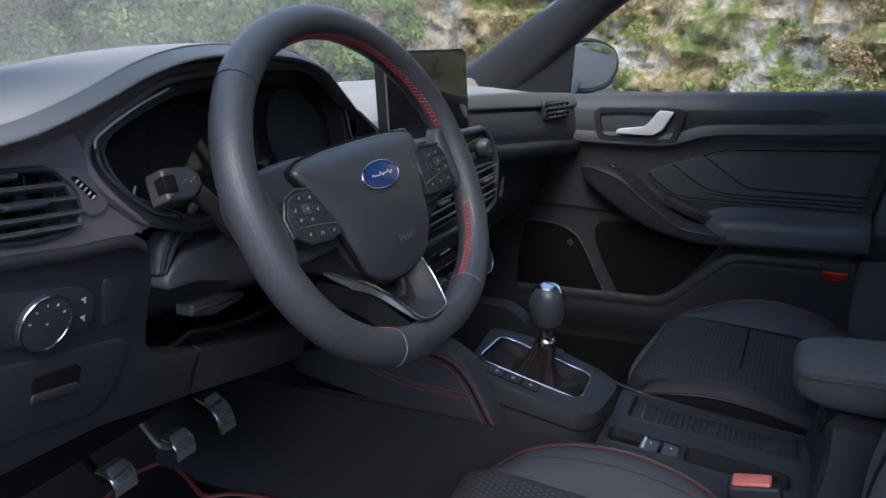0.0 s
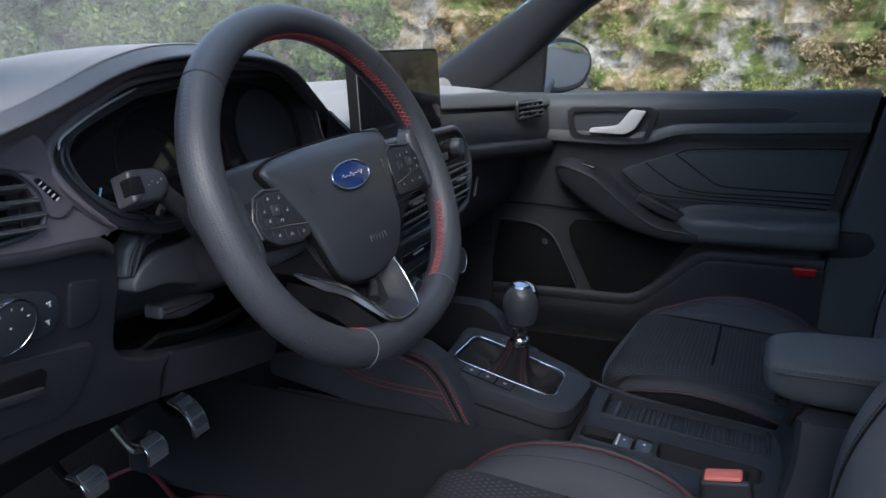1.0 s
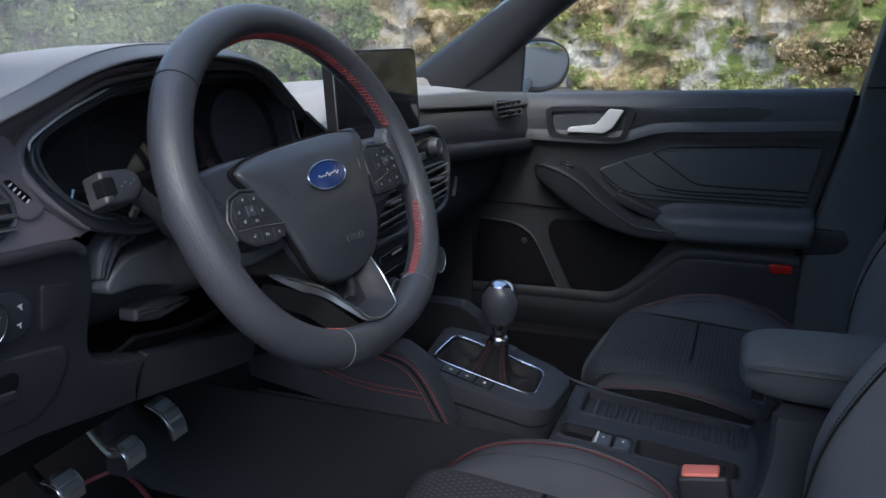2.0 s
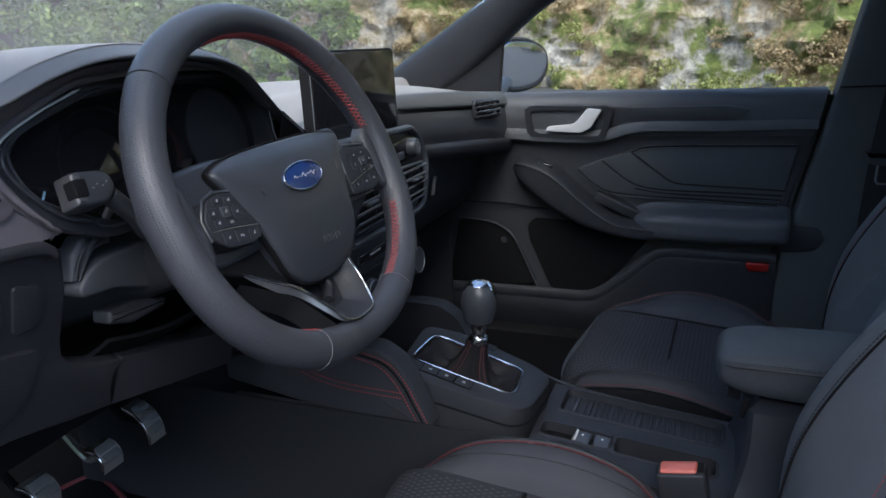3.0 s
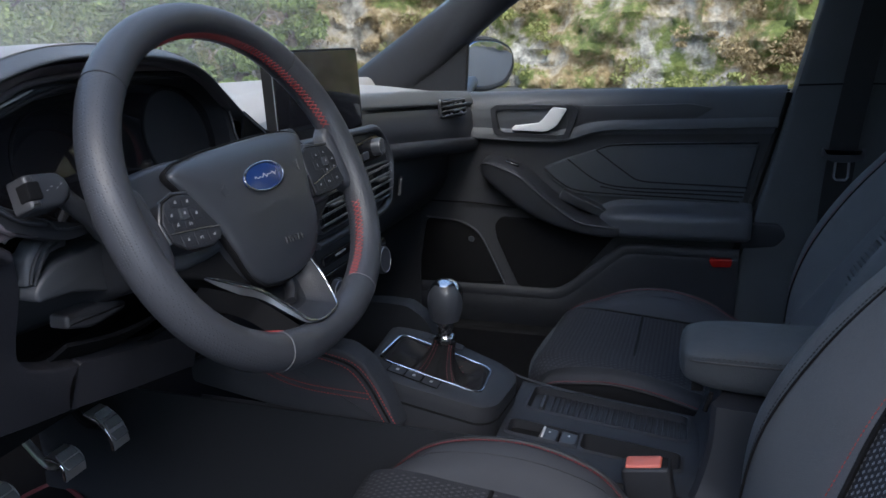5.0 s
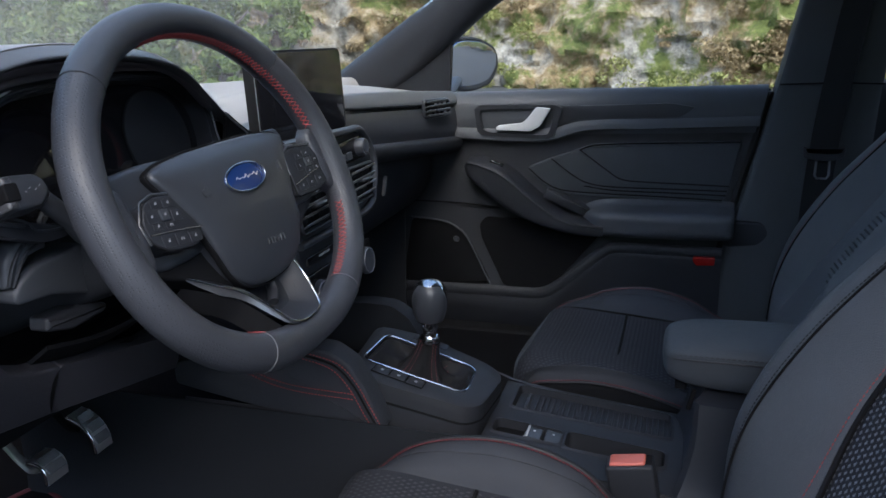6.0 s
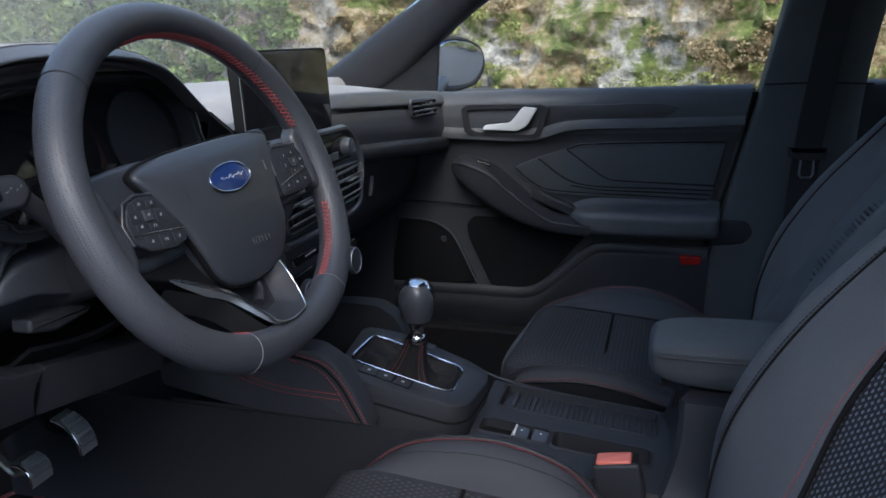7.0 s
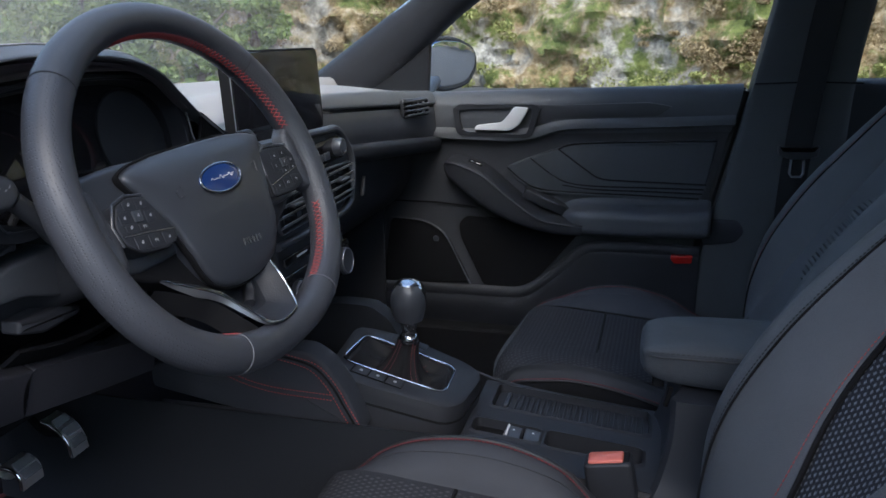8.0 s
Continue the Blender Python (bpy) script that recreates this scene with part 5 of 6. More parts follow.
for k, y in enumerate((0.03, 0.0)):
    part("button", plate([(0.052, y - 0.012), (0.068, y - 0.012), (0.069, y + 0.012), (0.052, y + 0.012)], 0.002, 0.003, pose(0, 0, 0.0014), 0.0006), HARD, surround)

# gear lever: boot, collar, knob
lever = thing("gear_lever", "chrome and black gear knob with red-stitched leather boot", "gear lever", BZ)


def boot_r(a, f):
    i = int(round((a + math.pi) / (2 * math.pi) * 64)) % 64
    x, y = H0[i]
    k = 1 - f
    w = 1 + 0.10 * math.sin(6 * a + 4 * f) * math.sin(math.pi * f)
    return x * k * w, y * k * w


rows = []
LX, LY, LZ = -0.008, 0.002, 0.040
for f, h in ((0.02, -0.004), (0.08, -0.002), (0.18, -0.009), (0.34, -0.016), (0.50, -0.015), (0.64, -0.003), (0.74, 0.014), (0.82, 0.031), (0.84, LZ)):
    row = []
    for k in range(64):
        a = -math.pi + 2 * math.pi * k / 64
        x, y = boot_r(a, min(f, 0.80))
        g = min(1, f / 0.8) ** 2
        row.append((x + LX * g, y + LY * g, h + (0.0045 * math.sin(5 * a + 1.0) + 0.0030 * math.sin(11 * a + 9 * f)) * math.sin(math.pi * min(1, f * 1.2))))
    rows.append(row)
part("boot", grid(rows, closed_v=True), BOOT, lever, "creased black leather boot")
for a in (-2.35, -0.75, 0.72, 2.4):
    i = int(round((a + math.pi) / (2 * math.pi) * 64)) % 64
    for di in (-1, 1):
        path = curve([rows[r][(i + di) % 64] for r in (0, 1, 2, 3, 4, 5, 6, 7, 8)], 4)
        c = np.array([LX, LY, 0])
        out = [p + 0.0012 * np.array([(p - c)[0], (p - c)[1], 0.03]) / (np.linalg.norm((p - c)[:2]) + 1e-6) for p in path]
        seam(out, STITCH, lever, 0.0042, 0.0030, 0.0006)
AX = Vector((0.0, -0.06, 1)).normalized()
up = basis((LX, LY, LZ - 0.004), (1, 0, 0), (0, math.cos(radians(13)), -math.sin(radians(13))))
part("collar", lathe([(0.012, 0), (0.0135, 0.002), (0.0135, 0.010), (0.0115, 0.013), (0.0098, 0.014), (0.0098, 0.020), (0.0108, 0.0215), (0.0115, 0.023), (0.0115, 0.031), (0.009, 0.033)], up), CHROME, lever, "turned chrome collar")
prof = [(0.013, 0.033), (0.0180, 0.034), (0.0215, 0.044), (0.0240, 0.057), (0.0240, 0.069), (0.0215, 0.0805), (0.0155, 0.0885), (0.0075, 0.0918), (0.0005, 0.0925)]
pts = curve([(r, 0, z) for r, z in prof], 3)
part("knob", lathe([(p[0], p[2]) for p in pts], up), CHROME, lever, "polished chrome knob")
panel = []
for k in range(11):
    z = 0.0355 + 0.0520 * k / 10
    r = float(np.interp(z, [p[2] for p in pts], [p[0] for p in pts])) + 0.0006
    half = 1.38 * math.sin(math.pi * (0.36 + 0.51 * k / 10)) ** 0.5
    panel.append([(r * math.cos(g), r * math.sin(g), z) for g in np.linspace(-math.pi + 0.18 - half, -math.pi + 0.18 + half, 15)])
b = grid(panel)
bmesh.ops.transform(b, matrix=up, verts=b.verts)
part("knob_leather", b, SATIN, lever, "black inlay of the knob")

# knee pads either side of the console, with red double stitching
def knee_pad(sx):
    kp = thing("knee_pad", "padded black knee rest with red double stitching", "knee pad", None, "knee pads")
    x = sx * 0.128
    rim = [(0.335, 0.604), (0.308, 0.613), (0.22, 0.641), (0.137, 0.647), (0.098, 0.645), (0.072, 0.629), (0.050, 0.594), (0.029, 0.540), (0.038, 0.536), (0.124, 0.542), (0.219, 0.553), (0.335, 0.572)]
    if sx > 0:
        rim = [(y, z - 0.022 * (z > 0.58)) for y, z in rim]
    drop = 0.022 if sx > 0 else 0.0
    o = ccw(rounded(rim, 0.008, 3))
    m = basis((x, 0, 0), (0, 1, 0), (0, 0, 1))
    if sx < 0:
        m = basis((x, 0, 0), (0, -1, 0), (0, 0, 1))
        o = ccw([(-u, v) for u, v in o])
    # passenger pad is the same padding with its shade put into the colour
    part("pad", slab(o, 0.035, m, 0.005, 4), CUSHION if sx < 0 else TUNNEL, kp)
    out = sx * 0.0010 + x
    pipe = [(0.150, 0.638), (0.120, 0.634), (0.089, 0.625), (0.067, 0.602), (0.050, 0.570), (0.035, 0.542)]
    for d in (-0.0055, 0.0065):
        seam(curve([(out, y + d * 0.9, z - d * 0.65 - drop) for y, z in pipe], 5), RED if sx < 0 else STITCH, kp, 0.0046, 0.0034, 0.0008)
    part("piping", sweep(curve([(out - sx * 0.0004, y, z - drop) for y, z in pipe], 5), 0.0014, sides=6), DARK, kp)
    for d in (drop, drop + 0.0075):
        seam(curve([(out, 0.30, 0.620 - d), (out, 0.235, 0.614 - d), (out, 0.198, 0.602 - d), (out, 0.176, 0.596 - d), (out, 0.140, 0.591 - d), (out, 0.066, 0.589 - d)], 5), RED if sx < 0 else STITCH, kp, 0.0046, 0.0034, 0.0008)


knee_pad(-1)
knee_pad(1)

# armrest on its box
arm = thing("armrest", "padded black centre armrest with stitched seam", "armrest")
rows = []
for y, hw, top, bot in ((-0.306, 0.020, 0.638, 0.630), (-0.309, 0.048, 0.648, 0.623), (-0.321, 0.064, 0.657, 0.615), (-0.36, 0.072, 0.664, 0.609), (-0.46, 0.074, 0.667, 0.606), (-0.60, 0.074, 0.667, 0.606), (-0.66, 0.066, 0.660, 0.612)):
    c, h = 0.014, top - bot
    rows.append([(c - hw, y, bot + 0.60 * h), (c - hw * 0.97, y, bot + 0.82 * h), (c - hw * 0.74, y, top - 0.05 * h), (c - hw * 0.1, y, top), (c + hw * 0.55, y, top - 0.12 * h), (c + hw * 0.90, y, top - 0.34 * h), (c + hw, y, bot + 0.55 * h), (c + hw * 0.96, y, bot + 0.12 * h), (c + hw * 0.7, y, bot), (c - hw * 0.7, y, bot), (c - hw * 0.96, y, bot + 0.12 * h)])
part("lid_pad", skin(rows, 5, 4, 0, True, True), LEATHER, arm)
line = [(0.014 - hw * 1.005, y - 0.001, bot + 0.70 * (top - bot)) for y, hw, top, bot in ((-0.309, 0.040, 0.648, 0.623), (-0.321, 0.0645, 0.657, 0.615), (-0.36, 0.0722, 0.664, 0.609), (-0.46, 0.0745, 0.667, 0.606), (-0.60, 0.0745, 0.667, 0.606))]
part("piping", sweep(curve(line, 6), 0.0012, sides=6), BLACKTHREAD, arm)
seam(curve(line, 6), BLACKTHREAD, arm, 0.006, 0.004, 0.0007, (-0.0006, 0, 0.006))
part("hinge_latch", box(0.03, 0.014, 0.012, pose(-0.02, -0.33, 0.598), 0.002, 0.003), DARK, arm)
rows = [[(-w, y, z), (-w * 0.5, y - 0.006, z), (w * 0.5, y - 0.006, z), (w, y, z), (w, y - 0.1, z), (w, -0.62, z), (0, -0.64, z), (-w, -0.62, z), (-w, y - 0.1, z)] for w, y, z in ((0.114, -0.326, TZ - 0.034), (0.099, -0.338, TZ - 0.010), (0.088, -0.350, TZ + 0.04), (0.080, -0.352, 0.602))]
box_ = thing("armrest_box", "black storage box under the armrest", "storage box")
part("box_body", skin(rows, 3, 3, 0, True, True), HARD, box_)
part("strut", sweep([(-0.050, -0.340, 0.58), (-0.052, -0.346, 0.606)], 0.003, sides=8), DARK, box_)


# ---- passenger door ----
door = thing("passenger_door", "closed black-trimmed passenger door with silver handle", "car door")


def door_rear(z):
    return -0.466 + 0.234 * (0.897 - z)


def belt_z(y):
    return 0.868 + 0.022 * (0.17 - y)


# main panel: belt roll, upper trim, step, middle, lower
PROFILE = [(0.715, 0.006), (0.700, 0.012), (0.680, 0.008), (0.668, -0.006), (0.664, -0.030), (0.664, -0.045), (0.668, -0.072)]
rows = []
for f in (0, 0.15, 0.3, 0.45, 0.6, 0.75, 0.9, 1.0):
    y = 0.20 + (door_rear(0.88) - 0.20) * f
    rows.append([(x, y + (0.234 * (-dz) * f), belt_z(y) + dz) for x, dz in PROFILE])
part("upper_trim", skin(rows, 3, 3, -0.004), SOFT, door, "soft-touch upper door trim")
# wavy lower edge of the upper trim, standing proud
edge = [(0.661, 0.19, 0.794), (0.660, 0.087, 0.790), (0.660, 0.02, 0.788), (0.660, -0.03, 0.789), (0.660, -0.065, 0.795), (0.661, -0.104, 0.808), (0.662, -0.155, 0.814), (0.663, -0.254, 0.816), (0.665, -0.36, 0.820), (0.667, -0.452, 0.824)]
part("trim_lip", sweep(curve(edge, 6), 0.0035, 0.004, ref=(1, 0, 0), sides=12), SOFT, door)
rows = [[(0.668, y, z + 0.028), (0.660, y, z + 0.012), (0.658, y, z)] for _, y, z in curve(edge, 2)]
part("trim_flank", skin(rows, 2, 3, 0.003), SOFT, door)
rows = []
for y0 in (0.30, 0.20, 0.10, 0.0, -0.1, -0.2, -0.3, -0.40, -0.465):
    rows.append([(x, y0 + 0.234 * (0.9 - z) * min(1.0, max(0.0, (-y0 - 0.1) / 0.365)), z) for x, z in ((0.672, 0.83), (0.676, 0.79), (0.678, 0.73), (0.676, 0.66), (0.672, 0.60), (0.668, 0.52), (0.664, 0.44), (0.660, 0.36))])
part("main_panel", skin(rows, 3, 3, -0.01), DECOR, door)
outer = [[(x, y, z) for x, z in ((0.725, 0.855), (0.80, 0.78), (0.84, 0.62), (0.82, 0.40), (0.76, 0.30))] for y in (0.80, 0.40, 0.0, -0.385)]
part("outer_skin", skin(outer, 3, 4, 0.003), PAINT, door, "blue painted door skin")
part("window_seal", sweep([(0.705, 0.20, belt_z(0.20) + 0.004), (0.705, -0.15, belt_z(-0.15) + 0.004), (0.705, -0.47, belt_z(-0.47) + 0.004)], 0.006, 0.004, sides=8), RUBBER, door)
gl = part("window_glass", skin([[(0.712 - 0.10 * t * t - 0.02 * t, y + 0.0 * t, 0.88 + 0.44 * t) for y in (0.20, -0.05, -0.25, -0.50)] for t in (0, 0.4, 0.7, 1.0)], 3, 2, 0.004), GLASS, door, "clear side window")
gl.visible_shadow = False

def resample2(pts, r, c):
    """A rounded outline, sampled evenly round its middle c."""
    o = [(x - c[0], y - c[1]) for x, y in ccw(rounded(pts, r, 4))]
    return [(x + c[0], y + c[1]) for x, y in resample(o, 48)]


# handle in its recess
HP = basis((0.655, 0.0, 0.0), (0, -1, 0), (0, 0, 1))
part("handle_frame", (lambda o, i: grid([[(x, y, -0.012) for x, y in o], [(x, y, 0.002) for x, y in o], [(x, y, 0.002) for x, y in i], [(x, y, -0.010) for x, y in i]], closed_v=True))(resample2([(-0.112, 0.862), (-0.104, 0.798), (0.055, 0.792), (0.078, 0.863)], 0.012, (-0.02, 0.83)), resample2([(-0.100, 0.853), (-0.092, 0.806), (0.046, 0.800), (0.062, 0.855)], 0.010, (-0.02, 0.83))), HARD, door).matrix_local = HP
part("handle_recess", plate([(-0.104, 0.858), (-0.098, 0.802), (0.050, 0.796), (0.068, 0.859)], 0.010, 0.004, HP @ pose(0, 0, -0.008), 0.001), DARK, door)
lever_pts = [(-0.064, 0.811), (0.010, 0.809), (0.030, 0.820), (0.052, 0.856), (0.022, 0.859), (0.002, 0.834), (-0.008, 0.826), (-0.060, 0.820)]
part("handle", plate(lever_pts, 0.004, 0.010, HP @ pose(0, 0, 0.009), 0.0015, 0.0, 3), SILVER, door, "satin silver pull handle")
# tapering decor blade behind the handle
blade = [(0.052, 0.860), (0.16, 0.862), (0.29, 0.866), (0.335, 0.858), (0.305, 0.838), (0.20, 0.836), (0.10, 0.832), (0.052, 0.812)]
part("decor_blade", plate(blade, 0.006, 0.004, HP @ pose(0, 0, -0.004), 0.0012), DECOR, door, "dark satin decor blade")
part("blade_line", sweep([(0.6585, -0.06, 0.8600), (0.6585, -0.11, 0.8615)], 0.0007, sides=6), SATIN, door, "thin bright line")

# quilted insert: lines that sweep down and run back
insert = plate([(0.000, 0.730), (0.051, 0.751), (0.110, 0.771), (0.135, 0.781), (0.200, 0.785), (0.424, 0.792), (0.405, 0.696), (0.395, 0.668), (0.16, 0.672), (0.073, 0.678), (0.032, 0.701)], 0.006, 0.01, basis((0.6690, 0, 0), (0, -1, 0), (0, 0, 1)), 0.003)
part("insert", insert, LEATHER, door, "quilted leatherette insert")
QUILT = (
    ((0.002, 0.728), (0.035, 0.700), (0.073, 0.683), (0.159, 0.678), (0.261, 0.676), (0.394, 0.672)),
    ((0.051, 0.749), (0.099, 0.713), (0.133, 0.698), (0.185, 0.6925), (0.290, 0.692), (0.402, 0.691)),
    ((0.120, 0.693), (0.185, 0.6855), (0.310, 0.684), (0.400, 0.682)),
    ((0.110, 0.769), (0.164, 0.729), (0.197, 0.709), (0.247, 0.705), (0.330, 0.703), (0.406, 0.701)),
    ((0.110, 0.769), (0.135, 0.778), (0.181, 0.782), (0.300, 0.786), (0.420, 0.789)),
)
for pts in QUILT:
    part("insert_groove", sweep(curve([(0.6686, -y, z) for y, z in pts], 6), 0.0015, 0.0010, ref=(1, 0, 0), sides=8), DARK, door)
    part("insert_ridge", sweep(curve([(0.6694, -y - 0.0006, z - 0.0038) for y, z in pts], 6), 0.0026, 0.0014, ref=(1, 0, 0), sides=8), LEATHER, door)

# arm pull and armrest
def pull_rows():
    """Sections of the grab handle from its front tip down to the armrest: top edge and bottom edge heights."""
    out = []
    for y, top, bot, x in ((0.132, 0.738, 0.726, 0.640), (0.120, 0.750, 0.714, 0.618), (0.095, 0.751, 0.695, 0.606), (0.041, 0.733, 0.655, 0.600), (-0.018, 0.684, 0.625, 0.598), (-0.078, 0.640, 0.608, 0.598), (-0.120, 0.630, 0.601, 0.600), (-0.168, 0.624, 0.599, 0.604)):
        h = top - bot
        out.append([(0.668, y, top + 0.002), (x + 0.030, y, top + 0.001), (x + 0.006, y, top - 0.002), (x, y, top - 0.10 * h - 0.003), (x + 0.001, y, bot + 0.25 * h), (x + 0.010, y, bot + 0.02 * h), (x + 0.036, y, bot), (0.668, y, bot + 0.004)])
    return out


part("arm_pull", skin(pull_rows(), 5, 3, 0, False, False), HARD, door, "curved grab handle")
part("pull_bead", sweep(curve([(r[3][0] + 0.0006, r[3][1], r[3][2] + 0.002) for r in pull_rows()[1:]], 5), 0.0032, 0.0042, ref=(1, 0, 0), sides=8), HARD, door)
part("window_switch", box(0.030, 0.012, 0.006, pose(0.634, 0.060, 0.7405, 0, -18, 90), 0.002, 0.003), GLOSS, door)
rows = []
for y, hw, top, bot in ((-0.120, 0.010, 0.640, 0.610), (-0.15, 0.030, 0.652, 0.602), (-0.20, 0.034, 0.657, 0.600), (-0.30, 0.034, 0.657, 0.600), (-0.40, 0.032, 0.658, 0.602), (-0.418, 0.026, 0.655, 0.606)):
    rows.append([(0.672, y, top + 0.012), (0.655, y, top + 0.002), (0.672 - 2.0 * hw * 0.9, y, top - 0.006), (0.672 - 2.0 * hw, y, (top + bot) / 2), (0.672 - 1.8 * hw, y, bot + 0.004), (0.672, y, bot - 0.014)])
part("armrest", skin(rows, 4, 4, 0, False), SOFT, door, "padded door armrest")
part("rest_pad", plate([(0.035, 0.668), (0.13, 0.628), (0.155, 0.640), (0.08, 0.672), (0.045, 0.690)], 0.008, 0.03, basis((0.648, 0, 0), (0, -1, 0), (0, 0, 1)), 0.004), HARD, door)

# lower door: speaker grille, map pocket with its sloping rim, reflector
LP = basis((0.655, 0, 0), (0, -1, 0), (0, 0, 1))
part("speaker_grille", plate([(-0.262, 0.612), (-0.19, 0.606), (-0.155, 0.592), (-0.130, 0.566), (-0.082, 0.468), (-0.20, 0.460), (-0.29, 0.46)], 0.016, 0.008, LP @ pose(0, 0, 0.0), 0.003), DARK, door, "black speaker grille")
part("grille_rim", sweep(curve([(0.652, 0.262, 0.614), (0.651, 0.190, 0.609), (0.650, 0.153, 0.594), (0.649, 0.128, 0.566), (0.648, 0.080, 0.466)], 6), 0.0018, 0.0022, ref=(1, 0, 0), sides=8), SOFT, door)
part("lock_stud", lathe([(0.007, 0), (0.006, 0.003), (0.001, 0.0035)], basis((0.654, 0.158, 0.567), (0, -1, 0), (0, 0, 1))), SATIN, door, "small metal stud")
# flat near-black sheet; the pocket's inner shade is put into the colour
part("pocket_back", plate([(-0.106, 0.602), (-0.090, 0.620), (0.03, 0.617), (0.155, 0.590), (0.05, 0.462), (-0.052, 0.462), (-0.101, 0.570)], 0.010, 0.004, LP @ pose(0, 0, -0.004), 0.001), DARK, door, "near-black back of the map pocket, its shade painted")
rim = [(0.640, 0.30, 0.452), (0.638, 0.10, 0.456), (0.636, 0.02, 0.457), (0.636, -0.045, 0.462), (0.638, -0.10, 0.500), (0.640, -0.165, 0.557), (0.642, -0.20, 0.568), (0.644, -0.30, 0.568), (0.646, -0.40, 0.566)]
part("pocket_rim", sweep(curve(rim, 6), 0.014, 0.008, ref=(1, 0, 0), sides=12), HARD, door, "rolled rim of the map pocket")
rows = [[(x, y, z), (x - 0.004, y, z - 0.03), (x + 0.004, y, 0.40), (0.66, y, 0.36)] for x, y, z in curve(rim, 3)]
part("pocket_front", skin(rows, 2, 4, 0.004), HARD, door)
part("reflector", plate([(0.345, 0.563), (0.388, 0.563), (0.386, 0.548), (0.352, 0.546), (0.345, 0.555)], 0.003, 0.012, LP @ pose(0, 0, 0.030), 0.0015), REDGLASS, door, "red door-edge reflector")
part("panel_joint", sweep([(0.668, 0.26, 0.648), (0.668, 0.16, 0.647), (0.666, 0.06, 0.640)], 0.0016, sides=6), DARK, door)
part("door_seal", sweep([(0.684, door_rear(z) - 0.005, z) for z in (0.886, 0.80, 0.70, 0.58, 0.40)], 0.008, 0.012, ref=(1, 0, 0), sides=8), RUBBER, door, "black rubber seal")

# door mirror outside the window
mirror = thing("door_mirror", "blue-backed passenger door mirror", "door mirror")
MC = (0.955, 0.192, 0.928)
MB = basis(MC, (1, -0.52, 0), (0.020, 0.050, 1))
mo = [(-0.095, -0.050), (-0.02, -0.062), (0.055, -0.050), (0.085, -0.010), (0.078, 0.030), (0.02, 0.056), (-0.06, 0.062), (-0.100, 0.050)]
part("housing", plate(mo, 0.030, 0.09, MB, 0.006), PAINT, mirror, "blue painted housing")
part("frame", sweep([(x, y, z) for x, y, z in [MB @ Vector((u, v, 0.001)) for u, v in ccw(rounded(mo, 0.03, 5))]], 0.006, 0.006, ref=tuple(MB.to_3x3() @ Vector((0, 0, 1))), sides=8, closed=True), RUBBER, mirror, "black frame")
part("mirror_glass", plate([(x * 0.9, y * 0.9) for x, y in mo], 0.026, 0.002, MB @ pose(0, 0, 0.0105, 8), 0.0005), MIRROR, mirror, "mirror glass")
part("foot", sweep(curve([(0.72, 0.22, 0.865), (0.80, 0.23, 0.868), (0.90, 0.235, 0.89)], 5), 0.03, 0.02, sides=10), SATIN, mirror)

# ---- passenger pillars ----
pillar_a = thing("a_pillar", "dark trimmed windscreen pillar on the passenger side", "pillar", None, "", "structure")
rows = []
for k in (-0.15, 0.3, 0.8, 1.3, 1.8, 2.3):
    x = 0.680 - 0.034 * k
    uy, uz, ly = 0.44 - 0.255 * k, 0.926 + 0.162 * k, 0.300 - 0.255 * k
    lz = float(np.interp(-ly, (-0.34, -0.30, -0.255, -0.184, -0.117, -0.053, 0.30), (0.860, 0.872, 0.906, 0.981, 1.030, 1.072, 1.280)))
    rows.append([(x + 0.05, uy + 0.01, uz), (x + 0.012, uy, uz), (x - 0.012, uy * 0.8 + ly * 0.2, uz * 0.8 + lz * 0.2 + 0.004), (x - 0.020, uy * 0.5 + ly * 0.5, uz * 0.5 + lz * 0.5), (x - 0.010, uy * 0.15 + ly * 0.85, uz * 0.15 + lz * 0.85), (x + 0.012, ly, lz), (x + 0.05, ly, lz)])
part("pillar_trim", skin(rows, 4, 4, 0.004), HARD, pillar_a)
part("mirror_triangle", skin([[(0.684, 0.33 - 0.16 * k, 0.868), (0.682, 0.32 - 0.150 * k, 0.90 + 0.02 * k), (0.680, 0.30 - 0.135 * k, 0.925 + 0.080 * k)] for k in (0, 0.5, 1)], 3, 3, 0.004), TUNNEL, pillar_a, "black mirror triangle")
part("window_post", sweep([(0.690, 0.180, 0.86), (0.688, 0.172, 0.94), (0.682, 0.166, 1.0)], 0.006, 0.006, ref=(1, 0, 0), sides=8), RUBBER, pillar_a, "black window channel")
pillar_b = thing("b_pillar", "black middle door pillar with belt guide", "pillar", None, "", "structure")
rows = []
for z, yf, yr, x in ((0.36, -0.356, -0.64, 0.645), (0.44, -0.375, -0.64, 0.645), (0.58, -0.408, -0.645, 0.650), (0.72, -0.440, -0.648, 0.655), (0.90, -0.478, -0.655, 0.655), (1.05, -0.506, -0.672, 0.640), (1.18, -0.536, -0.69, 0.618), (1.31, -0.566, -0.71, 0.595)):
    rows.append([(x + 0.045, yf + 0.002, z), (x + 0.012, yf, z), (x, yf - 0.012, z), (x - 0.006, (yf + yr) / 2, z), (x, yr + 0.012, z), (x + 0.012, yr, z), (x + 0.05, yr, z)])
part("pillar_trim", skin(rows, 4, 4, 0.004), PILLAR, pillar_b)
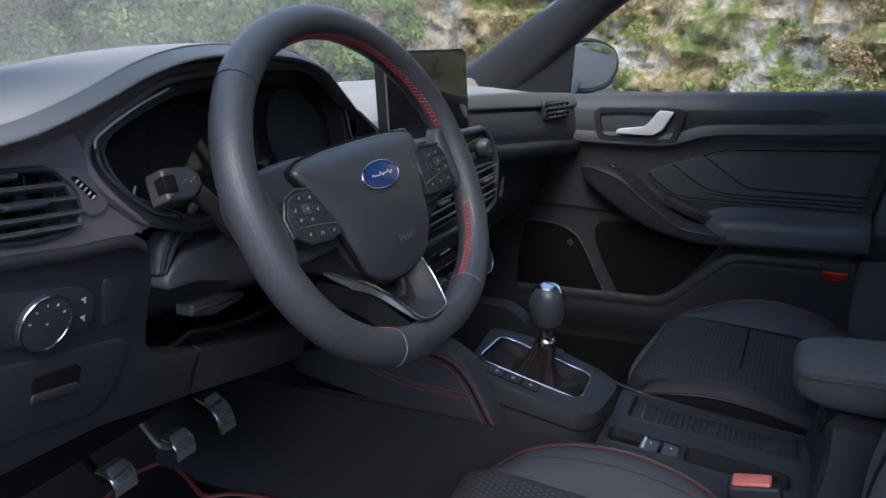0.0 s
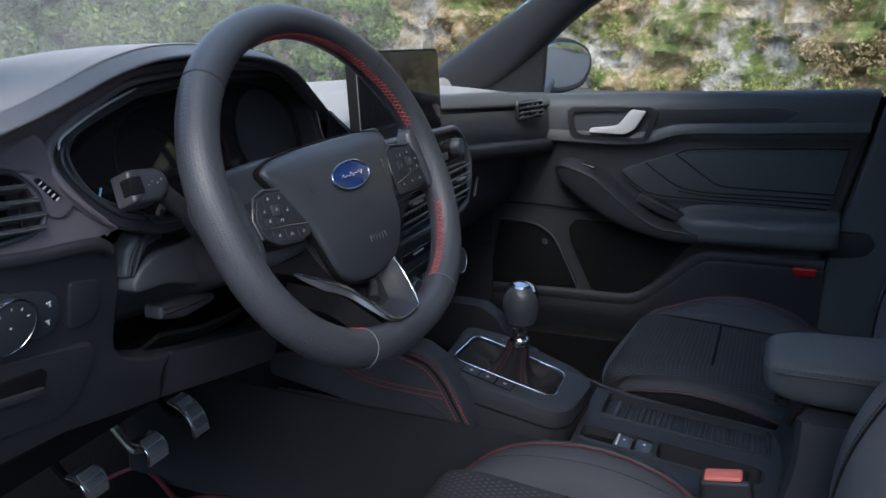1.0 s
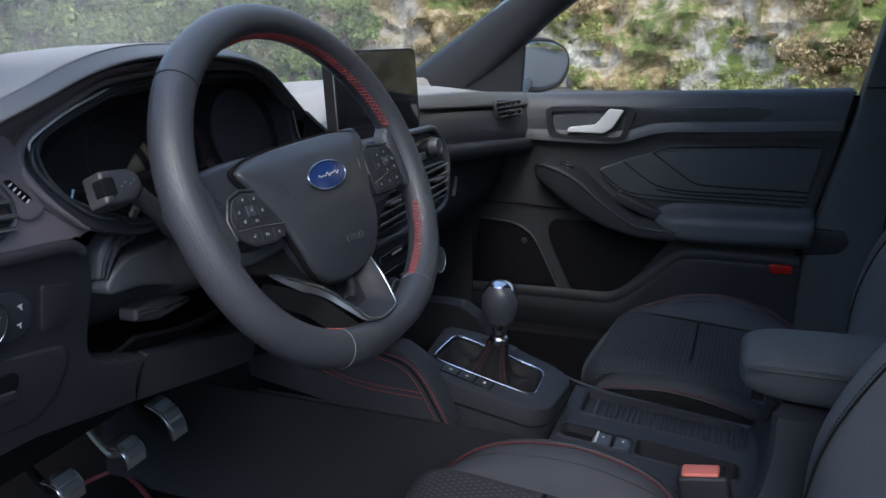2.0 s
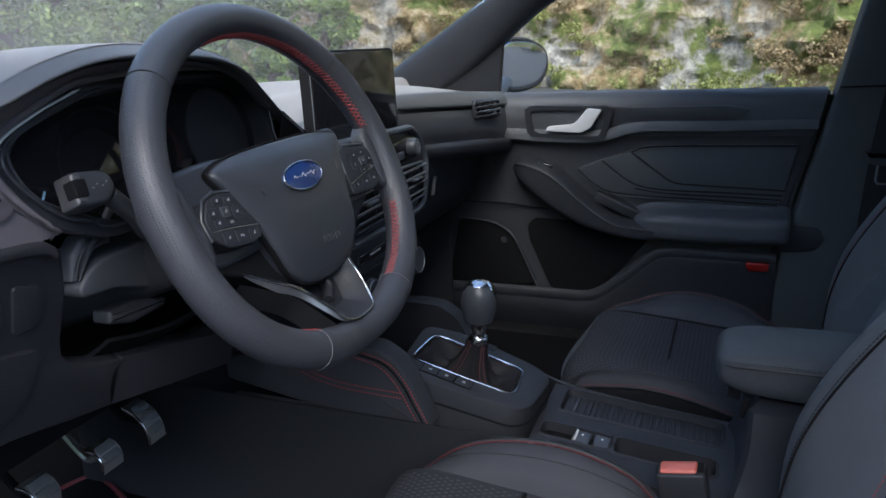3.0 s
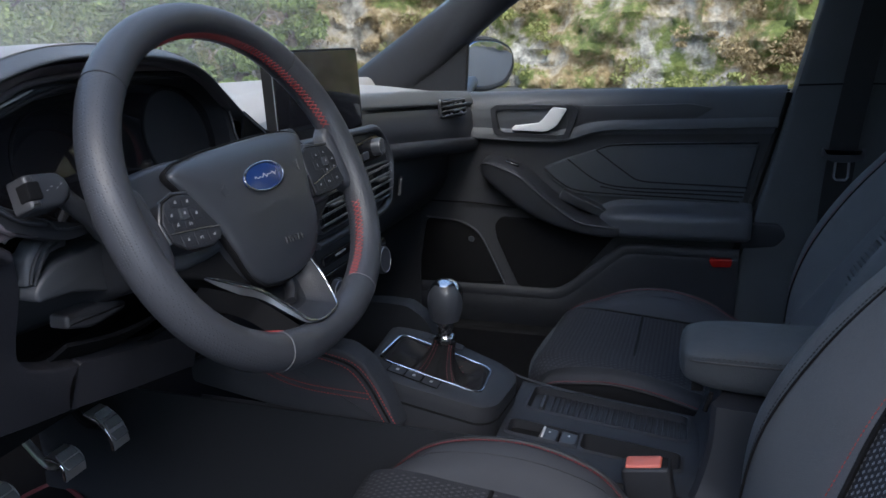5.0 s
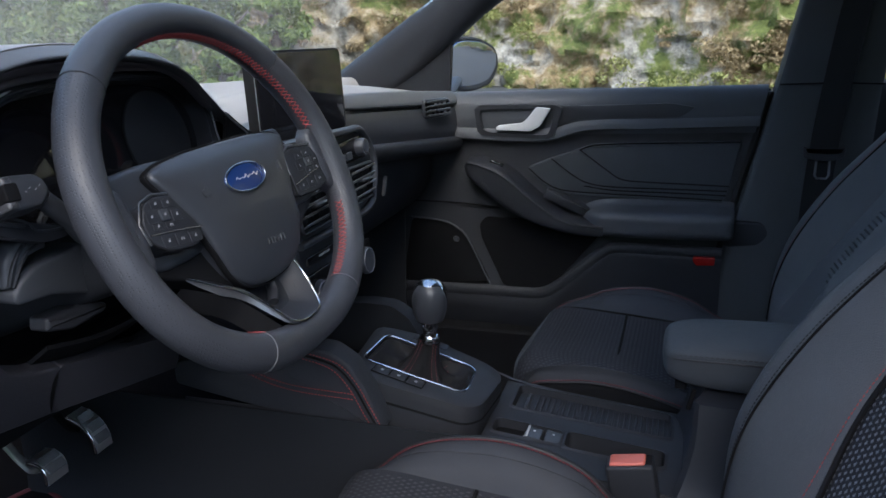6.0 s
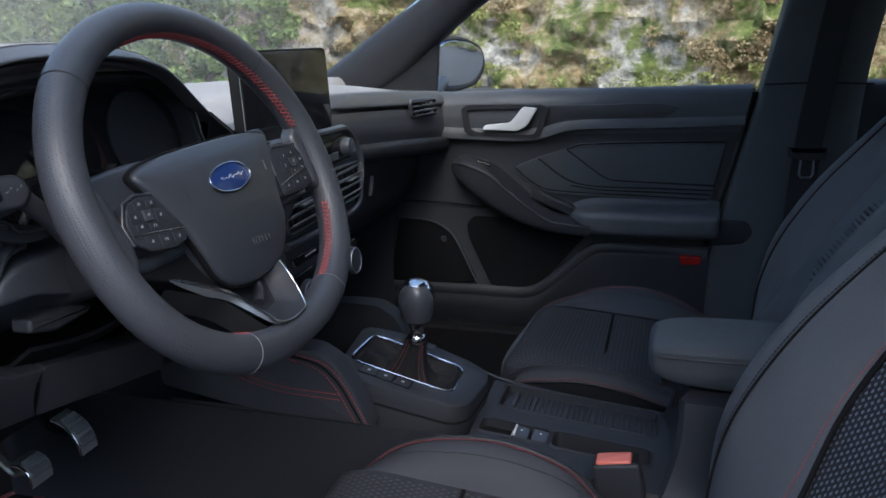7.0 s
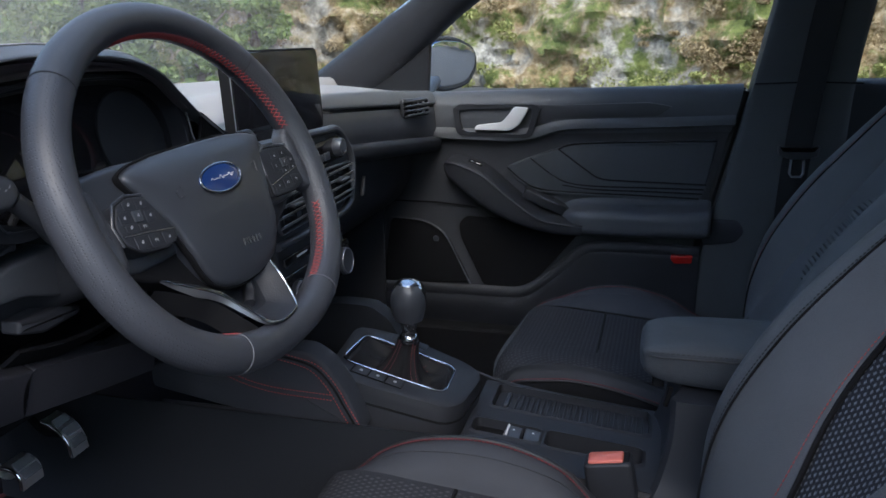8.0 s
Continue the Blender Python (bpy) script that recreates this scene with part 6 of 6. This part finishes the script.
part("pillar_edge", sweep(curve([(0.658, -0.385, 0.44), (0.662, -0.418, 0.58), (0.667, -0.450, 0.72), (0.667, -0.488, 0.90), (0.652, -0.516, 1.05), (0.630, -0.546, 1.18), (0.607, -0.576, 1.31)], 4), 0.005, 0.005, ref=(1, 0, 0), sides=8), SOFT, pillar_b, "rounded front edge of the pillar")
part("pillar_shoulder", plate([(0.404, 0.636), (0.472, 0.637), (0.487, 0.612), (0.470, 0.587), (0.400, 0.581)], 0.012, 0.02, basis((0.646, 0, 0), (0, -1, 0), (0, 0, 1)), 0.006), HARD, pillar_b, "padded shoulder of the pillar")
part("trim_joint", sweep([(0.648, -0.480, 0.902), (0.645, -0.58, 0.905), (0.650, -0.665, 0.902)], 0.0015, sides=6), DARK, pillar_b)
rear = thing("rear_door", "closed rear passenger door with dark trim", "car door")
rows = [[(x, y, z) for x, z in ((0.72, 0.905), (0.67, 0.895), (0.665, 0.82), (0.675, 0.70), (0.672, 0.50), (0.66, 0.36))] for y in (-0.60, -0.8, -1.1, -1.4)]
part("rear_panel", skin(rows, 3, 4, 0.006), HARD, rear)
rg = part("window_glass", skin([[(0.712 - 0.11 * t, y, 0.89 + 0.42 * t) for y in (-0.62, -1.0, -1.36)] for t in (0, 0.5, 1.0)], 3, 2, 0.004), GLASS, rear, "clear rear side window")
rg.visible_shadow = False

# seat belt hanging on the pillar
belt = thing("seat_belt", "black passenger seat belt with metal tongue", "seat belt")
web = [[(0.646 - dx, y + w, z) for w in (-0.024, 0, 0.024)] for y, z, dx in ((-0.615, 1.16, 0.02), (-0.592, 1.05, 0.022), (-0.573, 0.90, 0.022), (-0.562, 0.78, 0.020), (-0.556, 0.62, 0.012), (-0.555, 0.42, 0.006))]
part("webbing", skin(web, 4, 2, 0.0015), BELT, belt, "black woven webbing")
TP = basis((0.612, -0.562, 0.779), (0, -1, 0), (0, 0, 1))
tongue = part("tongue", plate([(-0.036, 0.012), (-0.030, 0.012), (-0.026, 0.003), (0.026, 0.003), (0.030, 0.012), (0.036, 0.012), (0.034, -0.006), (0.014, -0.013), (-0.014, -0.013), (-0.034, -0.006)], 0.003, 0.010, TP, 0.002), DECOR, belt, "grey plastic tongue grip")
part("tongue_plate", sweep([Vector(TP @ Vector(p)) for p in ((-0.011, -0.012, -0.004), (-0.012, -0.040, -0.004), (-0.008, -0.046, -0.004), (0.008, -0.046, -0.004), (0.012, -0.040, -0.004), (0.011, -0.012, -0.004))], 0.0022, 0.0012, ref=(1, 0, 0), sides=6), DULL, tongue, "steel plate")


# ---- front seats ----
def weave(rows, mat, parent, du, dv, front, lift=0.0007):
    """Small raised flecks of thread in rows over a sheet of places (a grid of points)."""
    g = np.array(rows, float)
    a, b = g.shape[:2]
    us = np.r_[0, np.cumsum(np.linalg.norm(np.diff(g[:, b // 2], axis=0), axis=1))]
    vs = np.r_[0, np.cumsum(np.linalg.norm(np.diff(g[a // 2], axis=0), axis=1))]

    def at(u, v):
        i, j = np.interp(u, us, np.arange(a)), np.interp(v, vs, np.arange(b))
        i0, j0 = min(int(i), a - 2), min(int(j), b - 2)
        fi, fj = i - i0, j - j0
        return (g[i0, j0] * (1 - fi) + g[i0 + 1, j0] * fi) * (1 - fj) + (g[i0, j0 + 1] * (1 - fi) + g[i0 + 1, j0 + 1] * fi) * fj

    verts, faces = [], []
    n = 0
    for k, u in enumerate(np.arange(du, us[-1] - du, du)):
        for v in np.arange(dv + (dv / 2 if k % 2 else 0), vs[-1] - dv, dv):
            c = at(u, v)
            e, f = at(u + du * 0.40, v) - c, at(u, v + dv * 0.22) - c
            nn = np.cross(e, f)
            nn = nn / (np.linalg.norm(nn) + 1e-9)
            nn = nn if nn @ np.array(front) > 0 else -nn
            base = len(verts)
            verts += [p + nn * 0.0003 for p in (c - e - f * 0.6, c - e * 0.4 + f, c + e + f * 0.6, c + e * 0.4 - f)] + [c + nn * (lift + 0.0003)]
            faces += [(base, base + 3, base + 4), (base + 3, base + 2, base + 4), (base + 2, base + 1, base + 4), (base + 1, base, base + 4)]
    me = bpy.data.meshes.new("weave")
    me.from_pydata([tuple(p) for p in verts], [], faces)
    me.materials.append(mat)
    ob = new("weave", me)
    ob.parent = parent
    ob["kind"] = "stuff"
    return ob


DIM = material("dark fabric fleck", (0.024, 0.0255, 0.031), 0.75, mottle=0.1, mottle_size=0.01)
THREAD = material("grey fabric fleck", (0.092, 0.098, 0.114), 0.5, mottle=0.1, mottle_size=0.01)


def fine(rows, nu=5, nv=5):
    r = [curve(row, nv) for row in rows]
    cols = [curve([row[j] for row in r], nu) for j in range(len(r[0]))]
    return [[cols[j][i] for j in range(len(cols))] for i in range(len(cols[0]))]


def seat(name, label, x0, y0, z0, lean, side, bolsters, ribbed, ci=0.108, back=-0.385):
    """A sports seat: fabric middle, leather bolsters, red piping. side: +1 where the console is on its +x side."""
    s = thing(name, label, "car seat", pose(x0, y0, z0), "front seats")
    C = [(0.0, -0.085), (0.004, -0.045), (0.018, -0.014), (0.05, -0.001), (0.12, -0.004), (0.22, -0.012), (0.32, -0.022), (0.42, -0.03)]
    ca, cb = (ci, ci) if not ribbed else (0.168, 0.078)
    low = -0.024 if ribbed else 0.0
    C = [(v, z + low) for v, z in C]

    def nose(u):
        """How far the front edge of the wide cushion runs back across its width."""
        return 0.012 * max(0, u + 0.1) / 0.19 + 0.022 * max(0, (-u - 0.13) / 0.04) ** 2 if ribbed else 0.0

    def cz(u, z):
        return z - 0.006 * (1 - (u / ci) ** 2) - (0.012 * max(0, (-u - 0.12) / 0.046) ** 2 if ribbed else 0)

    mid = [[(u, -v - nose(u) * max(0, 1 - v / 0.2), cz(u, z)) for u in (-ca - 0.003, -ca * 0.8, -ca * 0.4, 0, cb * 0.6, cb + 0.004)] for v, z in C]
    part("cushion", skin(mid, 5, 4, 0 if ribbed else -0.02), FABRIC, s, "woven black fabric")
    weave(fine(mid, 5, 4)[4:], DIM, s, 0.0066, 0.0066, (0, 0, 1), 0.0004)
    for v in (0.165,):
        part("cross_seam", sweep([(u, -v, cz(u, float(np.interp(v, [q[0] for q in C], [q[1] for q in C]))) + 0.0004) for u in (-ca + 0.006, -0.08, -0.04, 0, cb)], 0.0026, sides=6), DARK, s)
    for k in (-1, 1):
        B = bolsters[k]
        e = ca if k < 0 else cb
        rows = []
        for (v, b), f in zip(B, range(8)):
            c = float(np.interp(v, [q[0] for q in C], [q[1] for q in C]))
            nv = nose(k * e) * max(0, 1 - v / 0.2)
            tuck = 0.012 * max(0, 1 - v / 0.06)
            rows.append([(k * e, -v - nv, c - (0.016 if ribbed and k < 0 else 0.004)), (k * max(e + 0.005, e * 0.68 + 0.0486), -v - nv, c * 0.55 + b * 0.45 + (0.002 if k > 0 or not ribbed else -0.006)), (k * max(e + 0.009, e * 0.3 + 0.1176 - tuck), -v - nv, b), (k * (0.178 - tuck), -v - nv, b - 0.010), (k * (0.190 - tuck), -v - nv, b - 0.038), (k * (0.190 - tuck), -v - nv, b - 0.075), (k * (0.180 - tuck), -v - nv, -0.15)])
        if ribbed and k < 0:
            part("cushion_bolster", skin([r[:4] + [tuple((np.array(r[3]) + np.array(r[4])) / 2)] for r in rows], 5, 4, 0), CUSHION, s, "black leather bolster")
            part("cushion_side", skin([[tuple((np.array(r[3]) + np.array(r[4])) / 2 + np.array([0.003, 0, -0.001]))] + [tuple(np.array(q) + np.array([0.004, 0, 0])) for q in r[4:]] for r in rows], 5, 4, 0), DARK, s, "black seat side")
        else:
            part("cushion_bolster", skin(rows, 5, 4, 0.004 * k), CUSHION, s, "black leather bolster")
        low = k != side
        i, j, f = (3, 4, 0.5) if low else (2, 3, 0.0)
        line = [np.array(r[i]) * (1 - f) + np.array(r[j]) * f for r in rows]
        part("piping", sweep(curve([p + np.array([k * 0.004, 0, 0.0016]) for p in line], 6), 0.0016, sides=6), BLACKTHREAD, s)
        seam(curve([p + np.array([-k * 0.001, 0, 0.0024]) for p in line], 6), STITCH, s, 0.0045, 0.0038, 0.0010)
        line = [np.array(r[1]) * 0.55 + np.array(r[2]) * 0.45 for r in rows]
        seam(curve([p + np.array([0, 0, 0.0032]) for p in line], 6), BLACKTHREAD, s, 0.0045, 0.0034, 0.0007)
        part("inner_seam", sweep(curve([r[0] for r in rows], 6), 0.0026, sides=6), DARK, s)
    skirt = [[(u, -nose(u) - 0.004 * abs(u) / 0.1, z) for u in (-0.16, -0.08, 0, 0.08, 0.16)] for z in (-0.075 + low, -0.11, -0.16)]
    part("front_skirt", skin(skirt, 3, 3, 0.01), LEATHER, s)
    part("base", box(0.34, 0.40, 0.06, pose(0, -0.22, -0.20), 0.01, 0.02), DARK, s)
    part("seat_rail", box(0.30, 0.44, z0 - 0.20 - FLOOR_Z + 0.002, pose(0, -0.22, FLOOR_Z - z0), 0.004, 0.01), DARK, s)
    # back
    L = pose(0, back, -0.045) @ pose(0, 0, 0, lean)
    hh = (0.0, 0.06, 0.14, 0.24, 0.34, 0.44, 0.54, 0.60)
    mid = [[tuple(L @ Vector((u, -0.012 + 0.010 * (u / 0.1) ** 2 + 0.008 * math.sin(h * 6), h))) for u in (-0.102, -0.06, 0, 0.06, 0.102)] for h in hh]
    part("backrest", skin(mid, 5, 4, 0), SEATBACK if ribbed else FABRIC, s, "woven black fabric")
    if ribbed:
        for h in np.arange(0.125, 0.312, 0.0086):
            e = 0.056 - 0.050 * max(0.0, (h - 0.26) / 0.05) ** 2 - 0.040 * max(0.0, (0.16 - h) / 0.035) ** 2
            part("rib", sweep([tuple(L @ Vector((u, -0.0095 + 0.010 * (u / 0.1) ** 2 + 0.008 * math.sin(h * 6), h))) for u in (-0.098, -0.06, e - 0.05, e - 0.02, e)], 0.0032, 0.0034, sides=6), SEATBACK, s)
    else:
        weave(fine(mid, 5, 4), THREAD, s, 0.0055, 0.0078, L.to_3x3() @ Vector((0, 1, 0)))
    for k in (-1, 1):
        rows = []
        for h, pr, w in zip(hh, (-0.012, 0.024, 0.050, 0.058, 0.050, 0.038, 0.024, 0.010) if ribbed else (-0.050, 0.002, 0.042, 0.058, 0.054, 0.042, 0.026, 0.010), (0.198, 0.204, 0.206, 0.206, 0.204, 0.200, 0.188, 0.165)):
            ue = 0.098 if ribbed else float(np.interp(h, (0.0, 0.14, 0.18, 0.25, 0.30), (0.004, 0.010, 0.024, 0.084, 0.098)))
            ye = -0.004 if ribbed else -0.0085 + 0.010 * (ue / 0.1) ** 2 + 0.008 * math.sin(h * 6)
            rows.append([tuple(L @ Vector(p)) for p in ((k * ue, ye, h), (k * max(0.086, ue + 0.018), max(pr * 0.35, ye + 0.004) if not ribbed else pr * 0.35, h), (k * (w - 0.048), pr, h), (k * (w - 0.016), pr - 0.004, h), (k * w, pr - 0.026, h), (k * w, -0.05, h), (k * (w - 0.03), -0.085, h))])
        # lit leather tone here, shaded tone on the cushion bolsters
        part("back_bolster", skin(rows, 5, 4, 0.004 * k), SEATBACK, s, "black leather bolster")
        pipe = [np.array(r[1]) * 0.20 + np.array(r[2]) * 0.80 for r in rows]
        out = np.array(L.to_3x3() @ Vector((k * 0.0014, 0.0030, 0)))
        part("piping", sweep(curve([p + out for p in pipe], 6), 0.0013, sides=6), DARK, s)
        red = [np.array(r[1]) * 0.12 + np.array(r[2]) * 0.88 + np.array(L.to_3x3() @ Vector((0, 0.0024, 0))) for r in rows]
        seam(curve(red, 6), STITCH if ribbed else BLACKTHREAD, s, 0.0045, 0.0034, 0.0007)
        part("inner_seam", sweep(curve([r[0] for r in rows], 6), 0.0028, sides=6), DARK, s)
        red = [np.array(r[0]) * 0.75 + np.array(r[1]) * 0.25 + np.array(L.to_3x3() @ Vector((0, 0.0015, 0))) for r in rows]
        seam(curve(red, 6), RED, s, 0.0045, 0.0034, 0.0006)
    rows = [[tuple(L @ Vector((u, -0.085 - 0.01 * (1 - (u / 0.18) ** 2), h))) for u in (-0.18, -0.09, 0, 0.09, 0.18)] for h in (0.0, 0.2, 0.4, 0.6)]
    part("back_shell", skin(rows, 3, 3, 0.008), HARD, s)
    head = [[tuple(L @ Vector((w * math.cos(a), -0.03 + d * math.sin(a), h))) for a in np.linspace(0, 2 * math.pi, 13)[:-1]] for h, w, d in ((0.63, 0.06, 0.025), (0.65, 0.11, 0.045), (0.72, 0.125, 0.05), (0.79, 0.11, 0.045), (0.815, 0.06, 0.022))]
    part("headrest", skin(head, 3, 2, 0, True, True), LEATHER, s, "black leather headrest")
    for u in (-0.05, 0.05):
        part("headrest_post", sweep([tuple(L @ Vector((u, -0.03, 0.57))), tuple(L @ Vector((u, -0.03, 0.66)))], 0.006, sides=8), CHROME, s)
    return s


VS = (0.010, 0.035, 0.075, 0.13, 0.20, 0.27, 0.32, 0.40)
HIGH = list(zip(VS, (-0.056, -0.026, 0.006, 0.025, 0.028, 0.006, -0.040, -0.085)))
NEAR = list(zip(VS, (-0.050, -0.034, -0.026, -0.022, -0.030, -0.050, -0.068, -0.09)))
OUTER = list(zip(VS, (-0.065, -0.048, -0.034, -0.014, -0.008, -0.024, -0.052, -0.09)))
seat("passenger_seat", "black fabric and leather passenger seat with red piping", 0.315, -0.070, 0.556, 34, 1, {-1: NEAR, 1: OUTER}, True, 0.150, -0.398)
seat("driver_seat", "black fabric and leather driver's seat with red stitching", -0.352, 0.040, 0.562, 35, 1, {-1: HIGH, 1: HIGH}, False)

# buckle for the driver's belt
BK = pose(-0.118, -0.286, 0.490, -10, 0, 0)
buckle = thing("belt_buckle", "black belt buckle with orange-red release button", "belt buckle", BK)
part("buckle_case", box(0.031, 0.056, 0.050, None, 0.004, 0.006), HARD, buckle)
part("release_button", box(0.023, 0.042, 0.009, pose(0, 0.002, 0.0445), 0.003, 0.004), ORANGE, buckle, "orange-red push button")
part("slot", box(0.021, 0.008, 0.002, pose(0, -0.0215, 0.0492), 0.0005, 0.001), DARK, buckle)
part("stalk", box(0.018, 0.030, 0.14, pose(0, 0, -0.135), 0.003, 0.006), DARK, buckle)

PEDAL = material("dull pedal face", (0.20, 0.20, 0.20), 0.45, 0.5, grain=0.2, grain_size=0.0006)

# ---- footwell: pedals, mat, tunnel carpet ----
def pedal(name, x, y, z, w, h, rx, ribs, label):
    p = thing(name, label, "pedal", pose(x, y, z, rx, 0, 0), "pedals")
    rows = [[(u, v, 0.012 * (1 - (v / (h / 2)) ** 2)) for u in (-w / 2, -w / 4, 0, w / 4, w / 2)] for v in (-h / 2, -h / 4, 0, h / 4, h / 2)]
    part("plate", skin(rows, 3, 3, -0.004), METAL, p, "steel pedal plate")
    for k in range(ribs):
        v = -h / 2 + h * (k + 0.8) / (ribs + 0.6)
        zz = 0.012 * (1 - (v / (h / 2)) ** 2)
        part("rubber_inlay", box(w * 0.86, h / ribs * 0.66, 0.002, pose(0, v, zz + 0.0042), 0.0006, 0.002), PEDAL, p, "dull inlay")
    # chrome strip stands in for the highlight on the plate's left edge
    part("bright_edge", sweep([(-w / 2 - 0.0005, v, 0.012 * (1 - (v / (h / 2)) ** 2) + 0.002) for v in np.linspace(-h / 2, h / 2, 9)], 0.0016, 0.0024, sides=8), CHROME, p, "chrome strip added as the edge highlight")
    part("pedal_arm", sweep(curve([(0, h * 0.1, -0.006), (0.004, h * 0.5, -0.03), (0.006, h * 1.4 + 0.03, -0.03), (0.006, h * 2.2 + 0.06, 0.0)], 5), 0.006, 0.005, sides=8), DARK if name != "brake_pedal" else METAL, p)


pedal("accelerator_pedal", -0.208, 0.42, 0.532, 0.029, 0.060, 50, 3, "tall steel accelerator pedal with rubber inlays")
pedal("brake_pedal", -0.284, 0.42, 0.523, 0.033, 0.036, 46, 2, "square steel brake pedal with rubber inlays")
pedal("clutch_pedal", -0.384, 0.42, 0.533, 0.033, 0.036, 46, 2, "square steel clutch pedal with rubber inlays")

mat_ = thing("floor_mat", "black carpet floor mat with red stitched edge", "floor mat")
outline = [(-0.60, 0.10), (-0.19, 0.10), (-0.165, 0.36), (-0.178, 0.435), (-0.205, 0.465), (-0.165, 0.54), (-0.146, 0.595), (-0.20, 0.615), (-0.27, 0.60), (-0.45, 0.56), (-0.60, 0.52)]
o = ccw(rounded(outline, 0.022, 5))
part("mat_body", slab(o, 0.008, pose(0, 0, FLOOR_Z + 0.010), 0.003), CARPET, mat_)
part("mat_edge", sweep([(x, y, FLOOR_Z + 0.0095) for x, y in o], 0.0045, 0.004, sides=8, closed=True), DARKTHREAD, mat_, "dark red bound edge")
rows = [[(-0.150 - d, y, z) for d, z in ((0.0, 0.562), (0.006, 0.50), (0.007, 0.43), (0.012, FLOOR_Z + 0.001))] for y in (0.60, 0.40, 0.20, 0.02, -0.1)]
part("tunnel_side", skin(rows, 3, 3, 0.004), TUNNEL, console, "hard black footwell side")
